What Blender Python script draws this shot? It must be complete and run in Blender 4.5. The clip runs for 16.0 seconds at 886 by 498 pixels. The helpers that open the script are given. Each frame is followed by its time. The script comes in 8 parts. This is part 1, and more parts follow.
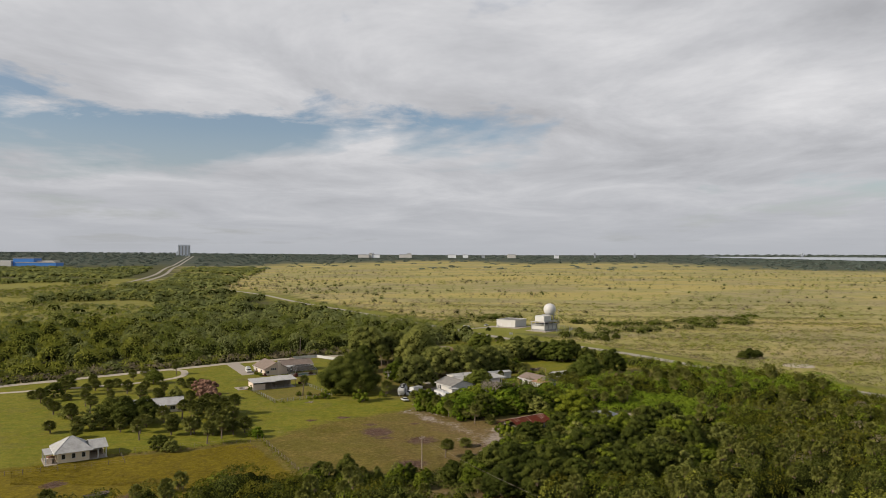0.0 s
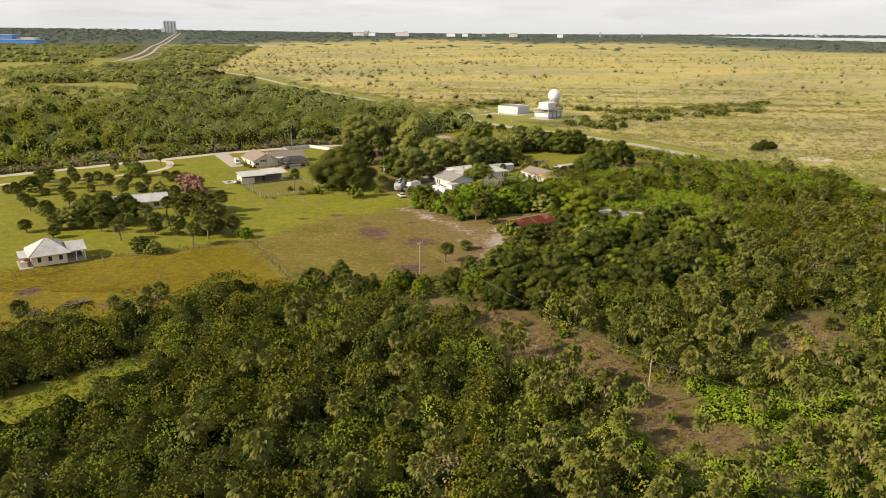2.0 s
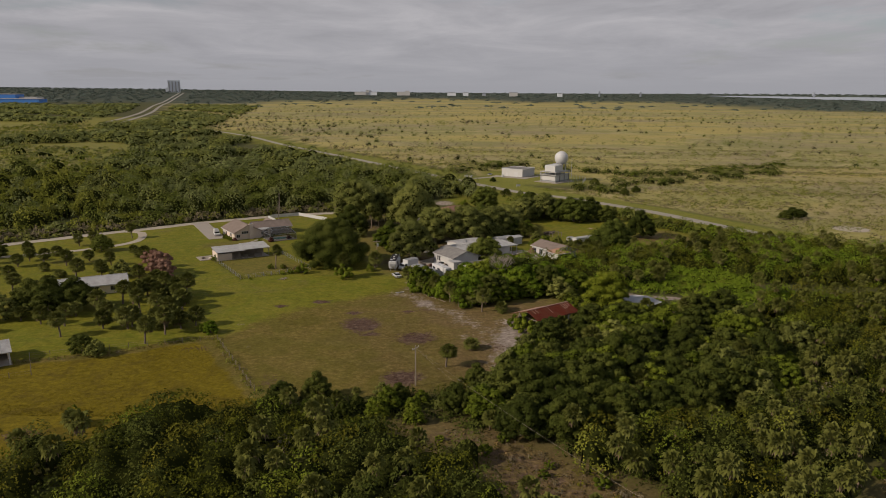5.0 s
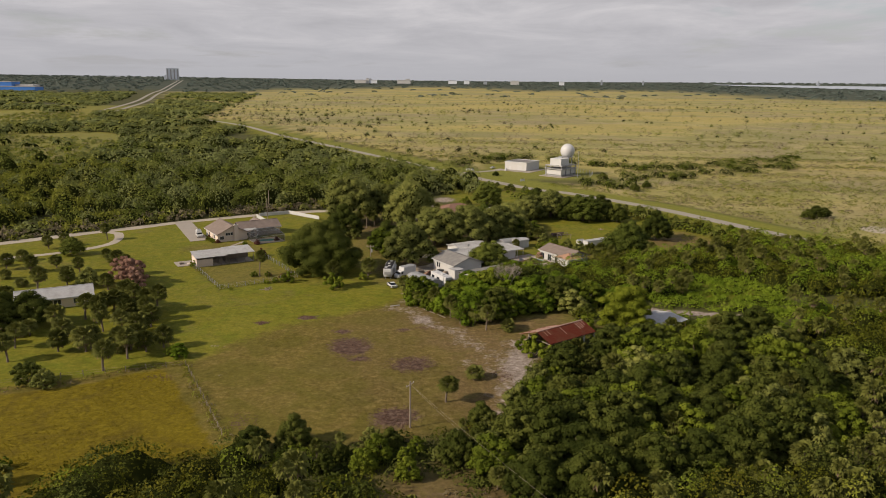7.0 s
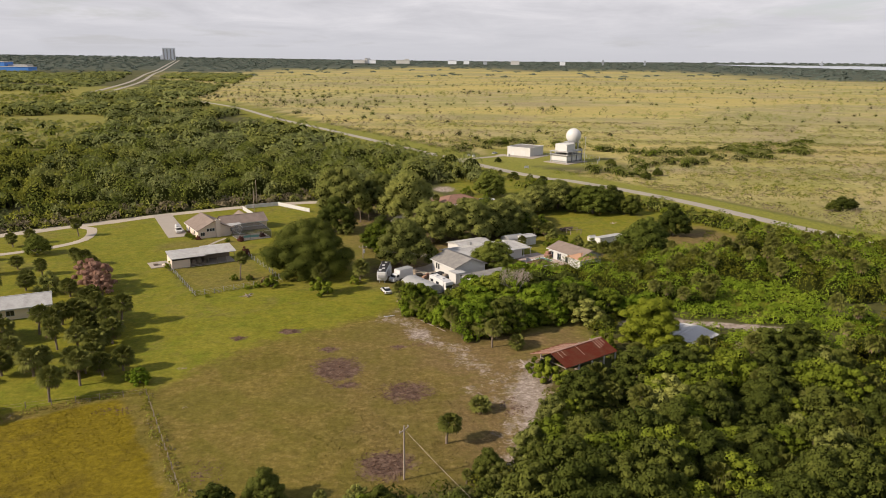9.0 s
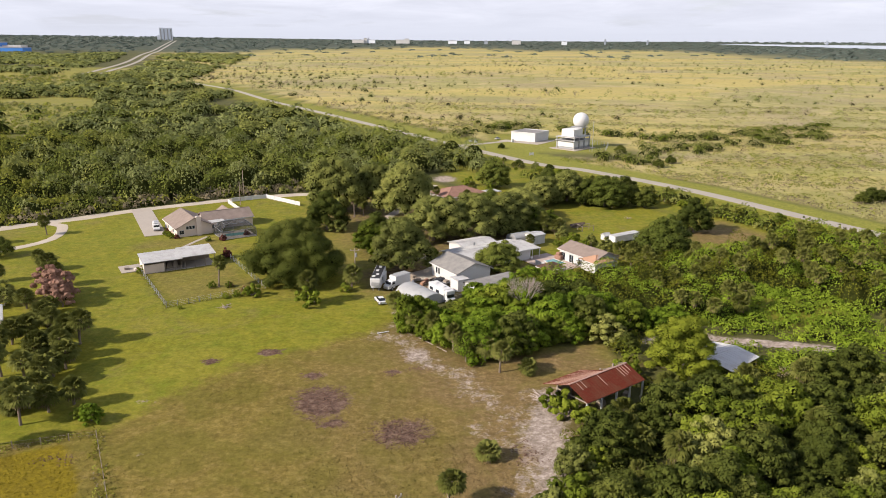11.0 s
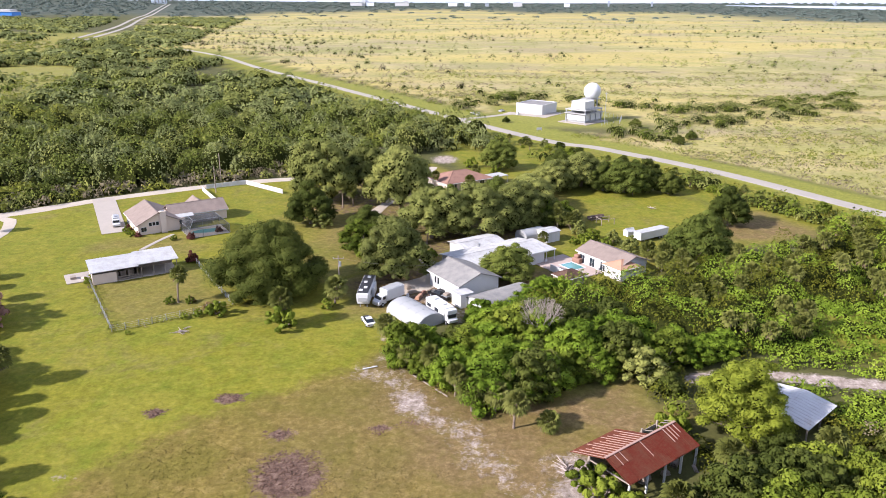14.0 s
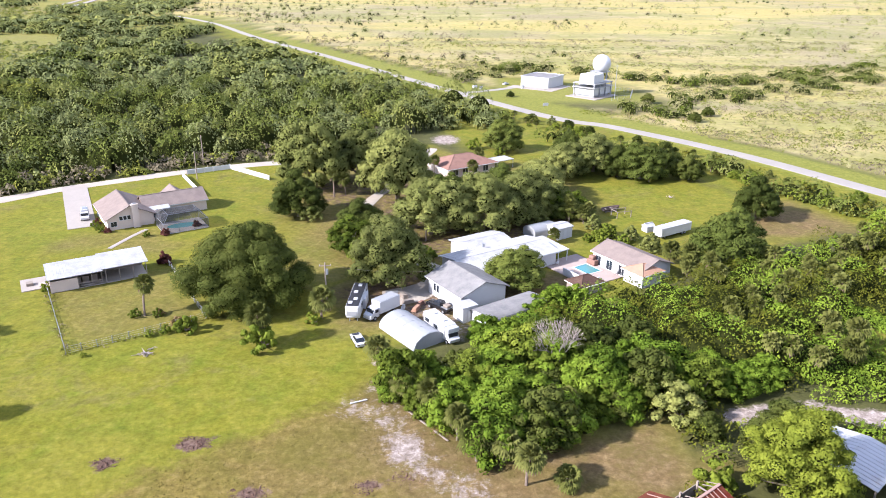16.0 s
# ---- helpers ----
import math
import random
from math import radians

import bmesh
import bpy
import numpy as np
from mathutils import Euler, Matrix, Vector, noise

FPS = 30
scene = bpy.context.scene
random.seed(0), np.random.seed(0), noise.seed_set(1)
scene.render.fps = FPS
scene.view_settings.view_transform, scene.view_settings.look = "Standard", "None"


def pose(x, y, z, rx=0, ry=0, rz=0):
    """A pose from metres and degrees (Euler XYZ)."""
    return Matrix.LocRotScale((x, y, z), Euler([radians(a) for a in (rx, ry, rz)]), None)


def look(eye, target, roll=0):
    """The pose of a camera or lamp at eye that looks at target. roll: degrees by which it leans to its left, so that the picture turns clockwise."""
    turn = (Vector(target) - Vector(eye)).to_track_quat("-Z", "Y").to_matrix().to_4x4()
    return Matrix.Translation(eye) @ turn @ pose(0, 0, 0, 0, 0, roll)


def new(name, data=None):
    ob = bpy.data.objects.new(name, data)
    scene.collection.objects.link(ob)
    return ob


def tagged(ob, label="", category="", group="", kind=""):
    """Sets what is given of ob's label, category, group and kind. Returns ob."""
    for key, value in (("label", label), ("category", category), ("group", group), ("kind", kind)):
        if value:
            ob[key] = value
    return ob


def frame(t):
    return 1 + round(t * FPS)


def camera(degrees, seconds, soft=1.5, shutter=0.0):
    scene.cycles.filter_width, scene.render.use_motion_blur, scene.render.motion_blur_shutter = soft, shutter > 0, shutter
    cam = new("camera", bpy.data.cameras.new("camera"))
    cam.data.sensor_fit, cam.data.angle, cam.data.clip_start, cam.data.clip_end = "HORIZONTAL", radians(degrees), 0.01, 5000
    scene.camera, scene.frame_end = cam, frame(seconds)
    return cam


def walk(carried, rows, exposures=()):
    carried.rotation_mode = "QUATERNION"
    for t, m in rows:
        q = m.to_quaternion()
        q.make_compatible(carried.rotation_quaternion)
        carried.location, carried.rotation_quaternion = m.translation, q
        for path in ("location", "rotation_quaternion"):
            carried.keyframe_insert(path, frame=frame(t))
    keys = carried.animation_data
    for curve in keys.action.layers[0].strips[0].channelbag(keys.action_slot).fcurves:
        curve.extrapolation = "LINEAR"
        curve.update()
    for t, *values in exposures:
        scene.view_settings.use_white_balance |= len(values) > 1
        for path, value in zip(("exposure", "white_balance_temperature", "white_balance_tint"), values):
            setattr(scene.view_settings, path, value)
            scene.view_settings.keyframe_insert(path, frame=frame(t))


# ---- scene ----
cam = camera(62.0, 16.0, soft=0.9)
# stops, kelvin and tint by which the clip's camera brightens, darkens and tints its picture
EXPOSURE = [(0, -0.1, 6600, 12), (0.5, -0.95, 6350, 15), (1, -1.45, 6300, 16), (1.5, -0.35, 6900, 11), (2, 0.65, 7100, 11), (2.5, 0.76, 7050, 11),
            (3, -0.15, 6550, 17), (3.5, -0.93, 6300, 17), (4, -0.85, 6400, 17), (6.5, -0.22, 6900, 15), (7, -0.14, 6800, 16), (9, 0.28, 6750, 16),
            (11.5, 0.74, 6150, 18), (12.5, 0.92, 5950, 20), (14, 1.14, 5600, 22), (16, 1.40, 5350, 22)]
PATH = [
    (0, (2.040, -7.104, 55.298), (1.720, 12.896, 55.398), 0.20),
    (0.5, (2.004, -3.145, 55.206), (1.704, 16.775, 53.476), 0.20),
    (1, (1.762, 1.105, 55.421), (1.492, 20.675, 51.301), 0.30),
    (1.5, (1.537, 6.535, 56.024), (1.297, 25.835, 50.754), 0.40),
    (2, (1.282, 12.355, 56.605), (1.062, 31.525, 50.925), 0.50),
    (2.5, (1.145, 18.132, 56.672), (0.905, 37.582, 52.012), 0.50),
    (3, (1.163, 23.740, 56.574), (0.893, 43.420, 53.014), 0.50),
    (3.5, (1.087, 29.688, 56.548), (0.817, 49.358, 52.948), 0.50),
    (4, (0.826, 34.969, 56.639), (0.566, 54.599, 52.799), 0.50),
    (6.5, (0.772, 61.825, 57.644), (0.502, 81.325, 53.204), 0.50),
    (7, (0.624, 67.219, 57.720), (0.354, 86.699, 53.200), 0.60),
    (7.5, (0.478, 72.830, 57.796), (0.218, 92.280, 53.136), 0.60),
    (8, (0.394, 78.126, 57.864), (0.134, 97.546, 53.094), 0.60),
    (8.5, (0.229, 83.419, 58.001), (-0.021, 102.809, 53.111), 0.60),
    (9, (0.192, 88.573, 58.176), (-0.058, 107.933, 53.156), 0.60),
    (11.5, (-0.268, 114.271, 58.522), (-0.528, 133.451, 52.872), 0.50),
    (12, (-0.385, 119.291, 58.610), (-0.645, 138.431, 52.810), 0.50),
    (12.5, (-0.431, 124.110, 58.789), (-0.681, 143.200, 52.819), 0.50),
    (13, (-0.443, 128.833, 58.936), (-0.703, 147.873, 52.816), 0.40),
    (13.5, (-0.425, 133.747, 59.106), (-0.685, 152.737, 52.836), 0.40),
    (14, (-0.392, 138.546, 59.068), (-0.662, 157.486, 52.658), 0.30),
    (14.5, (-0.187, 143.350, 59.363), (-0.477, 162.220, 52.743), 0.20),
    (15, (-0.300, 148.120, 59.660), (-0.590, 166.920, 52.850), 0.20),
    (15.5, (-0.506, 153.002, 59.810), (-0.786, 171.722, 52.790), 0.20),
    (16, (-0.601, 157.620, 60.018), (-0.881, 176.260, 52.778), 0.30),
]
walk(cam, [(t, look(eye, target, roll)) for t, eye, target, roll in PATH], EXPOSURE)

# ---- light: late-morning sun from the west side, broken cloud ----
SUN_EL, SUN_AZ = 31.5, 203.0      # height of the sun; the way towards it in plan, degrees from +x
world = bpy.data.worlds.new("sky")
scene.world = world
world.use_nodes = True


class Nodes:
    """A short way to write node trees."""

    def __init__(self, tree):
        self.t = tree
        tree.nodes.clear()

    def add(self, kind, ins=None):
        n = self.t.nodes.new(kind)
        for k, v in (ins or {}).items():
            sock = n.inputs[k]
            if isinstance(v, bpy.types.NodeSocket):
                self.t.links.new(v, sock)
            else:
                sock.default_value = v
        return n

    def math(self, op, a, b=0.0, c=0.0, clamp=False):
        n = self.add("ShaderNodeMath", {0: a, 1: b, 2: c})
        n.operation, n.use_clamp = op, clamp
        return n.outputs[0]

    def noise(self, vec, scale, detail=4.0, rough=0.55, distort=0.0):
        return self.add("ShaderNodeTexNoise", {"Vector": vec, "Scale": scale, "Detail": detail, "Roughness": rough, "Distortion": distort}).outputs["Fac"]

    def ramp(self, fac, *stops):
        n = self.add("ShaderNodeValToRGB", {"Fac": fac})
        el = n.color_ramp.elements
        while len(el) > 1:
            el.remove(el[-1])
        for i, (p, c) in enumerate(stops):
            e = el[0] if i == 0 else el.new(p)
            e.position = p
            e.color = (c, c, c, 1) if isinstance(c, (int, float)) else (*c, 1)
        return n.outputs["Color"]

    def mix(self, fac, a, b, blend="MIX"):
        n = self.add("ShaderNodeMix")
        n.data_type, n.blend_type = "RGBA", blend
        for i, v in ((0, fac), (6, a), (7, b)):
            if isinstance(v, bpy.types.NodeSocket):
                self.t.links.new(v, n.inputs[i])
            else:
                n.inputs[i].default_value = v if i == 0 else ((*v, 1) if len(v) == 3 else v)
        return n.outputs[2]


def sky_world():
    n = Nodes(world.node_tree)
    way = n.add("ShaderNodeTexCoord").outputs["Generated"]
    sep = n.add("ShaderNodeSeparateXYZ", {0: way})
    up = n.math("MAXIMUM", sep.outputs[2], 0.0)
    sky = n.add("ShaderNodeTexSky")
    sky.sky_type, sky.sun_disc = "NISHITA", False
    sky.sun_elevation, sky.sun_rotation = radians(SUN_EL), radians(90.0 - SUN_AZ)
    sky.air_density, sky.dust_density, sky.altitude = 1.0, 1.6, 50.0
    # cloud deck laid out on a plane high over the ground
    den = n.math("ADD", up, 0.085)
    px, py = n.math("DIVIDE", sep.outputs[0], den), n.math("DIVIDE", sep.outputs[1], den)
    flat = n.add("ShaderNodeCombineXYZ", {0: px, 1: n.math("MULTIPLY", py, 0.8), 2: 3.1}).outputs[0]
    big = n.noise(flat, 0.42, 5.0, 0.55, 0.3)
    fine = n.noise(flat, 1.7, 6.0, 0.6, 0.2)
    dens = n.math("ADD", n.math("MULTIPLY", big, 0.75), n.math("MULTIPLY", fine, 0.25))
    # a clear lane low in the north-west
    lane = n.ramp(n.math("ADD", up, n.math("MULTIPLY", n.math("SUBTRACT", fine, 0.5), 0.10)), (0.085, 0.0), (0.135, 1.0), (0.165, 1.0), (0.215, 0.0))
    lane = n.math("MULTIPLY", lane, n.ramp(n.math("ADD", sep.outputs[0], 0.5), (0.10, 1.0), (0.45, 0.9), (0.72, 0.0)))
    dens = n.math("SUBTRACT", n.math("ADD", dens, 0.05), n.math("MULTIPLY", lane, 0.22))
    # the deck breaks up overhead
    dens = n.math("SUBTRACT", dens, n.ramp(up, (0.30, 0.0), (0.75, 0.10)))
    cover = n.ramp(dens, (0.40, 0.0), (0.49, 1.0))
    tone = n.noise(flat, 0.9, 6.0, 0.62, 0.4)
    cloud = n.ramp(tone, (0.30, (0.505, 0.522, 0.55)), (0.50, (0.675, 0.695, 0.725)), (0.70, (0.89, 0.905, 0.925)))
    # haze towards the horizon
    low = n.ramp(up, (0.0, 1.0), (0.05, 0.55), (0.16, 0.0))
    blue = n.mix(1.0, sky.outputs[0], (0.125, 0.125, 0.125), "MULTIPLY")
    both = n.mix(cover, blue, cloud)
    both = n.mix(low, both, (0.545, 0.575, 0.615))
    bg = n.add("ShaderNodeBackground", {"Color": both, "Strength": 0.87})
    n.add("ShaderNodeOutputWorld", {"Surface": bg.outputs[0]})


sky_world()
sun = new("sun", bpy.data.lights.new("sun", "SUN"))
sun.data.energy, sun.data.angle, sun.data.color = 5.25, radians(2.2), (1.0, 0.895, 0.72)
_a, _e = radians(SUN_AZ), radians(SUN_EL)
sun.matrix_world = look((math.cos(_a) * math.cos(_e) * 500, math.sin(_a) * math.cos(_e) * 500, math.sin(_e) * 500), (0, 0, 0))


# ---- materials ----
def material(name):
    m = bpy.data.materials.new(name)
    m.use_nodes = True
    return m, Nodes(m.node_tree)


def finish(n, color, rough=0.7, bump=None, bump_d=0.02, metal=0.0, translucent=0.0, spec=0.4, alpha=None):
    ins = {"Base Color": color if isinstance(color, bpy.types.NodeSocket) else (*color, 1), "Roughness": rough, "Metallic": metal, "Specular IOR Level": spec}
    if bump is not None:
        ins["Normal"] = n.add("ShaderNodeBump", {"Strength": 0.6, "Distance": bump_d, "Height": bump}).outputs[0]
    sh = n.add("ShaderNodeBsdfPrincipled", ins).outputs[0]
    if translucent:
        tr = n.add("ShaderNodeBsdfTranslucent", {"Color": ins["Base Color"]}).outputs[0]
        sh = n.add("ShaderNodeMixShader", {0: translucent, 1: sh, 2: tr}).outputs[0]
    if alpha is not None:
        cl = n.add("ShaderNodeBsdfTransparent").outputs[0]
        sh = n.add("ShaderNodeMixShader", {0: alpha, 1: cl, 2: sh}).outputs[0]
    n.add("ShaderNodeOutputMaterial", {"Surface": sh})


def plain(name, color, rough=0.6, metal=0.0, grain=6.0, vary=0.12, bump=0.01, spec=0.4, streak=False):
    """A surface with stains at a large scale and grain at a small one."""
    m, n = material(name)
    at = n.add("ShaderNodeTexCoord").outputs["Object"]
    fine = n.noise(at, grain, 5.0, 0.6)
    big = n.noise(at, grain * 0.09, 4.0, 0.6)
    f = n.math("ADD", n.math("MULTIPLY", fine, vary), n.math("MULTIPLY", big, vary * 1.6))
    f = n.math("ADD", f, 1.0 - vary * 1.3)
    col = n.mix(1.0, (*color, 1), n.add("ShaderNodeCombineXYZ", {0: f, 1: f, 2: f}).outputs[0], "MULTIPLY")
    finish(n, col, rough, fine, bump, metal, spec=spec)
    return m


def leafy(name, dark, mid, light, translucent=0.11, per_object=0.35):
    """Foliage: tint by tree and by leaf."""
    m, n = material(name)
    leaf = n.add("ShaderNodeNewGeometry").outputs["Random Per Island"]
    tree = n.add("ShaderNodeObjectInfo").outputs["Random"]
    at = n.add("ShaderNodeNewGeometry").outputs["Position"]
    patch, bough = n.noise(at, 0.11, 3.0, 0.6), n.noise(at, 0.7, 3.0, 0.6)
    f = n.math("ADD", n.math("MULTIPLY", leaf, 0.12), n.math("MULTIPLY", tree, per_object))
    f = n.math("ADD", f, n.math("MULTIPLY", patch, 0.85))
    f = n.math("ADD", f, n.math("MULTIPLY", bough, 0.45))
    f = n.math("SUBTRACT", f, 0.41)
    col = n.ramp(f, (0.05, dark), (0.45, mid), (0.95, light))
    finish(n, col, 0.7, translucent=translucent, spec=0.04)
    return m


M_oak = leafy("oak_leaves", (0.0289, 0.0408, 0.0076), (0.0892, 0.1105, 0.0187), (0.1997, 0.2193, 0.0408))
M_broad = leafy("bright_leaves", (0.0298, 0.0459, 0.0051), (0.1020, 0.1309, 0.0127), (0.2125, 0.2414, 0.0255))
M_olive = leafy("olive_leaves", (0.0561, 0.0646, 0.0161), (0.1487, 0.1615, 0.0391), (0.2720, 0.2788, 0.0714))
# the oaks' own dark green; in the scrub it also stands for shade
M_dark = leafy("dark_oak_and_shade_leaves", (0.0172, 0.0257, 0.0047), (0.0546, 0.0679, 0.0117), (0.1326, 0.1435, 0.0281))
M_palm = leafy("palm_fronds", (0.0359, 0.0413, 0.0078), (0.0936, 0.1014, 0.0211), (0.1833, 0.1856, 0.0484), 0.15)
# horizon woods lightened and blued: haze put into the leaf colour
M_far = leafy("hazed_far_woods", (0.054, 0.074, 0.062), (0.100, 0.125, 0.106), (0.150, 0.178, 0.146))
M_scrub = leafy("scrub_leaves", (0.0288, 0.0304, 0.0040), (0.0864, 0.0848, 0.0088), (0.1760, 0.1664, 0.0192))
M_glade = leafy("glade_leaves", (0.0172, 0.0226, 0.0023), (0.0608, 0.0686, 0.0062), (0.1404, 0.1435, 0.0140))
M_reed = leafy("reed_leaves", (0.1330, 0.1254, 0.0494), (0.2422, 0.2280, 0.0997), (0.3610, 0.3344, 0.1662))
M_dry_leaf = leafy("dry_leaves", (0.0902, 0.0589, 0.0228), (0.1805, 0.1235, 0.0494), (0.2755, 0.2042, 0.0950))
M_brush = leafy("dry_undergrowth", (0.0779, 0.0627, 0.0361), (0.1568, 0.1302, 0.0798), (0.2470, 0.2109, 0.1311))
M_thick = leafy("thicket_leaves", (0.0360, 0.0648, 0.0054), (0.1152, 0.1710, 0.0126), (0.2340, 0.2925, 0.0270))
# leaf green of the distant woods, with haze put in as paler blue
M_wood_leaf = leafy("hazed_woodland_leaves", (0.0425, 0.0544, 0.0187), (0.1232, 0.1411, 0.0476), (0.2465, 0.2635, 0.0901))
M_gold = leafy("yellow_green_leaves", (0.0544, 0.0663, 0.0085), (0.1530, 0.1658, 0.0221), (0.2635, 0.2635, 0.0442))
M_pine = leafy("pine_needles", (0.0902, 0.1140, 0.0095), (0.1900, 0.2185, 0.0209), (0.2945, 0.3087, 0.0427), 0.2)
M_dead = leafy("dead_fronds", (0.0765, 0.0522, 0.0324), (0.1530, 0.1098, 0.0720), (0.2430, 0.1845, 0.1260), 0.1)
M_rust_leaf = leafy("rusty_leaves", (0.14, 0.070, 0.050), (0.25, 0.140, 0.100), (0.36, 0.230, 0.170), 0.15)
M_red_leaf = leafy("dark_red_leaves", (0.040, 0.014, 0.012), (0.100, 0.036, 0.028), (0.180, 0.080, 0.055))
M_twig = plain("grey_twigs", (0.30, 0.25, 0.22), 0.9, vary=0.3)
M_bark = plain("bark", (0.16, 0.125, 0.095), 0.95, grain=4.0, vary=0.35, bump=0.05)
# near-black green of cores and under-sheets: crown shade put into the colour
M_shade = plain("crown_gap_shade", (0.022, 0.026, 0.006), 1.0, grain=3.0, vary=0.4, spec=0.0)


# ---- mesh helpers ----
def from_arrays(name, verts, faces, mats, index=None, smooth=False):
    """A mesh from arrays of places and of faces with one count of corners each; faces may be a list of such arrays."""
    me = bpy.data.meshes.new(name)
    blocks = faces if isinstance(faces, list) else [faces]
    blocks = [np.asarray(b, dtype=np.int32) for b in blocks if len(b)]
    loops = np.concatenate([b.ravel() for b in blocks])
    sizes = np.concatenate([np.full(len(b), b.shape[1], dtype=np.int32) for b in blocks])
    me.vertices.add(len(verts))
    me.vertices.foreach_set("co", np.asarray(verts, dtype=np.float32).ravel())
    me.loops.add(len(loops))
    me.loops.foreach_set("vertex_index", loops)
    me.polygons.add(len(sizes))
    me.polygons.foreach_set("loop_start", np.concatenate([[0], np.cumsum(sizes)[:-1]]).astype(np.int32))
    for m in mats:
        me.materials.append(m)
    if index is not None:
        me.polygons.foreach_set("material_index", np.asarray(index, dtype=np.int32))
    if smooth:
        me.polygons.foreach_set("use_smooth", np.ones(len(sizes), dtype=bool))
    me.update(calc_edges=True)
    return me


def mesh_of(bm, name, mat):
    me = bpy.data.meshes.new(name)
    bmesh.ops.recalc_face_normals(bm, faces=bm.faces)
    bm.to_mesh(me)
    bm.free()
    me.materials.append(mat)
    return me


def part(name, bm, mat, parent, label=""):
    ob = new(name, mesh_of(bm, name, mat))
    ob.parent = parent
    if label:
        tagged(ob, label)
    return ob


def thing(name, x, y, z, turn, label, category, group="", kind=""):
    ob = new(name)
    ob.matrix_world = pose(x, y, z, 0, 0, turn)
    return tagged(ob, label, category, group, kind)


def box(bm, x0, x1, y0, y1, z0, z1, bevel=0.0):
    r = bmesh.ops.create_cube(bm, size=1.0)
    vs = r["verts"]
    for v in vs:
        v.co = Vector(((x0 + x1) / 2 + v.co.x * (x1 - x0), (y0 + y1) / 2 + v.co.y * (y1 - y0), (z0 + z1) / 2 + v.co.z * (z1 - z0)))
    if bevel:
        es = list({e for v in vs for e in v.link_edges})
        bmesh.ops.bevel(bm, geom=es, offset=bevel, segments=2, affect="EDGES", profile=0.5)
    return vs


def boxes(*args, bevel=0.0):
    bm = bmesh.new()
    for a in args:
        box(bm, *a, bevel=bevel)
    return bm


def tube(bm, a, b, r0, r1=None, n=8):
    a, b = Vector(a), Vector(b)
    r1 = r0 if r1 is None else r1
    d = b - a
    m = Matrix.Translation((a + b) / 2) @ d.to_track_quat("Z", "Y").to_matrix().to_4x4()
    bmesh.ops.create_cone(bm, cap_ends=True, segments=n, radius1=r0, radius2=r1, depth=d.length, matrix=m)


def slab(bm, pts, thick):
    """A flat plate: its upper outline in space, and a thickness downwards."""
    top = [bm.verts.new(p) for p in pts]
    low = [bm.verts.new(Vector(p) - Vector((0, 0, thick))) for p in pts]
    bm.faces.new(top)
    bm.faces.new(low[::-1])
    k = len(pts)
    for i in range(k):
        bm.faces.new((top[i], low[i], low[(i + 1) % k], top[(i + 1) % k]))


def prism(bm, outline, a, b, axis="x"):
    """An outline of two numbers each, drawn from a to b along an axis."""
    def at(p, s):
        return {"x": (s, p[0], p[1]), "y": (p[0], s, p[1]), "z": (p[0], p[1], s)}[axis]
    f = [bm.verts.new(at(p, a)) for p in outline]
    g = [bm.verts.new(at(p, b)) for p in outline]
    k = len(outline)
    bm.faces.new(f)
    bm.faces.new(g[::-1])
    for i in range(k):
        bm.faces.new((f[i], g[i], g[(i + 1) % k], f[(i + 1) % k]))


# ---- the plan ----
TURN = 34.0                                       # the plots lie turned by this much
U = Vector((math.cos(radians(TURN)), math.sin(radians(TURN)), 0))
V = Vector((-U.y, U.x, 0))


def inside(px, py, poly):
    """Which of many points lie in a polygon."""
    px, py = np.asarray(px, float), np.asarray(py, float)
    res = np.zeros(px.shape, bool)
    k = len(poly)
    for i in range(k):
        (x0, y0), (x1, y1) = poly[i], poly[(i + 1) % k]
        if y0 == y1:
            continue
        cross = ((y0 > py) != (y1 > py)) & (px < (x1 - x0) * (py - y0) / (y1 - y0) + x0)
        res ^= cross
    return res


def near_line(px, py, line):
    """The distance of many points from a line of several points."""
    best = np.full(np.shape(px), 1e9)
    for (x0, y0), (x1, y1) in zip(line[:-1], line[1:]):
        dx, dy = x1 - x0, y1 - y0
        s = np.clip(((px - x0) * dx + (py - y0) * dy) / (dx * dx + dy * dy), 0, 1)
        best = np.minimum(best, np.hypot(px - x0 - s * dx, py - y0 - s * dy))
    return best


def edge_soft(px, py, poly, soft):
    """1 inside a polygon, 0 outside, with a soft rim."""
    d = near_line(px, py, list(poly) + [poly[0]])
    d = np.where(inside(px, py, poly), d, -d)
    return np.clip(0.5 + d / (2 * soft), 0, 1)


def lumps(x, y, size, seed=0):
    """Cheap smooth noise from 0 to 1 over the plan."""
    rng = np.random.RandomState(seed)
    tot = np.zeros(np.shape(x))
    for k in range(10):
        a, p, q = rng.uniform(0, 6.28), rng.uniform(0, 6.28), rng.uniform(0.6, 2.2)
        tot += np.sin((x * math.cos(a) + y * math.sin(a)) * 6.28 * q / size + p) / q ** 0.5
    return np.clip(0.5 + tot / 9.0, 0, 1)


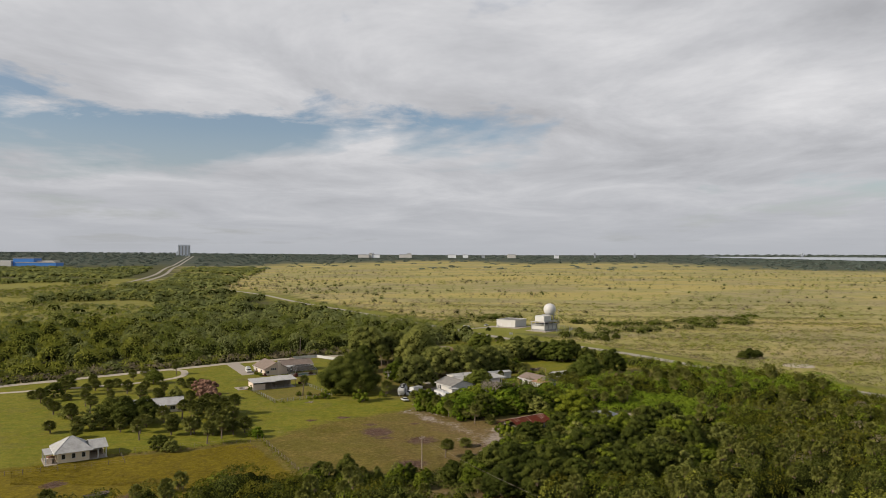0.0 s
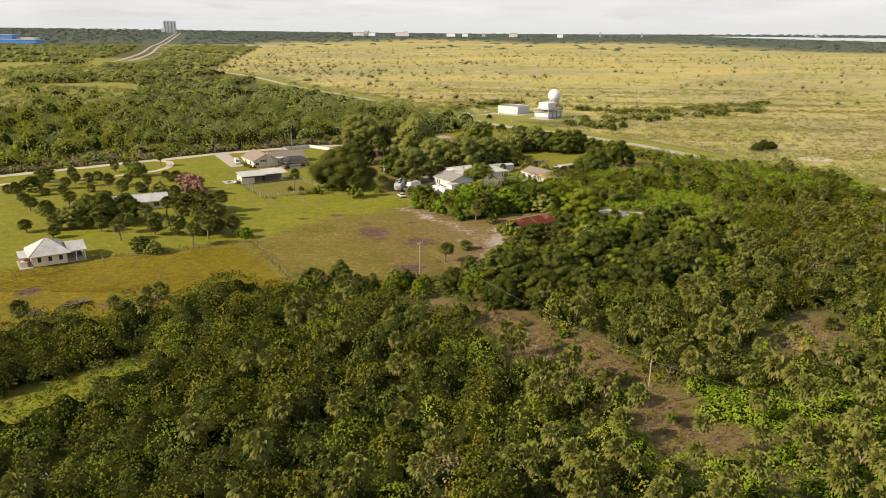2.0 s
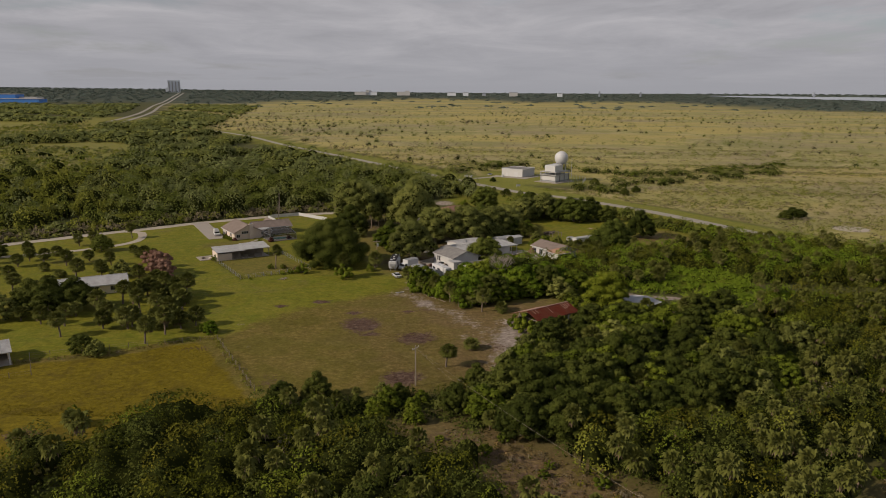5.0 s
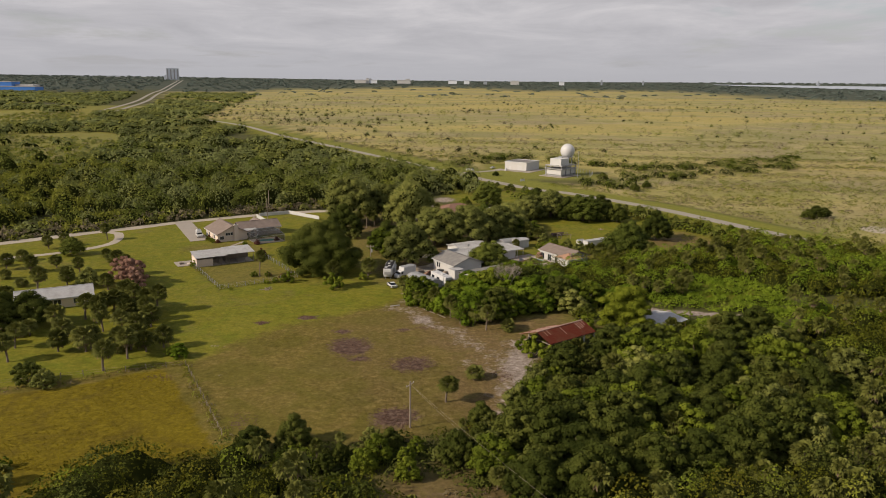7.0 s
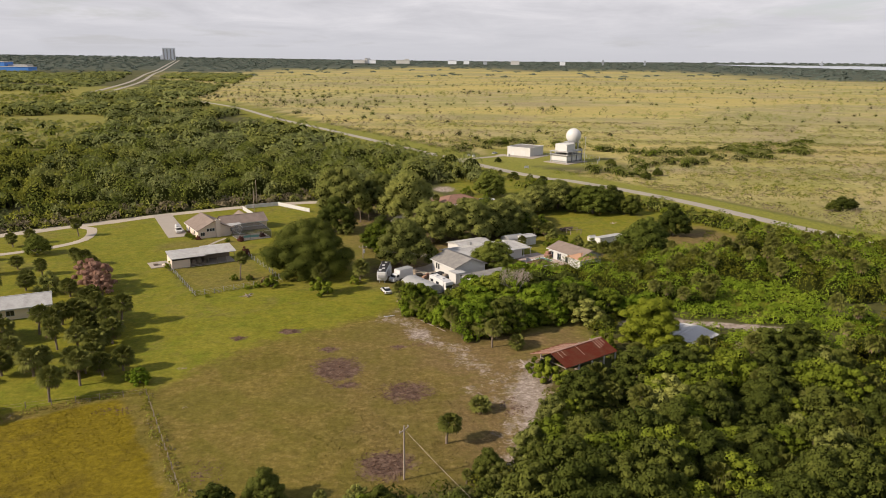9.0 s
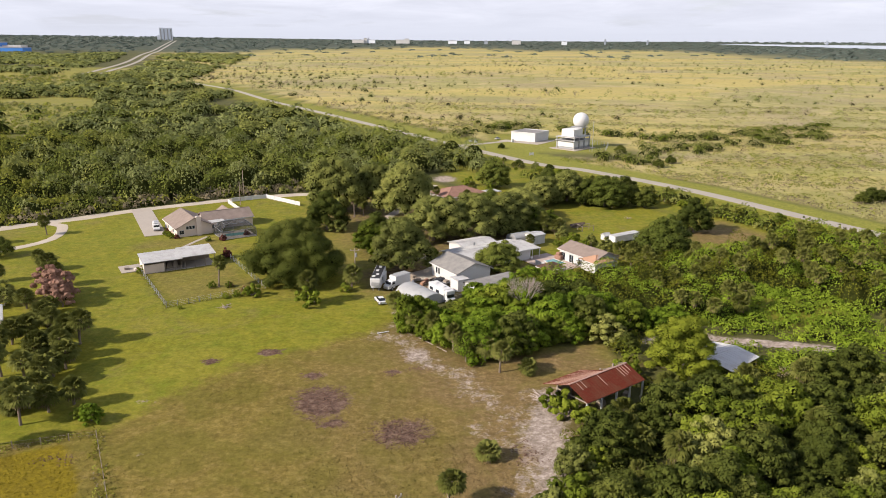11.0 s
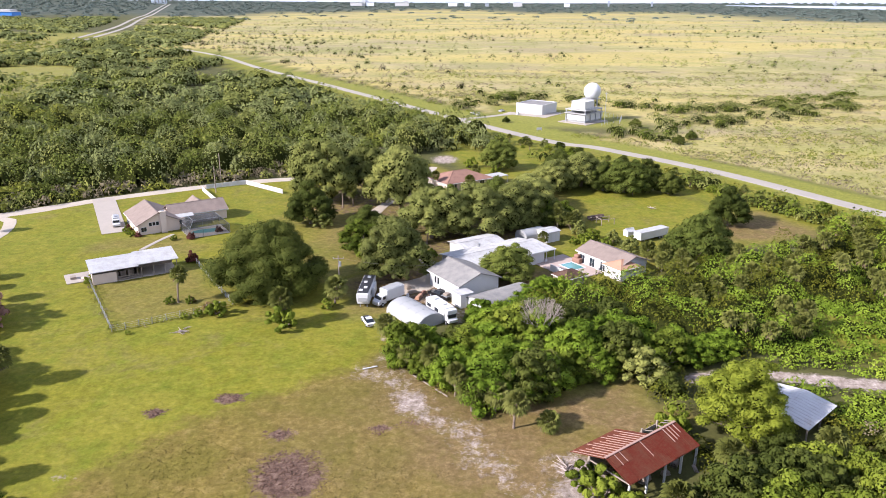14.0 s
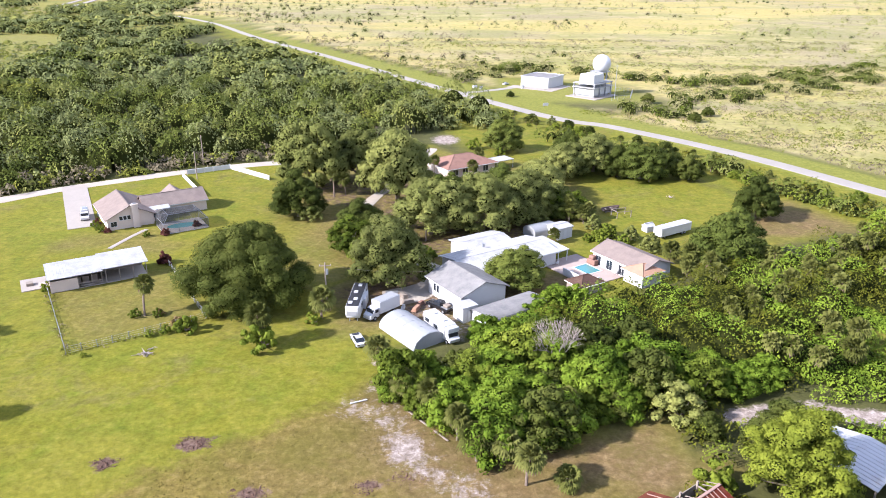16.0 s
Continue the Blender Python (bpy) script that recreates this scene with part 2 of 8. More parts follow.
ROAD_EAST = [(200, 238), (134, 336), (97, 401), (62, 446), (28, 482), (-91, 678), (-171, 806), (-250, 950), (-330, 1060)]
HIGHWAY = [(-545, 1210), (-588, 1370), (-715, 1780), (-980, 2525), (-1262, 3399), (-1505, 4190)]
ROAD_WEST = [(-210, 268), (-160, 312), (-139, 331), (-122, 345), (-112, 354.5), (-99.5, 363.6), (-85, 373.5), (-72, 380.5), (-60.5, 385.5), (-44, 389), (-25, 398)]
FIELD = [(-175, 120), (-105, 131), (-84, 140), (-74.7, 143), (-67, 150.6), (-58, 157), (-48.8, 166), (-37, 170.6), (-24.8, 175), (-11.7, 175.5), (-1.2, 180),
         (8.5, 184.7), (14.5, 192), (17.2, 210), (19, 226), (33, 235), (30, 247), (17.5, 244.5), (11.5, 240), (4.5, 233.4), (-0.5, 241.5), (-5.3, 246),
         (-10.8, 253.3), (-11, 266), (-2, 270), (18, 286), (30, 287), (45, 297), (62, 309), (95, 329), (70, 371), (50, 377), (34, 357), (8, 392), (-12, 415),
         (-44, 391), (-72, 383), (-99, 366), (-122, 347), (-160, 314), (-230, 262)]
EAST_EDGE = ROAD_EAST + [(-430, 1190), (-530, 1380), (-660, 1780), (-925, 2525), (-1480, 4500)]      # where the marsh begins
MEADOWS = ([(-900, 470), (-330, 480), (-262, 590), (-258, 690), (-330, 750), (-430, 770), (-900, 770)], [(-1100, 870), (-480, 840), (-495, 1130), (-570, 1200), (-1100, 1250)])
CLEARING = [(4.2, 158.5), (11.3, 160.5), (16.1, 154.5), (23, 147.5), (30.2, 141.1), (32.5, 131.4), (34.5, 118), (38, 108), (30, 101), (27, 117), (24, 126.5), (16.9, 131.3), (9.2, 138.5), (4.0, 145.8)]
WEST_CLEARING = [(-78, 104), (-70, 118), (-63, 124.5), (-57.8, 131.5), (-52, 136.4), (-47, 133), (-50, 123), (-55, 113), (-65, 104)]
NEAR_PATH = [(-2, 160), (8, 156), (19, 143.5), (27.5, 131.4), (33, 117.3), (40, 108)]
NEAR_BARE = [(60, 138), (68, 150), (80, 158), (78, 146), (72, 136)]
TRACK = [(40, 247), (45, 248.4), (52, 249.9), (55, 248.3), (60.9, 247.5), (66.5, 246.4), (75, 245)]

# turned earth on the grass: centre, half widths, how bare
SOIL_PATCHES = ((-21.6, 220.0, 5.0, 6.0, 1.0), (-25, 229.5, 2.6, 1.8, 0.9), (-7.5, 210.5, 5.4, 5.2, 0.75), (-9.3, 185.5, 4.6, 4.6, 0.9), (-34.8, 239.6, 2.8, 1.6, 1.0), (-45, 235, 1.9, 1.4, 1.0),
                (-11.1, 231.1, 1.9, 1.5, 0.9), (-6.1, 232.8, 2.4, 2.0, 0.6), (-19, 212.5, 3.0, 1.6, 0.8), (-93, 166, 3.0, 3.4, 0.9), (-85, 153, 2.8, 3.2, 0.9), (-71, 158.5, 4.4, 3.4, 0.6),
                (-56.5, 201.4, 4.0, 1.8, 0.45), (-35.1, 182.6, 3.0, 4.0, 0.45), (11, 205, 3.4, 4.4, 0.5))

# ---- ground ----
def spread(lo, hi, step, far_lo, far_hi, grow):
    mid = list(np.arange(lo, hi + 0.01, step))
    s, v = step, hi
    while v < far_hi:
        s *= grow
        v += s
        mid.append(min(v, far_hi))
    s, v = step, lo
    while v > far_lo:
        s *= grow
        v -= s
        mid.insert(0, max(v, far_lo))
    return np.array(mid)


def far_rise(x, y):
    """The flat land lifts a little far off, where woods and buildings close the view."""
    d = np.hypot(x, y - 80)
    return np.clip((d - 3000) / 1750, 0, 1.1) ** 1.25 * 40.0


def ground_material():
    m, n = material("ground_cover")
    at = n.add("ShaderNodeNewGeometry").outputs["Position"]
    mask, lot = n.add("ShaderNodeVertexColor"), n.add("ShaderNodeVertexColor")
    mask.layer_name, lot.layer_name = "cover", "lot"
    ch = n.add("ShaderNodeSeparateColor", {0: mask.outputs["Color"]})
    ch2 = n.add("ShaderNodeSeparateColor", {0: lot.outputs["Color"]})
    fine, mid, big = n.noise(at, 2.2, 6.0, 0.65), n.noise(at, 0.25, 5.0, 0.6), n.noise(at, 0.035, 4.0, 0.6, 0.4)
    tex = n.math("ADD", n.math("MULTIPLY", fine, 0.5), n.math("MULTIPLY", mid, 0.5))
    turf = n.add("ShaderNodeVertexColor")
    turf.layer_name = "turf"
    ch3 = n.add("ShaderNodeSeparateColor", {0: turf.outputs["Color"]})
    tuft = n.noise(at, 0.75, 8.0, 0.78, 0.3)
    blotch = n.noise(at, 0.11, 7.0, 0.68, 0.6)
    grain = n.mix(1.0, n.ramp(n.noise(at, 1.3, 3.0, 0.6), (0.34, 0.86), (0.52, 1.0), (0.68, 1.10)), n.ramp(n.noise(at, 0.42, 4.0, 0.6, 0.4), (0.34, 0.88), (0.50, 1.0), (0.66, 1.08)), "MULTIPLY")
    lawn = n.ramp(tuft, (0.26, (0.090, 0.094, 0.0052)), (0.50, (0.143, 0.138, 0.0090)), (0.74, (0.200, 0.184, 0.0200)))
    green = n.ramp(tuft, (0.26, (0.064, 0.082, 0.0040)), (0.50, (0.105, 0.124, 0.0075)), (0.74, (0.152, 0.165, 0.0140)))
    lawn = n.mix(n.ramp(n.math("ADD", n.math("MULTIPLY", blotch, 0.45), n.math("MULTIPLY", big, 0.55)), (0.44, 0.0), (0.55, 1.0)), lawn, green)
    yellow = n.ramp(n.math("ADD", n.math("MULTIPLY", big, 0.6), n.math("MULTIPLY", mid, 0.4)), (0.45, 0.0), (0.58, 0.8))
    lawn = n.mix(yellow, lawn, n.ramp(tuft, (0.26, (0.122, 0.112, 0.0080)), (0.50, (0.169, 0.154, 0.0150)), (0.74, (0.222, 0.195, 0.0320))))
    worn = n.ramp(n.math("ADD", n.math("MULTIPLY", n.noise(at, 0.13, 8.0, 0.75, 0.8), 0.5), n.math("MULTIPLY", n.noise(at, 0.045, 6.0, 0.65, 0.5), 0.5)), (0.52, 0.0), (0.62, 0.45))
    lawn = n.mix(worn, lawn, n.ramp(tuft, (0.35, (0.100, 0.080, 0.0237)), (0.65, (0.183, 0.143, 0.0547))))
    lush = n.ramp(tuft, (0.26, (0.105, 0.112, 0.014)), (0.50, (0.162, 0.166, 0.024)), (0.74, (0.215, 0.210, 0.045)))
    lawn = n.mix(ch3.outputs[0], lawn, lush)
    hay = n.ramp(tuft, (0.28, (0.076, 0.059, 0.0007)), (0.50, (0.137, 0.105, 0.0022)), (0.72, (0.194, 0.150, 0.0072)))
    hay = n.mix(n.ramp(blotch, (0.50, 0.0), (0.62, 0.7)), hay, n.ramp(tuft, (0.26, (0.067, 0.049, 0.0029)), (0.74, (0.121, 0.091, 0.0086))))
    fray = n.math("MULTIPLY", n.math("SUBTRACT", n.math("ADD", n.math("MULTIPLY", n.noise(at, 0.22, 7.0, 0.7, 0.6), 0.7), n.math("MULTIPLY", fine, 0.3)), 0.5), 1.7)

    def frayed(c):
        return n.ramp(n.math("ADD", c, n.math("MULTIPLY", fray, n.ramp(c, (0.02, 0.0), (0.20, 1.0)))), (0.30, 0.0), (0.72, 1.0))

    lawn = n.mix(frayed(ch3.outputs[1]), lawn, hay)
    pasture = n.ramp(tuft, (0.26, (0.080, 0.061, 0.0110)), (0.50, (0.146, 0.112, 0.0240)), (0.74, (0.228, 0.172, 0.0560)))
    pasture = n.mix(n.ramp(blotch, (0.42, 0.0), (0.56, 0.85)), pasture, n.ramp(tuft, (0.26, (0.072, 0.065, 0.0060)), (0.74, (0.154, 0.130, 0.0240))))
    lawn = n.mix(frayed(ch3.outputs[2]), lawn, pasture)
    lawn = n.mix(1.0, lawn, grain, "MULTIPLY")
    dry = n.ramp(tuft, (0.26, (0.080, 0.054, 0.0190)), (0.50, (0.146, 0.100, 0.0410)), (0.74, (0.248, 0.178, 0.0880)))
    dry = n.mix(1.0, dry, grain, "MULTIPLY")
    dry = n.mix(n.ramp(n.noise(at, 0.16, 8.0, 0.75, 0.5), (0.46, 0.0), (0.60, 0.7)), dry, n.mix(0.35, pasture, (0.10, 0.08, 0.035)))
    sand = n.ramp(tuft, (0.34, (0.13, 0.102, 0.078)), (0.50, (0.25, 0.204, 0.168)), (0.68, (0.46, 0.40, 0.355)))
    soil = n.ramp(tuft, (0.36, (0.044, 0.026, 0.018)), (0.52, (0.105, 0.066, 0.048)), (0.66, (0.185, 0.128, 0.096)))
    litter = n.ramp(tex, (0.30, (0.034, 0.036, 0.010)), (0.6, (0.078, 0.078, 0.022)), (0.8, (0.13, 0.105, 0.050)))
    wide = n.noise(n.add("ShaderNodeMapping", {0: at, 3: (0.010, 0.016, 0.01)}).outputs[0], 1.0, 9.0, 0.70, 0.8)
    marsh = n.ramp(wide, (0.32, (0.200, 0.181, 0.0714)), (0.44, (0.294, 0.248, 0.1071)), (0.52, (0.362, 0.307, 0.1470)), (0.60, (0.315, 0.281, 0.1050)), (0.72, (0.415, 0.352, 0.2100)))
    marsh = n.mix(n.ramp(n.noise(at, 0.028, 8.0, 0.74, 0.8), (0.43, 0.0), (0.54, 0.85)), marsh, n.ramp(mid, (0.3, (0.150, 0.150, 0.040)), (0.7, (0.290, 0.268, 0.094))))
    marsh = n.mix(n.ramp(n.noise(at, 0.30, 8.0, 0.78, 0.3), (0.50, 0.0), (0.62, 0.50)), marsh, (0.165, 0.150, 0.058))
    marsh = n.mix(n.ramp(n.noise(at, 0.10, 8.0, 0.78, 0.6), (0.54, 0.0), (0.66, 0.35)), marsh, (0.39, 0.33, 0.225))
    drift, drift2 = n.noise(at, 0.0055, 6.0, 0.62, 0.6), n.noise(at, 0.009, 6.0, 0.66, 0.9)
    marsh = n.mix(n.ramp(drift, (0.46, 0.0), (0.58, 0.75)), marsh, n.ramp(tuft, (0.36, (0.150, 0.124, 0.066)), (0.64, (0.330, 0.275, 0.165))))
    marsh = n.mix(n.ramp(drift2, (0.50, 0.0), (0.60, 0.70)), marsh, n.ramp(tuft, (0.36, (0.120, 0.125, 0.030)), (0.64, (0.270, 0.258, 0.085))))
    streak = n.add("ShaderNodeMapping", {0: at, 3: (0.0016, 0.0048, 0.002)}).outputs[0]
    marsh = n.mix(n.ramp(n.noise(streak, 1.0, 7.0, 0.62, 0.7), (0.47, 0.0), (0.57, 0.72)), marsh, n.ramp(mid, (0.30, (0.270, 0.215, 0.062)), (0.70, (0.460, 0.372, 0.120))))
    marsh = n.mix(n.ramp(n.noise(streak, 2.7, 7.0, 0.66, 0.9), (0.55, 0.0), (0.64, 0.60)), marsh, n.ramp(mid, (0.30, (0.170, 0.172, 0.044)), (0.70, (0.290, 0.280, 0.080))))
    # far ground greyed towards blue, haze put into its colour
    far = n.ramp(n.noise(at, 0.012, 6.0, 0.7), (0.35, (0.042, 0.052, 0.036)), (0.65, (0.068, 0.080, 0.056)))
    ragged = n.math("ADD", n.math("MULTIPLY", n.noise(at, 0.55, 8.0, 0.72, 0.6), 0.65), n.math("MULTIPLY", fine, 0.35))
    ragged = n.math("MULTIPLY", n.math("SUBTRACT", ragged, 0.5), 1.9)

    def rough_edge(c):
        return n.ramp(n.math("ADD", c, n.math("MULTIPLY", ragged, n.ramp(c, (0.02, 0.0), (0.25, 1.0)))), (0.40, 0.0), (0.66, 1.0))

    col = n.mix(ch.outputs[0], litter, lawn)
    col = n.mix(ch.outputs[1], col, dry)
    col = n.mix(ch.outputs[2], col, marsh)
    col = n.mix(rough_edge(ch2.outputs[0]), col, sand)
    col = n.mix(rough_edge(ch2.outputs[1]), col, soil)
    col = n.mix(ch2.outputs[2], col, far)
    finish(n, col, 0.95, n.math("ADD", tex, n.math("MULTIPLY", mid, 2.0)), 0.12, spec=0.15)
    return m


def east_of_road(x, y):
    return x - np.interp(y, [p[1] for p in ROAD_EAST], [p[0] for p in ROAD_EAST])


def woods_start(x, y):
    """How far out the woods along the horizon begin."""
    return np.interp(x / np.maximum(y, 1.0), [-0.3, -0.1, 0.25, 0.42, 0.60], [2700, 3350, 3300, 2800, 2350])


def ground_cover(x, y):
    """What lies on the ground at many places: three sets of three shares."""
    wob = (lumps(x, y, 14, 5) - 0.5) * 5
    lawn = edge_soft(x + wob, y, FIELD, 2.0)
    road = near_line(x, y, ROAD_EAST)
    lawn = np.maximum(lawn, np.clip((17 + 8 * (y > 430) - road) / 4, 0, 1))
    lawn = np.maximum(lawn, edge_soft(x, y, [(20, 500), (95, 500), (85, 560), (20, 585)], 6))
    lawn = np.maximum(lawn, edge_soft(x, y, [(63, 262), (88, 262), (88, 275), (64, 272)], 4) * 0.9)
    # the mown paddock has bare, dry ground towards the sand
    dry = edge_soft(x + wob, y + wob, [(-12, 180), (18, 182), (20, 226), (-10, 250), (-26, 234), (-25, 210)], 7) * 0.42
    dry = np.maximum(dry, edge_soft(x, y + wob, [(70, 318), (98, 330), (90, 350), (72, 335)], 4))
    dry = np.maximum(dry, edge_soft(x + wob, y, [(-20, 272), (2, 272), (6, 292), (-12, 300), (-24, 290)], 4) * 0.9)
    dry = np.maximum(dry, edge_soft(x + wob, y, [(6, 237), (26, 228), (33, 236), (28, 247), (12, 240)], 3))
    dry = np.maximum(dry, edge_soft(x + wob, y, [(-30, 296), (22, 316), (40, 345), (30, 380), (-8, 405), (-48, 370), (-45, 340)], 7) * 0.62)
    dry = np.maximum(dry, edge_soft(x + wob, y, [(-180, 118), (-105, 129), (-60, 152), (-30, 172), (-38, 180), (-53, 207), (-75, 200), (-92, 192), (-130, 170)], 5) * 0.04)
    dry = np.maximum(dry, edge_soft(x, y + wob * 0.5, [(-53, 207), (-37, 179), (-24, 174), (14, 184), (18, 224), (-6, 240), (-14, 238), (-34, 222)], 3) * 0.03)
    dry = np.maximum(dry, edge_soft(x + wob * 0.4, y + wob * 0.4, [(-79, 287), (-64, 264), (-46, 276.5), (-60, 299)], 3) * 0.45)
    dry = np.maximum(dry, edge_soft(x + wob, y + wob * 0.6, [(-92, 306), (-78, 312), (-66, 306), (-60, 314), (-74, 322), (-90, 318)], 3) * 0.5)
    dry = np.maximum(dry, edge_soft(x, y + wob * 0.3, [(4, 284), (16, 282), (26, 288), (24, 300), (10, 296)], 2.5))
    dry = np.maximum(dry, edge_soft(x + wob * 0.5, y + wob * 0.4, [(-12, 254), (2, 243), (18, 230), (20, 214), (17, 188), (5, 183), (-3, 194), (0, 212), (-9, 228), (-15, 246)], 5) * 0.95)
    # beyond the road: open marsh
    side = np.interp(y, [p[1] for p in EAST_EDGE], [p[0] for p in EAST_EDGE])
    marsh = np.clip((road - 15 - 9 * (y > 470)) / 5, 0, 1) * (x > side) * (y > 100)
    marsh = marsh * (1 - edge_soft(x + wob, y + wob, [(20, 492), (95, 478), (100, 505), (88, 560), (20, 585)], 5) * 0.9)
    lawn = np.maximum(lawn, edge_soft(x, y, [(34, 357), (70, 371), (95, 329), (132, 322), (130, 338), (95, 398), (60, 445), (8, 480), (-6, 440), (8, 392)], 4))
    marsh = np.maximum(marsh, np.clip((-x - 330 + lumps(x, y, 300, 9) * 160) / 60, 0, 1) * (y > 550) * (y < 1500) * 0.25)
    lawn = np.maximum(lawn, np.clip((-x - 300 + lumps(x, y, 300, 9) * 160) / 60, 0, 1) * (y > 520) * (y < 1500))

    def band(line, width, top):
        return np.clip(1.15 - near_line(x + wob * 0.5, y + wob * 0.3, line) / width, 0, 1) * top

    sand = band([(-14, 249), (-6.5, 239.5), (2, 228), (8, 219)], 6.5, 0.50)
    sand = np.maximum(sand, band([(-7.2, 240.5), (-5.6, 238.4)], 2.6, 1.0))
    sand = np.maximum(sand, band([(17, 222), (14, 209), (15, 198), (12, 188)], 7.0, 0.80))
    sand = np.maximum(sand, band([(4, 212), (12, 203), (9, 196)], 5.0, 0.46))
    sand = np.maximum(sand, band([(-4, 238), (3, 226), (10, 214)], 7.0, 0.44))
    sand = np.maximum(sand, np.clip(1.1 - np.hypot((x + 50.5) / 3.4, (y - 219.3) / 1.6), 0, 1) * 0.5)
    sand = np.maximum(sand, np.clip(1.1 - np.hypot((x + 45.2) / 1.8, (y - 202.5) / 3.4), 0, 1) * 0.45)
    sand = np.maximum(sand, band([(-13, 262), (-11, 254), (-5, 247)], 3.0, 0.5))
    sand = np.maximum(sand, np.clip(1.2 - near_line(x, y + wob * 0.2, TRACK) / 2.6, 0, 1))
    sand = np.maximum(sand, edge_soft(x + wob * 0.4, y, [(-14, 281), (-10, 273), (-2, 266), (6, 270), (5, 283), (1, 291), (-4, 297), (-8, 290)], 2.5) * 0.50)
    sand = np.maximum(sand, edge_soft(x + wob, y, NEAR_BARE, 2.5) * 0.36)
    dry = np.maximum(dry, edge_soft(x + wob, y, NEAR_BARE, 4.0))
    sand = np.maximum(sand, np.clip(1.1 - np.hypot((x + 4) / 8.0, (y - 422) / 12.0), 0, 1))
    soil = np.zeros_like(x)
    for cx, cy, rx, ry, top in SOIL_PATCHES:
        soil = np.maximum(soil, np.clip(1.25 - np.hypot((x - cx + wob * 0.3) / rx, (y - cy + wob * 0.25) / ry) * 0.8, 0, 1) * top)
    soil = np.maximum(soil, np.clip(1.3 - near_line(x + wob * 0.9, y, NEAR_PATH) / 6.5, 0, 1) * 0.46)
    dry = np.maximum(dry, np.clip(1.6 - near_line(x + wob * 0.9, y + wob * 0.6, NEAR_PATH) / 9, 0, 1) * 0.8)
    lawn = np.maximum(lawn, edge_soft(x, y + wob * 0.3, WEST_CLEARING, 2))
    dry = np.maximum(dry, edge_soft(x + wob * 0.4, y + wob * 0.3, CLEARING, 2.0))
    soil = np.maximum(soil, edge_soft(x + wob * 0.6, y + wob * 0.4, CLEARING, 4.0) * 0.47)
    for k in range(2):
        lawn = np.maximum(lawn, edge_soft(x, y, MEADOWS[k], 30))
    # worn leaf litter under the oaks and on the parking ground
    soil = np.maximum(soil, edge_soft(x + wob, y + wob, [(-26, 286), (-20, 276), (-8, 272), (2, 274), (8, 290), (-2, 300), (20, 312), (36, 340), (26, 366), (0, 372), (-50, 372), (-46, 350), (-24, 330), (-14, 312)], 6) * 0.50)
    soil = np.maximum(soil, edge_soft(x, y, [(-16, 280), (-3, 283), (-5, 295), (-14, 292)], 2) * 0.6)
    lawn = np.maximum(lawn, np.clip(1.4 - np.hypot(x - 76, y - 266) / 12, 0, 1))
    lush = np.clip((21 + 12 * (y > 430) - road) / 4, 0, 1) * (east_of_road(x, y) > -6)
    lush = np.maximum(lush, edge_soft(x, y, [(20, 495), (95, 490), (88, 560), (0, 570)], 6))
    for k in range(2):
        lush = np.maximum(lush, edge_soft(x, y, MEADOWS[k], 30) * 0.45)
    hay = edge_soft(x + wob * 0.3, y, [(-34, 172), (-36.8, 178), (-45, 192), (-54.5, 207.5), (-63, 203.6), (-74, 196.5), (-92, 190), (-130, 168), (-180, 120), (-105, 129), (-60, 152)], 2.2)
    pasture = edge_soft(x, y + wob * 0.4, [(-36.6, 177.7), (-54.6, 207.5), (-53.3, 209.5), (-47.8, 220), (-39.3, 233.1), (-26.3, 242.6), (-12.8, 254.6), (2, 244), (24, 232), (20, 190), (0, 176), (-24, 170)], 4.5)
    for name_line in ([(-55.5, 206.5), (-36.6, 176.5)], [(-92, 191), (-74, 197), (-63, 204.5), (-55, 208.5)]):
        pasture = np.maximum(pasture, np.clip(1.3 - near_line(x + wob * 0.2, y, name_line) / 2.2, 0, 1))
    far = np.clip((np.hypot(x, y) - woods_start(x, y) - 500 * (lumps(x, y, 900, 4) - 0.4)) / 500, 0, 1)
    return (("cover", (lawn, dry, marsh)), ("lot", (sand, soil, far)), ("turf", (lush, hay, pasture)))


def paint_cover(me, x, y):
    for name, chans in ground_cover(x, y):
        att = me.color_attributes.new(name, "FLOAT_COLOR", "POINT")
        att.data.foreach_set("color", np.stack([*chans, np.ones_like(x)], -1).astype(np.float32).ravel())


M_ground = ground_material()


def build_ground():
    xs = spread(-130, 130, 1.8, -4700, 4700, 1.09)
    ys = spread(75, 420, 1.8, -600, 4820, 1.07)
    gx, gy = np.meshgrid(xs, ys)
    z = far_rise(gx, gy) + (lumps(gx, gy, 60, 3) - 0.5) * 0.08
    v = np.stack([gx, gy, z], -1).reshape(-1, 3)
    w = len(xs)
    i = (np.arange(len(ys) - 1)[:, None] * w + np.arange(w - 1)[None, :]).ravel()
    me = from_arrays("ground", v, np.stack([i, i + 1, i + w + 1, i + w], -1), [M_ground], smooth=True)
    x, y = v[:, 0], v[:, 1]
    paint_cover(me, x, y)
    tagged(new("ground", me), "flat mown grass, dry pasture and open marsh", "ground", kind="structure")


build_ground()


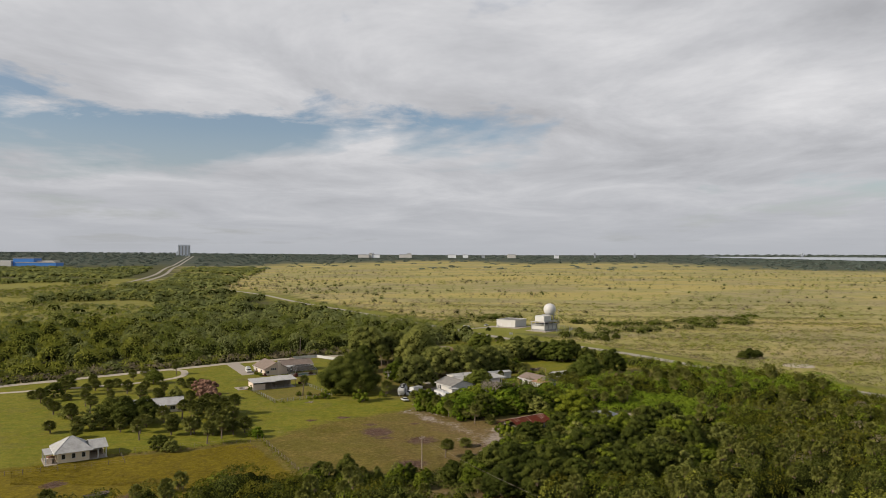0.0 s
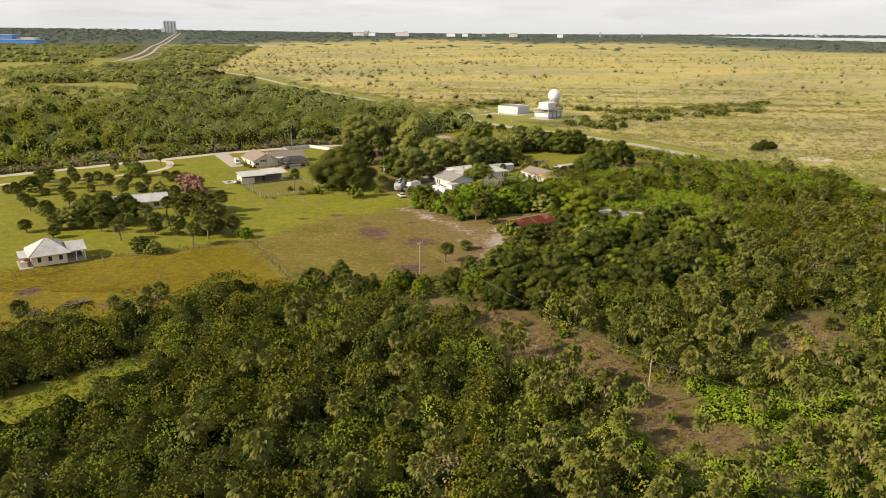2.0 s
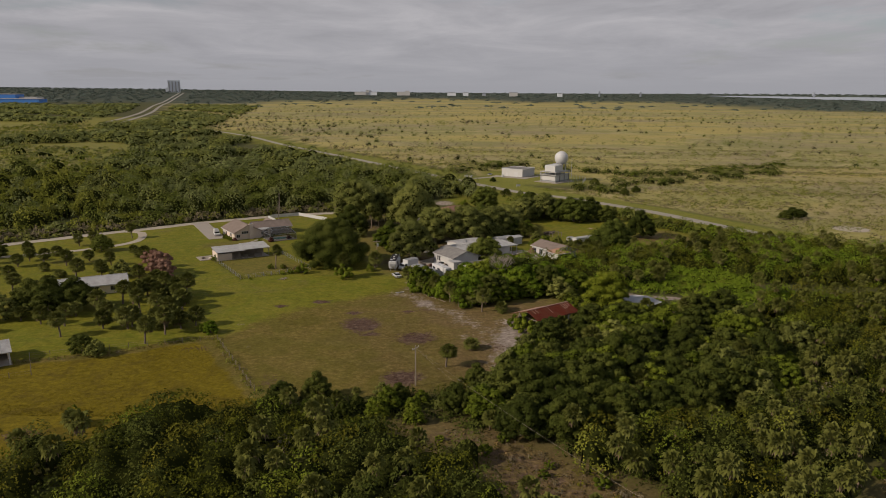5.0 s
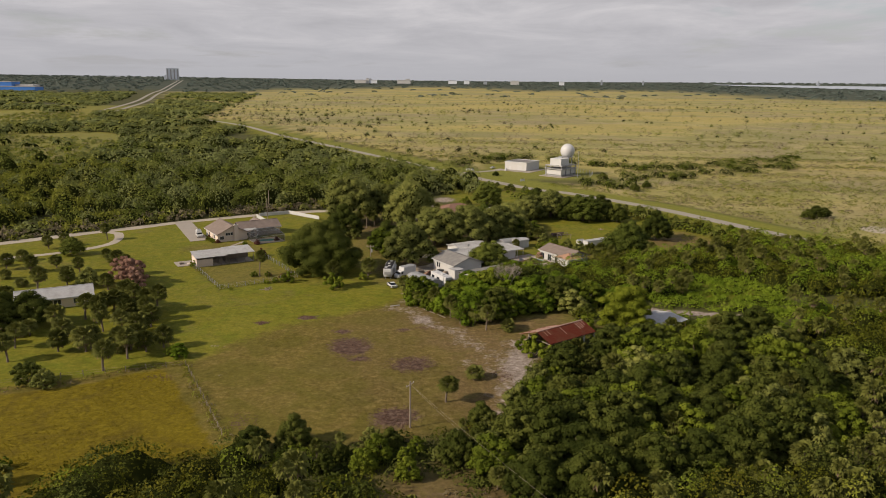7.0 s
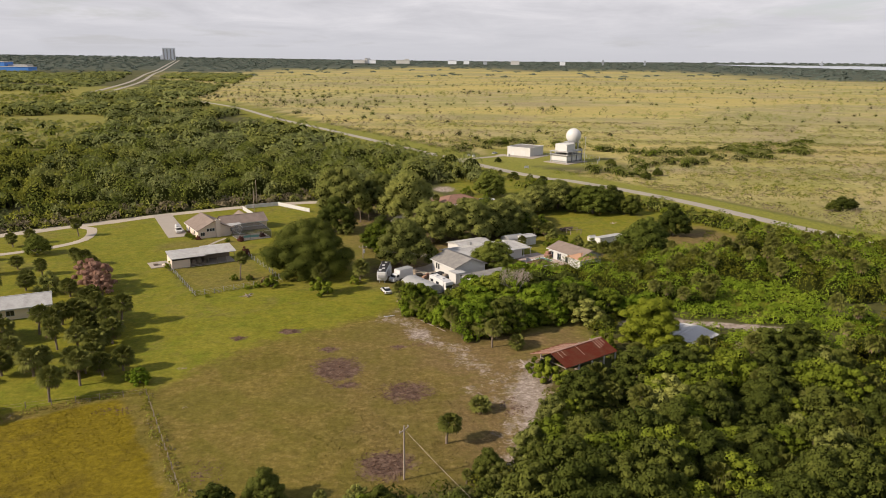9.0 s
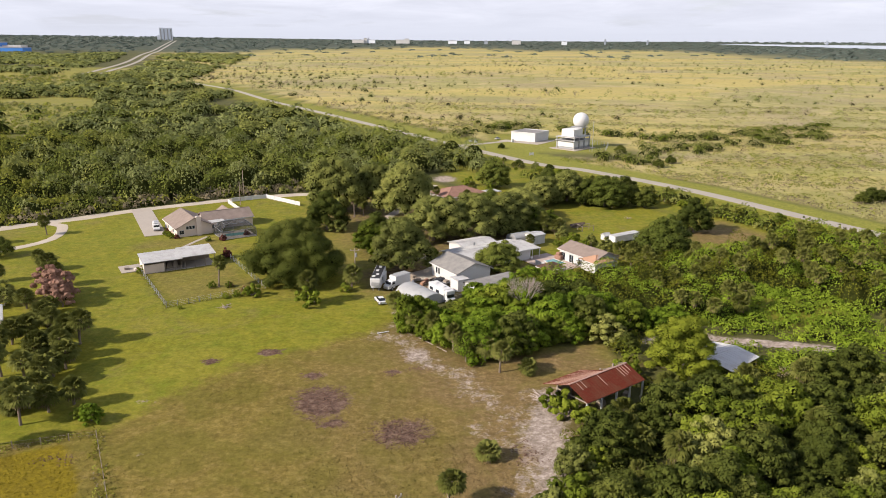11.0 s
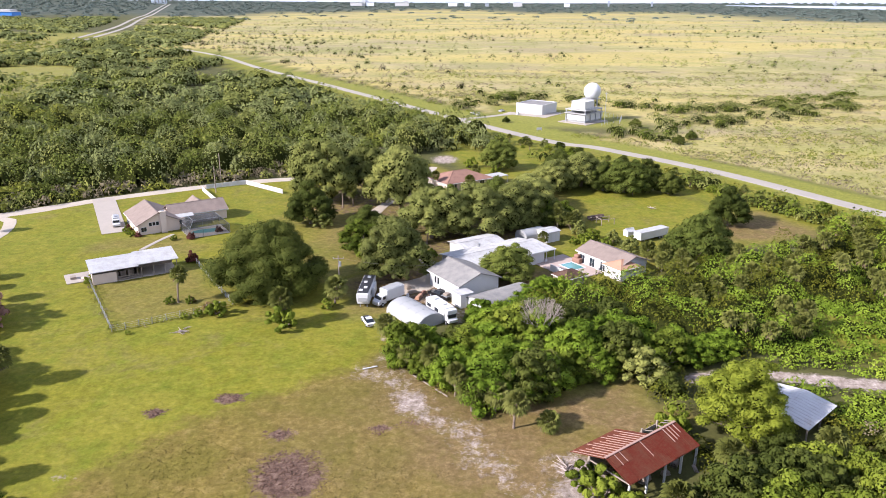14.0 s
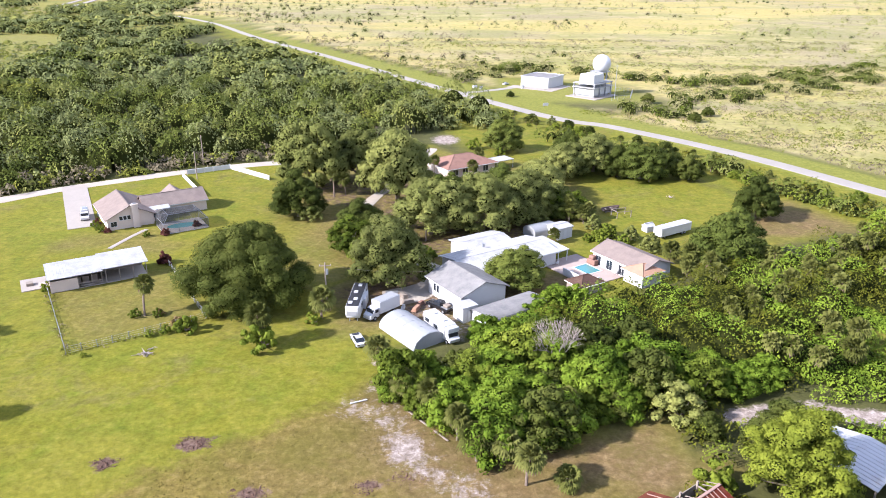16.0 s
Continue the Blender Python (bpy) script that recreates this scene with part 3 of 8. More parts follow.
def grass_tufts():
    """Short blades standing over the lawn and the pasture, in the colours of the ground they grow from."""
    rng = np.random.RandomState(61)
    n = 260000
    x, y = rng.uniform(-128, 40, n), 166 + 150 * rng.rand(n) ** 1.35
    ok = inside(x, y, FIELD) & (np.abs(x) < 0.62 * y) & (rng.rand(n) < 0.25 + 1.1 * lumps(x, y, 5.5, 64) * lumps(x, y, 14, 65) * 2)
    x, y = x[ok], y[ok]
    cover = dict(ground_cover(x, y))
    sand, soil, _ = cover["lot"]
    lush, hay, pasture = cover["turf"]
    long_grass = np.clip(np.maximum(hay, pasture) + 0.5 * cover["cover"][1], 0, 1)
    ok = (np.maximum(sand, soil) < 0.45) & (rng.rand(len(x)) < 0.35 + 0.65 * long_grass)
    x, y, long_grass = x[ok], y[ok], long_grass[ok]
    n = len(x)
    a, h = rng.uniform(0, 6.2832, n), (0.05 + 0.06 * rng.rand(n)) + long_grass * (0.01 + 0.055 * rng.rand(n) ** 2)
    w = h * rng.uniform(0.9, 1.8, n)
    side = np.stack([np.cos(a), np.sin(a), np.zeros(n)], -1) * w[:, None]
    lean = np.stack([-np.sin(a), np.cos(a), np.zeros(n)], -1) * (h * rng.uniform(0.9, 2.2, n))[:, None]
    p = np.stack([x, y, np.full(n, -0.02)], -1)
    v = np.stack([p - side * 0.6, p + side * 0.6, p + lean + np.array([0, 0, 1.0]) * h[:, None]], 1).reshape(-1, 3)
    i = np.arange(n) * 3
    me = from_arrays("grass", v, np.stack([i, i + 1, i + 2], -1), [M_ground])
    paint_cover(me, np.repeat(x, 3), np.repeat(y, 3))
    tagged(new("grass", me), "short yellow-green grass on the lawn and pasture", "grass", kind="stuff")


grass_tufts()


def turned_earth():
    """Clods on the bare patches of the paddock."""
    rng = np.random.RandomState(60)
    base_v = np.array([(1, 0, 0), (0, 1, 0), (-1, 0, 0), (0, -1, 0), (0, 0, 0.75), (0, 0, -0.5)])
    base_f = np.array([(0, 1, 4), (1, 2, 4), (2, 3, 4), (3, 0, 4), (1, 0, 5), (2, 1, 5), (3, 2, 5), (0, 3, 5)])
    vs, fs = [], []
    for cx, cy, rx, ry, top in SOIL_PATCHES:
        n = int(rx * ry * 34 * top)
        a, u = rng.uniform(0, 6.28, n), np.sqrt(rng.rand(n)) * 1.12
        px, py = cx + np.cos(a) * rx * u, cy + np.sin(a) * ry * u
        ok = lumps(px, py, 3.4, 62) * 0.7 + lumps(px, py, 1.3, 63) * 0.3 > 0.18 + 0.42 * u ** 2
        for x, y, e in zip(px[ok], py[ok], u[ok]):
            s = rng.uniform(0.05, 0.21) * (1.15 - 0.4 * e)
            t = rng.uniform(0, 6.28)
            m = np.array([[math.cos(t), -math.sin(t), 0], [math.sin(t), math.cos(t), 0], [0, 0, rng.uniform(0.5, 1.1)]])
            fs.append(base_f + len(vs) * 6)
            vs.append((base_v * rng.uniform(0.6, 1.3, (6, 1)) * s) @ m.T + np.array([x, y, 0.02]))
    earth = plain("turned_earth", (0.115, 0.072, 0.052), 1.0, grain=1.5, vary=0.45, spec=0.05)
    tagged(new("soil_clods", from_arrays("soil_clods", np.concatenate(vs), np.concatenate(fs), [earth])), "brown clods of turned earth on the pasture", "soil", kind="stuff")


turned_earth()


def smooth_line(pts, step=6.0):
    out = []
    p = [Vector((*q, 0)) for q in pts]
    for i in range(len(p) - 1):
        a, b, c, d = p[max(i - 1, 0)], p[i], p[i + 1], p[min(i + 2, len(p) - 1)]
        k = max(2, int((c - b).length / step))
        for j in range(k):
            t = j / k
            out.append(0.5 * (2 * b + (c - a) * t + (2 * a - 5 * b + 4 * c - d) * t * t + (3 * b - 3 * c + d - a) * t ** 3))
    return out + [p[-1]]


def ribbon(name, pts, width, z, mat, label, category="road", ragged=0.0, step=5.0, seed=1):
    rng = random.Random(seed)
    line = smooth_line(pts, step)
    bm = bmesh.new()
    rows = []
    for i, q in enumerate(line):
        d = (line[min(i + 1, len(line) - 1)] - line[max(i - 1, 0)]).normalized()
        side = Vector((-d.y, d.x, 0))
        w = width / 2 + rng.uniform(-ragged, ragged)
        zz = z + far_rise(np.array(q.x), np.array(q.y)).item()
        rows.append([bm.verts.new((*(q + side * s * w).xy, zz + h)) for s, h in ((-1.06, -0.15), (-1, 0), (-0.35, 0.03), (0.35, 0.03), (1, 0), (1.06, -0.15))])
    for a, b in zip(rows[:-1], rows[1:]):
        for i in range(5):
            bm.faces.new((a[i], a[i + 1], b[i + 1], b[i]))
    return tagged(new(name, mesh_of(bm, name, mat)), label, category, kind="structure")


M_road = plain("pale_worn_asphalt", (0.265, 0.240, 0.205), 0.9, grain=1.2, vary=0.22)
M_shell = plain("pale_shell_gravel", (0.35, 0.305, 0.245), 0.95, grain=1.5, vary=0.28, bump=0.03)
M_concrete = plain("pale_concrete", (0.30, 0.265, 0.225), 0.85, grain=2.0, vary=0.2)
ribbon("road", ROAD_EAST, 6.2, 0.09, M_road, "pale worn asphalt road with grass verges")
for _side in (-11.0, 11.0):
    ribbon("road", [(x + _side * 0.955, y + _side * 0.297) for x, y in HIGHWAY], 8.0, 0.5, M_road, "pale carriageway of a straight highway running to the horizon", step=40)
ribbon("road", ROAD_WEST, 5.2, 0.08, M_shell, "pale shell-gravel lane beside the woods", ragged=0.35)


# ---- vegetation ----
ICO = None


def ico():
    global ICO
    if ICO is None:
        bm = bmesh.new()
        top, low = bm.verts.new((0, 0, 1)), bm.verts.new((0, 0, -1))
        ring = [bm.verts.new((math.cos(a), math.sin(a), 0)) for a in (0, 1.5708, 3.1416, 4.7124)]
        for i in range(4):
            bm.faces.new((ring[i], ring[(i + 1) % 4], top))
            bm.faces.new((ring[(i + 1) % 4], ring[i], low))
        bm.verts.index_update()
        bm.verts.ensure_lookup_table()
        ICO = (np.array([v.co[:] for v in bm.verts]), np.array([[v.index for v in f.verts] for f in bm.faces]))
        bm.free()
    return ICO


def leaf_sprays(rng, centres, radii, count, size, long=1.5, droop=0.0, low=-0.35):
    """Pointed leaf sprays on the skins of clumps: places and three-cornered faces."""
    k = len(centres)
    d = rng.normal(size=(k, count, 3))
    d /= np.linalg.norm(d, axis=-1, keepdims=True)
    d[..., 2] = np.where(d[..., 2] < low, -d[..., 2] * 0.8, d[..., 2])
    rad = np.asarray(radii)[:, None, None] * rng.uniform(0.62, 1.20, size=(k, count, 1))
    p = (np.asarray(centres)[:, None, :] + d * rad * np.array([1, 1, 0.85])).reshape(-1, 3)
    nrm = (d + rng.normal(scale=0.18, size=d.shape)).reshape(-1, 3)
    nrm /= np.linalg.norm(nrm, axis=1, keepdims=True)
    a = np.cross(nrm, rng.normal(size=nrm.shape))
    a /= np.linalg.norm(a, axis=1, keepdims=True) + 1e-9
    b = np.cross(nrm, a)
    s = size * rng.uniform(0.6, 1.4, size=(len(p), 1))
    tip, side = a * s * long * 0.5, b * s * 0.5
    tip[:, 2] -= droop * s[:, 0]
    q = np.stack([p - tip * 0.8 - side, p - tip * 0.8 + side, p + tip], 1).reshape(-1, 3)
    i = np.arange(len(p)) * 3
    return q, np.stack([i, i + 1, i + 2], -1)


def cores(rng, centres, radii, f):
    iv, it = ico()
    k = len(centres)
    v = np.asarray(centres)[:, None, :] + iv[None] * (np.asarray(radii)[:, None, None] * f) * rng.uniform(0.8, 1.15, size=(k, len(iv), 1))
    return v.reshape(-1, 3), (it[None] + (np.arange(k) * len(iv))[:, None, None]).reshape(-1, 3)


def crown_clumps(rng, n, radius, height, base, squash=0.75):
    """Clump centres over a full crown that bulges into lobes: an uneven outline, leafy almost to the ground."""
    c, r = [], []
    ph = rng.uniform(0, 6.28, 4)
    for i in range(n):
        a = i * 2.39996 + rng.uniform(-0.4, 0.4)
        h = (i + 0.5) / n
        lobe = 1 + 0.13 * math.sin(3 * a + ph[0] + 3 * h) + 0.10 * math.sin(5 * a + ph[1] - 5 * h)
        reach = math.sqrt(max(0.02, 1 - h ** 2.3)) * rng.uniform(0.72, 1.05) * lobe
        if h < 0.12:
            reach *= 0.9
        rr = radius * rng.uniform(0.15, 0.27)
        c.append((math.cos(a) * reach * (radius - rr * 0.6), math.sin(a) * reach * (radius - rr * 0.6),
                  base + h * (height - base - rr * 0.5) + (rng.uniform(-0.5, 0.5) + 0.10 * height * math.sin(2 * a + ph[2])) * (0.3 + 0.7 * h)))
        r.append(rr)
    # a few clumps inside, so that no daylight shows through
    for i in range(n // 6):
        a, h = rng.uniform(0, 6.28), rng.uniform(0.1, 0.75)
        c.append((math.cos(a) * radius * 0.35, math.sin(a) * radius * 0.35, base + h * (height - base) * 0.85))
        r.append(radius * 0.3)
    return np.array(c), np.array(r)


def wood(trunk_r, base, top, limbs, rng, lean=0.4):
    bm = bmesh.new()
    p = Vector((rng.uniform(-lean, lean), rng.uniform(-lean, lean), base))
    tube(bm, (0, 0, -0.4), p, trunk_r, trunk_r * 0.75, 7)
    for c in limbs:
        tube(bm, p, Vector(c), trunk_r * 0.42, trunk_r * 0.10, 5)
    return bm


TREES = {}


def tree_meshes(kind, seed, radius, height, base, clumps, leaves, size, leaf_mat, long=1.4, flat=1.0):
    """The two meshes of a broad tree: trunk with limbs, and its crown."""
    rng = np.random.RandomState(seed)
    c, r = crown_clumps(rng, clumps, radius, height, base)
    pick = c[rng.choice(len(c), min(6, len(c)), replace=False)]
    trunk = mesh_of(wood(radius * 0.06 + 0.08, base * 0.75, height, pick * np.array([0.8, 0.8, 0.92]), rng), "trunk", M_bark)
    v1, f1 = leaf_sprays(rng, c, r, leaves, size, long)
    # cores fill the crown, its inner shade put into their colour
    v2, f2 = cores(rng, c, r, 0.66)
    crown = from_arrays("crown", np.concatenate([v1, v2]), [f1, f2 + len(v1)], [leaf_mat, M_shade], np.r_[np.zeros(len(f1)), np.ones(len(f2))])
    TREES[kind] = (trunk, crown)


def palm_arrays(rng, height, fronds, reach, dead=0, segs=10):
    """A cabbage palm's head: fan fronds of folded, drooping blades; dead ones hang below."""
    vs, fs, idx = [], [], []
    k = 0
    for i in range(fronds + dead):
        hang = i >= fronds
        a = i * 2.39996 + rng.uniform(-0.25, 0.25)
        h = (i + 0.5) / fronds if not hang else 0
        el = (1.5 - 2.25 * h + rng.uniform(-0.15, 0.15)) if not hang else rng.uniform(-1.35, -0.70)
        d = np.array([math.cos(a) * math.cos(el), math.sin(a) * math.cos(el), math.sin(el)])
        side = np.array([-math.sin(a), math.cos(a), 0])
        up = np.cross(d, side)
        if up[2] < 0:
            up = -up
        foot = np.array([0, 0, height])
        hub = foot + d * reach * rng.uniform(0.48, 0.64)
        fan = reach * rng.uniform(0.40, 0.54) * (0.85 if hang else 1)
        stalk = side * 0.05
        vs += [foot - stalk, foot + stalk, hub + stalk, hub - stalk]
        fs.append((k, k + 1, k + 2, k + 3))
        idx.append(1 if hang else 0)
        k += 4
        for j in range(segs):
            t0 = (j / segs - 0.5) * 4.4
            t1 = ((j + 1) / segs - 0.5) * 4.4
            tm = (t0 + t1) / 2

            def way(t, drop):
                return (d * math.cos(t) + side * math.sin(t)) * fan * (0.72 + 0.28 * math.cos(t)) - up * fan * 0.22 * abs(math.sin(t)) - np.array([0, 0, drop * fan])
            tip = hub + way(tm, 0.26 + 0.22 * rng.rand())
            p0, p1 = hub + way(t0, 0.04) * 0.6, hub + way(t1, 0.04) * 0.6
            vs += [hub, p0, tip, p1 + up * 0.04]
            fs.append((k, k + 1, k + 2, k + 3))
            idx.append(1 if hang else 0)
            k += 4
    return np.array(vs), np.array(fs), np.array(idx)


def palm_meshes(kind, seed, height, fronds=26, reach=2.1, dead=6, lean=0.5, boots=True, mat=None):
    rng = np.random.RandomState(seed)
    bm = bmesh.new()
    last, lr = Vector((0, 0, -0.3)), 0.24
    steps = 5
    for i in range(1, steps + 1):
        t = i / steps
        p = Vector((lean * t * t, lean * 0.4 * t * t, height * t))
        r = 0.20 if i < steps else 0.27
        tube(bm, last, p, lr, r, 7)
        last, lr = p, r
    trunk = mesh_of(bm, "trunk", M_bark)
    v, f, idx = palm_arrays(rng, 0.0, fronds, reach, dead)
    v = v + np.array([lean, lean * 0.4, height])
    TREES[kind] = (trunk, from_arrays("crown", v, f, [mat or M_palm, M_dead], idx))


def bare_meshes(kind, seed, height):
    """A grey leafless tree: forked twigs."""
    rng = random.Random(seed)
    bm = bmesh.new()
    def grow(p, d, length, r, depth):
        q = p + d * length
        tube(bm, p, q, r, r * 0.6, 4)
        if depth:
            for _ in range(3):
                e = (d + Vector((rng.uniform(-1, 1), rng.uniform(-1, 1), rng.uniform(-0.25, 0.75))) * 0.62).normalized()
                grow(q, e, length * rng.uniform(0.6, 0.8), r * 0.6, depth - 1)
    tube(bm, (0, 0, -0.3), (0, 0, height * 0.3), 0.22, 0.16, 6)
    trunk = mesh_of(bm, "trunk", M_twig)
    bm = bmesh.new()
    for i in range(6):
        a = i * 1.05
        grow(Vector((0, 0, height * 0.3)), Vector((math.cos(a) * 0.6, math.sin(a) * 0.6, 1)).normalized(), height * 0.22, 0.055, 5)
    TREES[kind] = (trunk, mesh_of(bm, "crown", M_twig))


def plant(kind, name, x, y, turn=0.0, scale=1.0, label="", category="tree", group="", z=0.0, tall=1.0):
    """One tree as a thing of its own, with its trunk and crown."""
    ob = new(name)
    ob.matrix_world = pose(x, y, z, 0, 0, turn) @ Matrix.Diagonal((scale, scale, scale * tall, 1))
    for pn, me in zip(("trunk", "crown"), TREES[kind]):
        p = new(pn, me)
        p.parent = ob
    return tagged(ob, label, category, group)


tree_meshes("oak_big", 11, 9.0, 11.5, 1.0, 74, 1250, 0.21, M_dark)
tree_meshes("oak_a", 12, 6.6, 9.5, 1.4, 76, 300, 0.25, M_oak)
tree_meshes("oak_b", 13, 6.4, 10.0, 1.8, 76, 310, 0.24, M_olive)
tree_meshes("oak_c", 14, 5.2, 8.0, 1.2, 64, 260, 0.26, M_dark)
tree_meshes("broad_a", 15, 4.2, 6.4, 0.7, 40, 130, 0.28, M_broad)
tree_meshes("broad_b", 16, 3.6, 5.2, 0.4, 34, 125, 0.27, M_broad)
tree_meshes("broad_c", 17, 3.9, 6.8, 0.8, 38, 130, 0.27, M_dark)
tree_meshes("olive_a", 18, 3.7, 6.0, 0.6, 34, 125, 0.27, M_olive)
tree_meshes("thick_a", 21, 4.6, 6.4, 0.4, 44, 170, 0.25, M_thick)
tree_meshes("thick_b", 22, 3.7, 5.2, 0.3, 36, 150, 0.25, M_thick)
tree_meshes("shrub", 19, 1.7, 2.1, 0.1, 16, 60, 0.28, M_broad)
tree_meshes("dry_shrub", 23, 1.8, 2.0, 0.1, 16, 60, 0.28, M_dry_leaf)
tree_meshes("red_shrub", 24, 1.5, 2.2, 0.1, 26, 150, 0.24, M_red_leaf)
tree_meshes("rusty", 20, 2.6, 5.2, 0.8, 20, 90, 0.36, M_rust_leaf)
palm_meshes("palm_a", 31, 4.8, 54, 2.25, 12)
palm_meshes("palm_b", 32, 3.4, 56, 2.35, 12, 0.3)
palm_meshes("palm_c", 33, 6.4, 50, 2.1, 12, 0.9)
palm_meshes("palm_low", 34, 1.7, 50, 2.2, 6, 0.1)
tree_meshes("pine_big", 41, 5.4, 11.0, 1.6, 70, 420, 0.20, M_pine)
bare_meshes("bare", 51, 6.5)

L_OAK = "spreading live oak with a dense dark-green crown"
L_OLIVE = "broad oak with a grey-green, moss-hung crown"
L_PALM = "cabbage palm with a shaggy head of fan fronds"
L_BUSH = "bright-green leafy shrub on the grass"


def place_single_trees():
    lawn_oaks = (
            ("oak_big", -39.0, 284, 1.28, 0.95, "huge round live oak standing alone on the lawn"),
            ("oak_b", -13.5, 293, 1.35, 0.95, L_OLIVE), ("oak_c", -23, 322, 1.15, 0.8, L_OAK), ("oak_c", -40, 334, 1.35, 1.0, L_OAK),
            ("oak_b", -41, 360, 1.6, 1.1, L_OLIVE), ("oak_b", -29, 368, 1.3, 1.1, L_OLIVE), ("oak_b", -16, 350, 1.65, 1.1, L_OLIVE),
            ("oak_b", -6, 322, 1.5, 0.86, L_OLIVE), ("oak_b", 6.5, 325, 1.5, 0.86, L_OLIVE), ("oak_b", 17, 334, 1.4, 0.84, L_OLIVE), ("broad_a", -24, 310, 1.3, 0.9, L_OAK), ("oak_b", 22, 345, 1.2, 0.8, L_OLIVE),
            ("oak_a", 16, 406, 1.1, 0.95, L_OAK), ("oak_b", 22, 353, 1.3, 0.75, L_OLIVE), ("oak_a", 12, 345, 1.1, 0.95, L_OAK), ("oak_b", 29, 368, 1.0, 0.9, L_OLIVE))
    shed_trees = (
            ("oak_b", 42.3, 380, 1.3, 0.85, L_OLIVE), ("oak_c", 36, 388, 1.3, 0.9, L_OAK), ("oak_a", 55, 372, 1.25, 0.85, L_OAK), ("oak_c", 62.5, 376, 1.2, 0.95, L_OAK), ("oak_c", 48.5, 374, 1.1, 0.95, L_OAK), ("oak_c", 69, 371, 0.9, 0.9, L_OAK), ("oak_b", 33.5, 374, 1.15, 0.85, L_OLIVE), ("oak_c", 46, 389, 1.0, 0.9, L_OAK),
            ("oak_c", 75.5, 336, 1.15, 1.05, L_OAK), ("oak_a", 57.5, 303, 1.3, 0.95, L_OAK), ("oak_a", 11.8, 292.2, 0.98, 0.80, L_OAK),
            ("oak_c", 28, 334, 0.9, 0.8, L_OAK), ("oak_a", -3, 342, 1.0, 0.9, L_OAK),
            ("pine_big", 41.0, 231.2, 1.22, 0.80, "round-headed yellow-green pine beside the tin roof"),
            ("oak_a", -124, 300, 0.6, 1.0, L_OAK))
    scrub_oaks = tuple(("oak_c" if i % 3 else "broad_c", x, y, (0.80, 0.95, 1.05, 0.88)[i % 4] * (1.0 if i % 3 else 1.25), 0.95, "tall dark-green tree above the scrub")
                       for i, (x, y) in enumerate(((14, 164), (20, 168), (26, 171), (32, 167), (38, 169), (44, 171), (29, 179), (37, 183), (44, 181), (21, 178), (16, 172), (20, 187), (27, 188), (35, 192), (49, 176))))
    for kind, x, y, s, tall, label in lawn_oaks + shed_trees + scrub_oaks:
        plant(kind, "tree", x, y, (x * 37 + y * 11) % 360, s, label, "tree", tall=tall)


place_single_trees()


def scatter(rng, x0, x1, y0, y1, step, keep):
    """Jittered places on a grid where keep() allows."""
    gx, gy = np.meshgrid(np.arange(x0, x1, step), np.arange(y0, y1, step))
    gx = gx + (np.arange(gx.shape[0]) % 2)[:, None] * step * 0.5
    x = (gx + rng.uniform(-0.42, 0.42, gx.shape) * step).ravel()
    y = (gy + rng.uniform(-0.42, 0.42, gy.shape) * step).ravel()
    k = keep(x, y)
    return np.stack([x[k], y[k]], -1)


CLEAR = [  # built-over spots that the woods leave free: centre and radius
    (24, 221, 9.5), (51, 236, 8.5), (48, 228, 6.0), (54, 227, 4.5), (48, 246.5, 4.5), (56, 245, 5.0), (18, 228, 6), (41.5, 232, 8.0), (63, 240, 8), (74, 238, 8), (85, 238, 8)]


def open_ground(x, y):
    free = inside(x, y, FIELD)
    free |= near_line(x, y, ROAD_EAST) < 15
    free |= near_line(x, y, NEAR_PATH) < 6.2
    free |= inside(x, y, CLEARING) | inside(x, y, WEST_CLEARING)
    free |= near_line(x, y, NEAR_BARE + NEAR_BARE[:1]) < 3.0
    free |= inside(x, y, NEAR_BARE)
    free |= near_line(x, y, TRACK) < 3.0
    for cx, cy, r in CLEAR:
        free |= np.hypot(x - cx, y - cy) < r
    return free


def east_side(x, y):
    return x - np.interp(y, [p[1] for p in EAST_EDGE], [p[0] for p in EAST_EDGE])


def in_near_woods(x, y):
    k = (y < 268 + 0.0 * x) & (x < 200) & (x > -150)
    k &= ~open_ground(x, y)
    k &= east_side(x, y) < -14
    return k


def in_thicket(x, y):
    k = inside(x, y, [(-10, 254), (-5, 246.5), (0, 242), (4.5, 235), (11.5, 241), (18, 246), (30, 250), (51, 255), (62, 259), (80, 268), (190, 250), (132, 322), (100, 322), (72, 303), (48, 294),
                      (31, 283), (17, 272.5), (8, 263.5), (0, 258.5), (-9.5, 257.5)])
    return k & ~((np.hypot(x - 76, y - 268) < 10)) & ~(np.hypot(x - 35.5, y - 289.5) < 6.0)


def fam_palm(kind):
    return kind.startswith("palm")


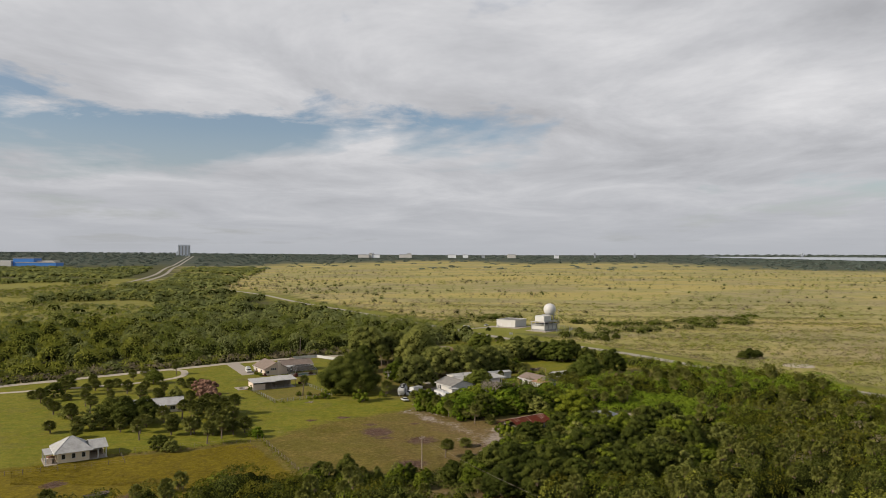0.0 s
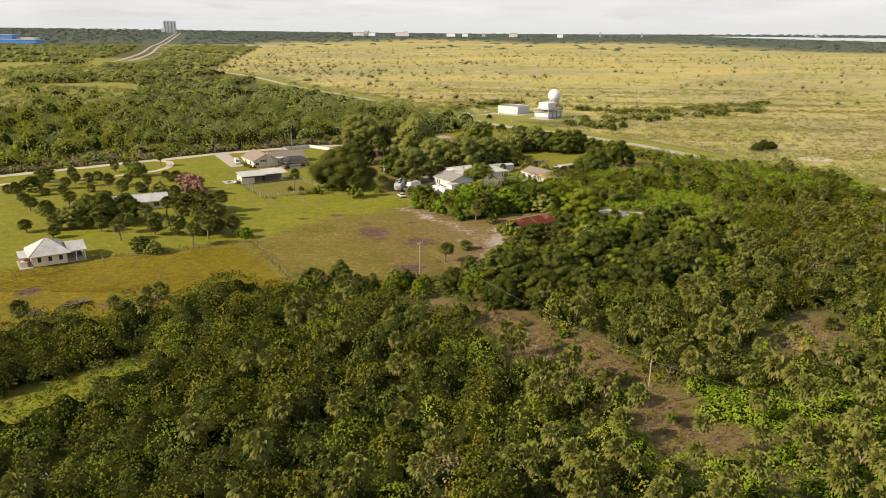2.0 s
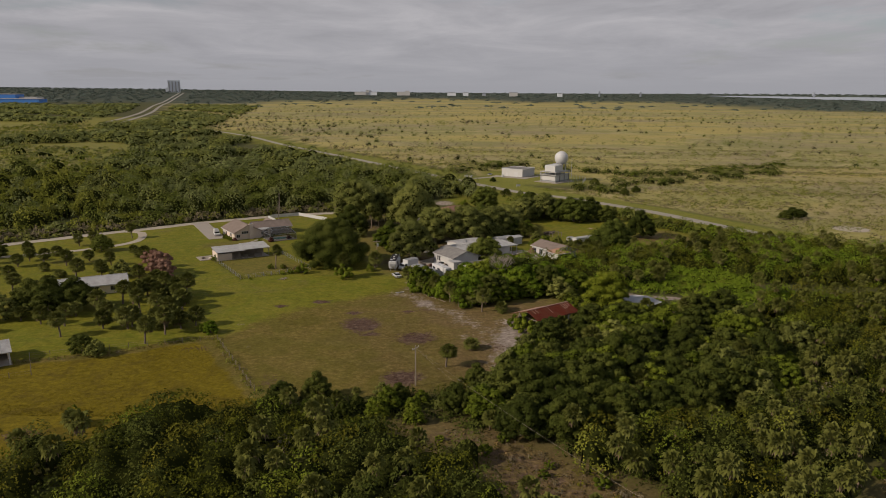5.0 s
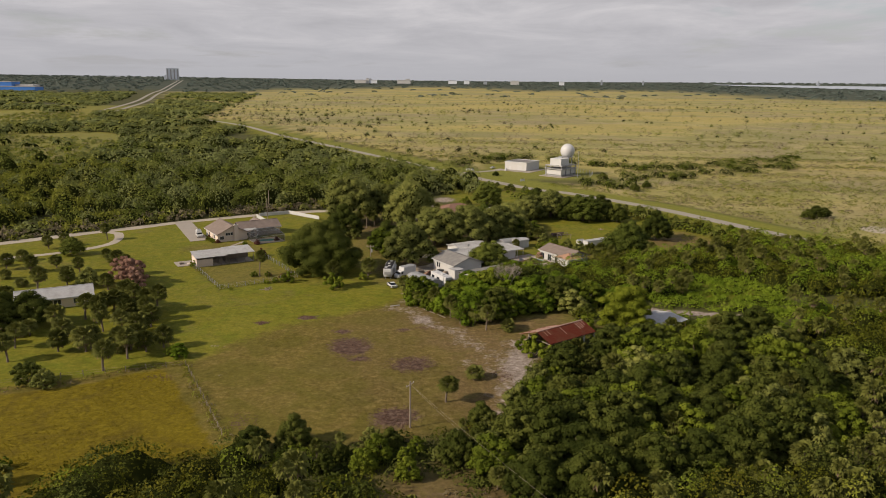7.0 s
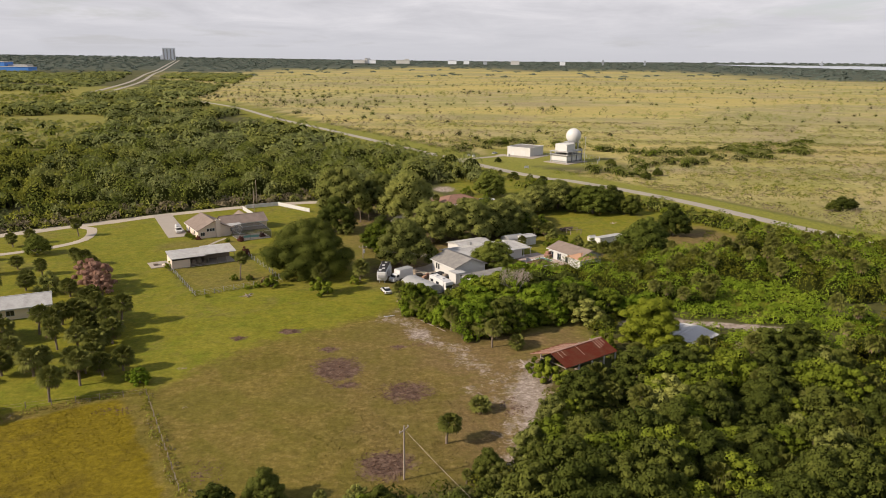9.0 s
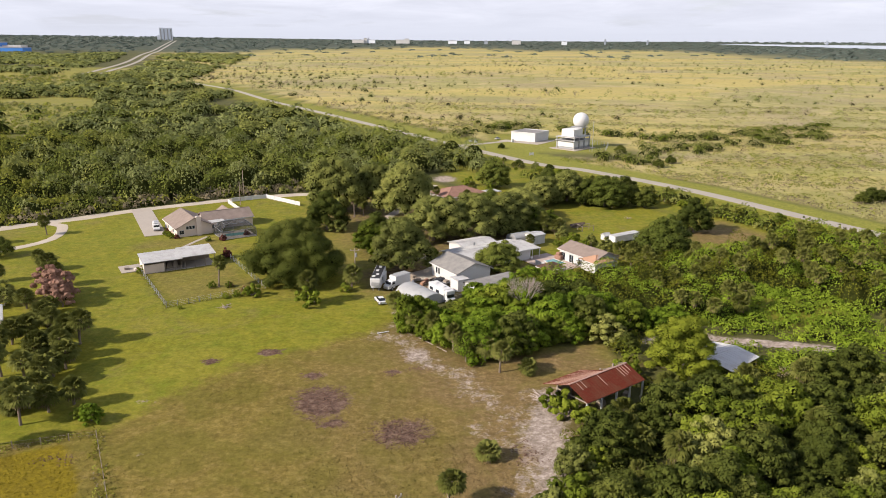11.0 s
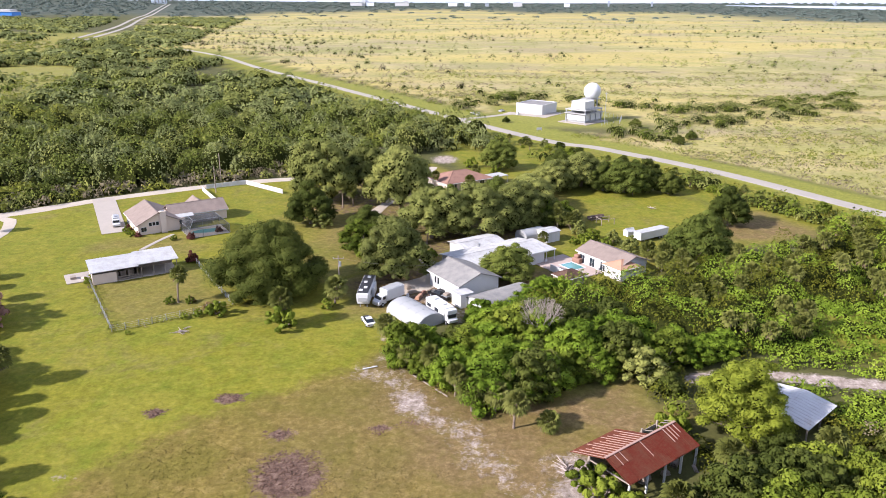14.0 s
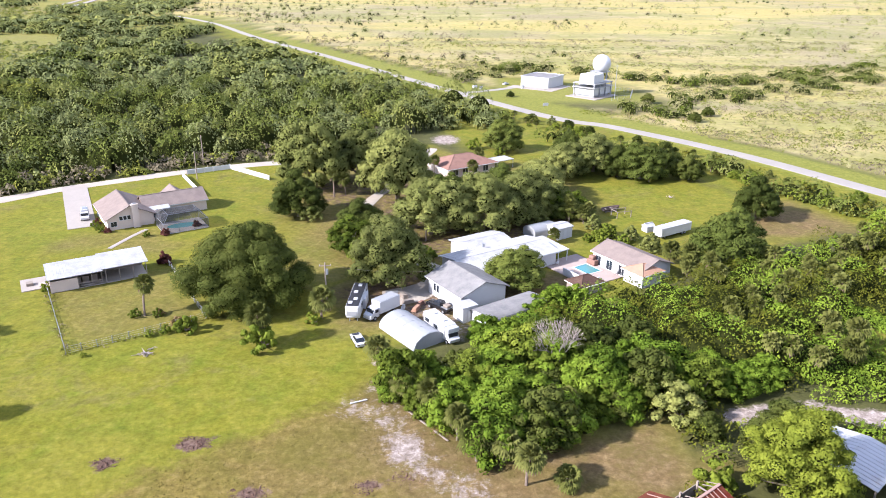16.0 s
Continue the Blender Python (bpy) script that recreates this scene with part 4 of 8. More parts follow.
def plant_near_woods():
    rng = np.random.RandomState(5)
    pts = scatter(rng, -140, 190, 72, 335, 4.7, lambda x, y: (np.abs(x) < 0.68 * (y + 12)) & ((in_near_woods(x, y) & (y < 250)) | in_thicket(x, y)))
    pts = np.concatenate([pts[~in_thicket(pts[:, 0], pts[:, 1])], scatter(rng, -12, 150, 232, 325, 3.9, in_thicket)])
    # what the camera passes nearest are things of their own; the rest is woodland
    order = np.argsort(np.hypot((pts[:, 0] - 14) * 0.8, pts[:, 1] - 212))
    own, rest = pts[order[:255]], pts[order[255:]]
    grove = lumps(own[:, 0], own[:, 1], 45, 21)
    names = {"thick": "bright-green broad-leaved tree in the thicket", "palm": L_PALM, "broad": "leafy bright-green tree in dense scrub", "oak": "dark-green scrub oak in dense woodland", "olive": "grey-green scrub tree in dense woodland"}
    for (x, y), g in zip(own, grove):
        u = rng.rand()
        thick = in_thicket(np.array([x]), np.array([y]))[0]
        palmy = (0.10 if x < 45 else 0.45) if thick else 0.20 + 0.35 * (x > 25 and y < 170) + 0.2 * (x > 70)
        if u < palmy:
            kind = ("palm_a", "palm_b", "palm_low")[rng.randint(3)]
        elif thick:
            kind = ("thick_a", "thick_b", "thick_a", "broad_b", "broad_a", "broad_c", "thick_b", "thick_a")[rng.randint(8)]
        elif u < palmy + 0.33:
            kind = ("broad_c", "broad_b", "broad_c", "oak_c")[rng.randint(4)]
        elif g > 0.5 or u < 0.8:
            kind = ("broad_c", "olive_a", "broad_a", "oak_c")[rng.randint(4)]
        else:
            kind = ("olive_a", "oak_c")[rng.randint(2)]
        s = rng.uniform(0.62, 1.32) * (0.62 if (-40 < x < 6 and 156 < y < 192) else 1.0) * (0.72 if kind == "oak_c" else 1.0) * (0.9 if fam_palm(kind) else 1.0) * (0.78 if thick and y > 268 else 1.0)
        fam = "palm" if "palm" in kind else kind.split("_")[0]
        if kind == "broad_c":
            fam = "oak"
        plant(kind, "palm_tree" if fam == "palm" else "tree", x, y, rng.uniform(0, 360), s, names[fam], "palm" if fam == "palm" else "tree", "woodland trees", tall=rng.uniform(0.8, 1.05))
    return rest


def woodland(name, pts, rng, heights, size, leaves, mats, palm_share, label, clumps=7, spread_r=(2.0, 3.4), seed=0, core=1.0, squash=1.0):
    """Uncounted woods as one sheet of crowns: clumps of leaf sprays, palm heads between."""
    quads, cvs, cfs, idx, cidx = [], [], [], [], []
    base = 0
    k = len(pts)
    h = rng.uniform(*heights, size=k)
    r = rng.uniform(*spread_r, size=k)
    zz = far_rise(pts[:, 0], pts[:, 1])
    tone = lumps(pts[:, 0], pts[:, 1], 70, 17 + seed)
    cc, rr, mm = [], [], []
    for i in range(clumps):
        a = rng.uniform(0, 6.28, k)
        f = (i + 0.5) / clumps
        out = r * np.sqrt(np.maximum(0.03, 1 - f * f)) * rng.uniform(0.45, 0.85, k) * (1.0 if core else 0.55)
        c = np.stack([pts[:, 0] + np.cos(a) * out, pts[:, 1] + np.sin(a) * out, zz + h * (0.30 + 0.62 * f)], -1)
        cc.append(c)
        rr.append(r * rng.uniform(0.38, 0.55, k))
        mm.append(np.clip(((tone + rng.uniform(-0.3, 0.3, k)) * len(mats)).astype(int), 0, len(mats) - 1))
    cc, rr, mm = np.concatenate(cc), np.concatenate(rr), np.concatenate(mm)
    v1, f1 = leaf_sprays(rng, cc, rr, leaves, size, 1.4, 0, -0.15)
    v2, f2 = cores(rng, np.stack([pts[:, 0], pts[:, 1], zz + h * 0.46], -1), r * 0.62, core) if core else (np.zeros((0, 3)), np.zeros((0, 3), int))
    if squash < 1.0:
        low = np.tile(zz, clumps).repeat(leaves * 3)
        v1[:, 2] = low + (v1[:, 2] - low) * squash
    i1 = np.repeat(mm, leaves)
    i2 = np.full(len(f2), len(mats))
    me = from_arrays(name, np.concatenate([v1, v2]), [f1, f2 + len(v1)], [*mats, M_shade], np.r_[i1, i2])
    return tagged(new(name, me), label, "woods", kind="stuff")


def canopy(name, x, y, h, r, kind, mats, dense, size, seed, label, category="woods", under=0.74, rough=1.0, coarse=0.3):
    """Closed scrub or woods as one sheet: leaf sprays over many overlapping crowns, a layer beneath coloured as dark as
    shaded gaps.
    """
    rng = np.random.RandomState(seed)
    z0 = far_rise(x, y)
    cell = max(0.8, float(np.median(r)) * coarse)
    gx0, gy0 = x.min() - r.max() - 2, y.min() - r.max() - 2
    nx, ny = int((x.max() - gx0 + r.max() + 2) / cell) + 2, int((y.max() - gy0 + r.max() + 2) / cell) + 2
    top = np.zeros((ny, nx))
    for cx, cy, ch, cr in zip(x, y, h, r):
        i0, i1 = int((cx - cr - gx0) / cell) + 1, int((cx + cr - gx0) / cell) + 1
        j0, j1 = int((cy - cr - gy0) / cell) + 1, int((cy + cr - gy0) / cell) + 1
        u2 = ((np.arange(i0, i1) * cell + gx0 - cx) ** 2)[None, :] + ((np.arange(j0, j1) * cell + gy0 - cy) ** 2)[:, None]
        dome = np.where(u2 < cr * cr, ch * (0.10 + 0.90 * np.sqrt(np.maximum(0, 1 - u2 / (cr * cr)))), 0)
        top[j0:j1, i0:i1] = np.maximum(top[j0:j1, i0:i1], dome)
    own = np.repeat(np.arange(len(x)), np.maximum(4, (dense * (2.7 * r * r + 0.9 * r * h)).astype(int)))
    up, a = rng.rand(len(own)) ** 0.9, rng.uniform(0, 6.2832, len(own))
    u = np.sqrt(1 - up * up)
    d = np.stack([np.cos(a) * u, np.sin(a) * u, up * 0.9 + 0.05], -1)
    d /= np.linalg.norm(d, axis=1, keepdims=True)
    p = np.stack([x[own] + np.cos(a) * u * r[own], y[own] + np.sin(a) * u * r[own], h[own] * (0.10 + 0.90 * up)], -1)

    def knobs(kx, ky):
        return (lumps(kx, ky, max(2.4, size * 6), seed + 1) - 0.5) * 1.5 + (lumps(kx, ky, max(1.1, size * 3), seed + 2) - 0.5) * 0.7

    knob, e = knobs(p[:, 0], p[:, 1]), max(0.25, size * 0.5)
    amount = rough * np.minimum(1, h[own] / 3)
    tilt = np.stack([knobs(p[:, 0] + e, p[:, 1]) - knob, knobs(p[:, 0], p[:, 1] + e) - knob, np.zeros(len(own))], -1) * (amount * 0.62 / e)[:, None]
    p += d * ((knob * 0.75 + rng.uniform(-0.22, 0.20, len(own))) * amount)[:, None]
    ji, ii = ((p[:, 1] - gy0) / cell).astype(int), ((p[:, 0] - gx0) / cell).astype(int)
    ok = p[:, 2] > top[np.clip(ji, 0, ny - 1), np.clip(ii, 0, nx - 1)] - 0.75 * rough
    p, d, own, tilt = p[ok], d[ok], own[ok], tilt[ok]
    p[:, 2] = np.maximum(p[:, 2], 0.1) + z0[own]
    nrm = d - tilt + rng.normal(scale=0.15, size=d.shape)
    nrm /= np.linalg.norm(nrm, axis=1, keepdims=True)
    t = np.cross(nrm, rng.normal(size=nrm.shape))
    t /= np.linalg.norm(t, axis=1, keepdims=True) + 1e-9
    b = np.cross(nrm, t)
    s = size * rng.uniform(0.55, 1.45, size=(len(p), 1))
    q = np.stack([p - t * s * 0.5 - b * s * 0.6, p - t * s * 0.5 + b * s * 0.6, p + t * s * 0.7], 1).reshape(-1, 3)
    i = np.arange(len(p)) * 3
    fs, idx = [np.stack([i, i + 1, i + 2], -1)], [np.asarray(kind)[own]]
    vs = [q]
    # sheet below the leaves, coloured dark for the shade in the gaps
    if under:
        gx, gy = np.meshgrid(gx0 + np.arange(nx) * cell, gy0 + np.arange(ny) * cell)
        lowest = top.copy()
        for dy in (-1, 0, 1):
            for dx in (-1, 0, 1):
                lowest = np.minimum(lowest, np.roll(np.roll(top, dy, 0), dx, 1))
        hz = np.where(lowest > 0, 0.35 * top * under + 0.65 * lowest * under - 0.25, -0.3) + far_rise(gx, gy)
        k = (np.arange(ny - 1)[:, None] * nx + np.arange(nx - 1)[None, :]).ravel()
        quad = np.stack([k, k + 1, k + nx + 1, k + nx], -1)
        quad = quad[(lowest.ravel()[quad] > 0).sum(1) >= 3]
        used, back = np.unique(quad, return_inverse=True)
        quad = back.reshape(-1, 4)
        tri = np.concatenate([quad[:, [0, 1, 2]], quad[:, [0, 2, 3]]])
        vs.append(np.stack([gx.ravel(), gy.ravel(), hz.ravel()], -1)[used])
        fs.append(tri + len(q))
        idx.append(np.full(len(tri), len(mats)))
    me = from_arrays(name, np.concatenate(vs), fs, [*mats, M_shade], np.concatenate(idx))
    return tagged(new(name, me), label, category, kind="stuff")


def palm_stuff(name, pts, rng, label, hmin=3.8, hmax=7.0):
    vs, fs, idx = [], [], []
    base = 0
    forms = [palm_arrays(np.random.RandomState(70 + i), 0.0, 34, 2.35, 5, 6) for i in range(4)]
    for (x, y) in pts:
        v, f, i = forms[rng.randint(4)]
        a, s = rng.uniform(0, 6.28), rng.uniform(0.62, 1.0)
        m = np.array([[math.cos(a), -math.sin(a), 0], [math.sin(a), math.cos(a), 0], [0, 0, 1]]) * s
        vs.append(v @ m.T + np.array([x, y, rng.uniform(hmin, hmax)]))
        fs.append(f + base)
        idx.append(i)
        base += len(v)
    me = from_arrays(name, np.concatenate(vs), np.concatenate(fs), [M_palm, M_dead], np.concatenate(idx))
    return tagged(new(name, me), label, "palms", kind="stuff")


rest = plant_near_woods()


def outer_woods():
    """The woods go on beside and behind the start of the flight."""
    rng = np.random.RandomState(19)
    p = scatter(rng, -210, 230, -150, 250, 5.2, lambda x, y: ~((np.abs(x) < 0.68 * (y + 12)) & (y > 71)) & ~inside(x, y, FIELD) & (east_side(x, np.maximum(y, 238)) < -14) & (x > -105 - 0.9 * np.maximum(110 - y, 0)))
    n = len(p)
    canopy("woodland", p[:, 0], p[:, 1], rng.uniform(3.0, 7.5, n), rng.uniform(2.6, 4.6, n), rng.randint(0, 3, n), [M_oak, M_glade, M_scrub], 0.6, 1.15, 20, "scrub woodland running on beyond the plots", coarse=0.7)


outer_woods()


def road_hedge():
    """The belt of bushes between the paddock and the road."""
    rng = np.random.RandomState(23)
    line = [(34, 425), (41, 419), (50, 402), (62, 394), (75, 390), (84, 379), (89, 363), (97, 354), (102, 341), (109, 333), (124, 318)]
    p = scatter(rng, 20, 135, 305, 430, 2.3, lambda x, y: (near_line(x, y, line) < 1.0 + 5.5 * lumps(x, y, 15, 24)) & (lumps(x, y, 9, 25) > 0.30) & (near_line(x, y, ROAD_EAST) > 8))
    n = len(p)
    f = rng.rand(n) ** 1.4
    canopy("hedge", p[:, 0], p[:, 1], 1.2 + 4.2 * f, 1.2 + 2.0 * f, rng.randint(0, 4, n), [M_oak, M_olive, M_broad, M_scrub], 5.0, 0.42, 26, "uneven belt of bushes beside the road", "hedge")


road_hedge()
_rng = np.random.RandomState(8)
_p = _rng.rand(len(rest)) < 0.06 + 0.22 * (rest[:, 1] < 165) * (rest[:, 0] > -30) + 0.26 * (rest[:, 0] > 8 + 0.12 * (140 - rest[:, 1]))
_t = in_thicket(rest[:, 0], rest[:, 1])
_p &= ~_t | (rest[:, 0] > 45)
def lay_scrub():
    """Low scrub and small crowns closing the near woods and the thicket."""
    rng = np.random.RandomState(9)
    def room(x, y, gap):
        k = (np.abs(x) < 0.68 * (y + 12)) & ((in_near_woods(x, y) & (y < 250)) | in_thicket(x, y))
        return k | (inside(x, y, CLEARING) & (lumps(x, y, 6, 77) > 0.55)) | (inside(x, y, NEAR_BARE) & (lumps(x, y, 8, 79) > 0.5)) | (inside(x, y, WEST_CLEARING) & (lumps(x, y, 7, 78) > 0.72))
    tall = rest[~_p]
    glade = scatter(rng, 54, 100, 228, 284, 2.0, lambda x, y: ((np.hypot(x - 77, y - 266) < 14) | ((y < 262) & (near_line(x, y, TRACK) > 3.0))) & (lumps(x, y, 11, 90) > 0.36))
    small = scatter(rng, -150, 190, 70, 335, 2.9, lambda x, y: room(x, y, 1.0))
    pts = np.concatenate([tall, small, glade])
    x, y = pts[:, 0], pts[:, 1]
    n = len(tall)
    swell = lumps(x, y, 26, 78)
    h = np.where(np.arange(len(x)) < n, rng.uniform(3.0, 6.2, len(x)) + swell * 2.6, rng.uniform(0.9, 2.2, len(x)) + swell * 1.2)
    r = np.where(np.arange(len(x)) < n, rng.uniform(2.4, 4.3, len(x)), rng.uniform(1.2, 2.2, len(x)))
    h = np.where((x > -40) & (x < 6) & (y > 156) & (y < 192), h * 0.5, h)
    vine = np.hypot(x - 52, (y - 104) * 1.1) < 20 + 8 * lumps(x, y, 12, 79)
    vine |= (np.hypot((x - 74) * 0.7, y - 242) < 15) | (np.hypot(x - 77, y - 266) < 14) | ((x > 54) & (y > 244) & (y < 260))
    h = np.where(vine, rng.uniform(0.8, 2.4, len(x)), h)
    bare = inside(x, y, CLEARING) | inside(x, y, WEST_CLEARING) | inside(x, y, NEAR_BARE)
    h, r = np.where(bare, rng.uniform(0.3, 0.8, len(x)), h), np.where(bare, r * 0.5, r)
    tone = lumps(x, y, 38, 80) * 0.75 + rng.uniform(0, 0.42, len(x))
    kind = np.clip((tone * 4).astype(int), 0, 3)
    kind = np.where((x > 14) & (y < 200) & (rng.rand(len(x)) < 0.62), rng.choice([0, 3, 2, 3, 6], len(x)), kind)
    kind = np.where(rng.rand(len(x)) < 0.03, 5, kind)
    kind = np.where(in_thicket(x, y) & (kind != 2) & (kind != 0) & (kind != 6), 4, kind)
    kind = np.where(vine, 4, kind)
    # dark leaves put the shade between near crowns into the colour
    kind = np.where((np.arange(len(x)) >= n) & (y < 205) & ~vine & (rng.rand(len(x)) < 0.75), 7, kind)
    kind = np.where((np.arange(len(x)) < n) & (y < 205) & ~vine & (rng.rand(len(x)) < 0.42), 7, kind)
    kind = np.where(bare, rng.choice([3, 5, 5, 8], len(x)), kind)
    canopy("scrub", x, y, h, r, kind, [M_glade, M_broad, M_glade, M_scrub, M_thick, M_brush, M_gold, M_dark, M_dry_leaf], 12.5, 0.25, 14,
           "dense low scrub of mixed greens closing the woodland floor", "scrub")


lay_scrub()


def clearing_straw():
    """Dead grass and fallen fronds over the bare spots in the near woods."""
    rng = np.random.RandomState(91)
    p = scatter(rng, 0, 84, 98, 164, 0.75, lambda x, y: (inside(x, y, CLEARING) | inside(x, y, NEAR_BARE) | (near_line(x, y, NEAR_PATH) < 5.5)) & (lumps(x, y, 4.5, 92) > 0.42) & (rng.rand(*x.shape) < 0.85))
    n = len(p)
    f = rng.rand(n) ** 1.6
    canopy("dry_grass", p[:, 0], p[:, 1], 0.12 + 0.45 * f, 0.35 + 0.45 * f, rng.choice([0, 0, 1, 1, 2, 3], n), [M_brush, M_dry_leaf, M_dead, M_scrub], 13.0, 0.17, 93, "straw-coloured dead grass and brush in the clearing", "grass", under=0, rough=0.3)


clearing_straw()
palm_stuff("palm_scrub", rest[_p], _rng, "cabbage palms standing through the scrub")


def in_west_woods(x, y):
    lane = np.interp(x, [p[0] for p in ROAD_WEST], [p[1] for p in ROAD_WEST])
    k = (x < -25) & (y > lane + 5) & (x > -330 - (y - 300) * 0.25)
    k |= (x >= -25) & (y > 398 + (x + 25) * 1.1) & (np.hypot(x - 2, y - 405) > 34)
    k &= east_side(x, y) < np.where(y > 440, -27, -16)
    k &= (y < 760 + 0.3 * x + 60 * lumps(x, y, 140, 6)) | (lumps(x, y, 120, 33) > 0.50)
    k &= (lumps(x, y, 110, 12) > 0.20) | (y < 520)
    k &= near_line(x, y, HIGHWAY) > 45
    for poly in MEADOWS:
        k &= ~inside(x + 40 * lumps(x, y, 60, 53) - 20, y + 40 * lumps(x, y, 45, 54) - 20, poly) | (lumps(x, y, 33, 51) > 0.80)
    return k & (y < 1150)


_near = scatter(_rng, -330, 40, 265, 520, 6.4, in_west_woods)


def wide_woods(name, pts, seed, heights, spread_r, dense, size, label, mats):
    rng = np.random.RandomState(seed)
    x, y = pts[:, 0], pts[:, 1]
    x, y = x + rng.uniform(-3, 3, len(x)), y + rng.uniform(-3, 3, len(x))
    f = rng.rand(len(x)) ** 1.3
    tall = rng.rand(len(x)) < 0.25 + 0.5 * lumps(x, y, 48, seed + 3)
    r = (spread_r[0] + (spread_r[1] - spread_r[0]) * f) * np.where(tall, 1.0, rng.uniform(0.55, 1.0, len(x)))
    h = heights[0] + (heights[1] - heights[0]) * np.clip(0.5 * f + 0.55 * rng.rand(len(x)) + 0.05, 0, 1)
    h = np.where(tall, h, h * rng.uniform(0.38, 0.65, len(x)))
    kind = np.where(tall, rng.choice([0, 1, 2, 4, 1], len(x)), np.clip(((lumps(x, y, 60, seed) * 0.4 + rng.uniform(0, 0.8, len(x))) * 5).astype(int), 0, 4))
    # low bright scrub towards the meadows in the west
    open_side = (x < -185 - 0.25 * (y - 330) + 60 * lumps(x, y, 55, 91)) & (y < 640)
    h = np.where(open_side & (rng.rand(len(x)) < 0.75), h * 0.45, h)
    kind = np.where(open_side & (rng.rand(len(x)) < 0.7), 3, kind)
    if seed == 31:
        lane = np.interp(x, [p[0] for p in ROAD_WEST], [p[1] for p in ROAD_WEST])
        back = (y - lane > 8 + 1.15 * r) | (x > -25)
        x, y, h, r, kind = x[back], y[back], h[back], r[back], kind[back]
        edge = scatter(rng, -330, 40, 262, 430, 2.8, lambda a, b: in_west_woods(a, b + 1.5) & ~in_west_woods(a + 6, b - 13))
        x, y = np.r_[x, edge[:, 0]], np.r_[y, edge[:, 1]]
        h, r = np.r_[h, rng.uniform(1.0, 3.6, len(edge))], np.r_[r, rng.uniform(1.2, 2.4, len(edge))]
        kind = np.r_[kind, rng.choice([2, 5, 3, 5, 5], len(edge))]
    canopy(name, x, y, h, r, kind, mats, dense, size, seed, label, rough=1.3)


wide_woods("woods", _near, 31, (5.0, 13.5), (2.8, 6.8), 4.4, 0.50, "dense oak woods behind the lane", [M_wood_leaf, M_oak, M_olive, M_gold, M_wood_leaf, M_brush])
_mid = scatter(_rng, -560, -20, 520, 1150, 9.5, in_west_woods)
wide_woods("woods", _mid, 32, (4.5, 11.0), (4.5, 9.5), 0.85, 1.05, "distant oak woods and scrub", [M_wood_leaf, M_olive, M_wood_leaf, M_oak, M_wood_leaf])


def meadow_scrub():
    """Low bright growth over the western meadows."""
    rng = np.random.RandomState(35)
    p = scatter(rng, -640, -240, 460, 1230, 5.5, lambda x, y: (inside(x, y, MEADOWS[0]) | inside(x, y, MEADOWS[1])) & (np.abs(x) < y * 0.68) & (rng.rand(*x.shape) < 0.25 + 0.9 * lumps(x, y, 40, 36) * lumps(x, y, 90, 37) * 1.6))
    n = len(p)
    f = rng.rand(n) ** 2
    canopy("meadow_scrub", p[:, 0], p[:, 1], 0.5 + 2.4 * f, 1.4 + 2.2 * f, rng.choice([0, 0, 1, 2, 3], n), [M_gold, M_wood_leaf, M_olive, M_reed], 2.2, 0.62, 38, "low bright scrub over the wet meadows", "scrub", under=0, rough=0.6)


meadow_scrub()


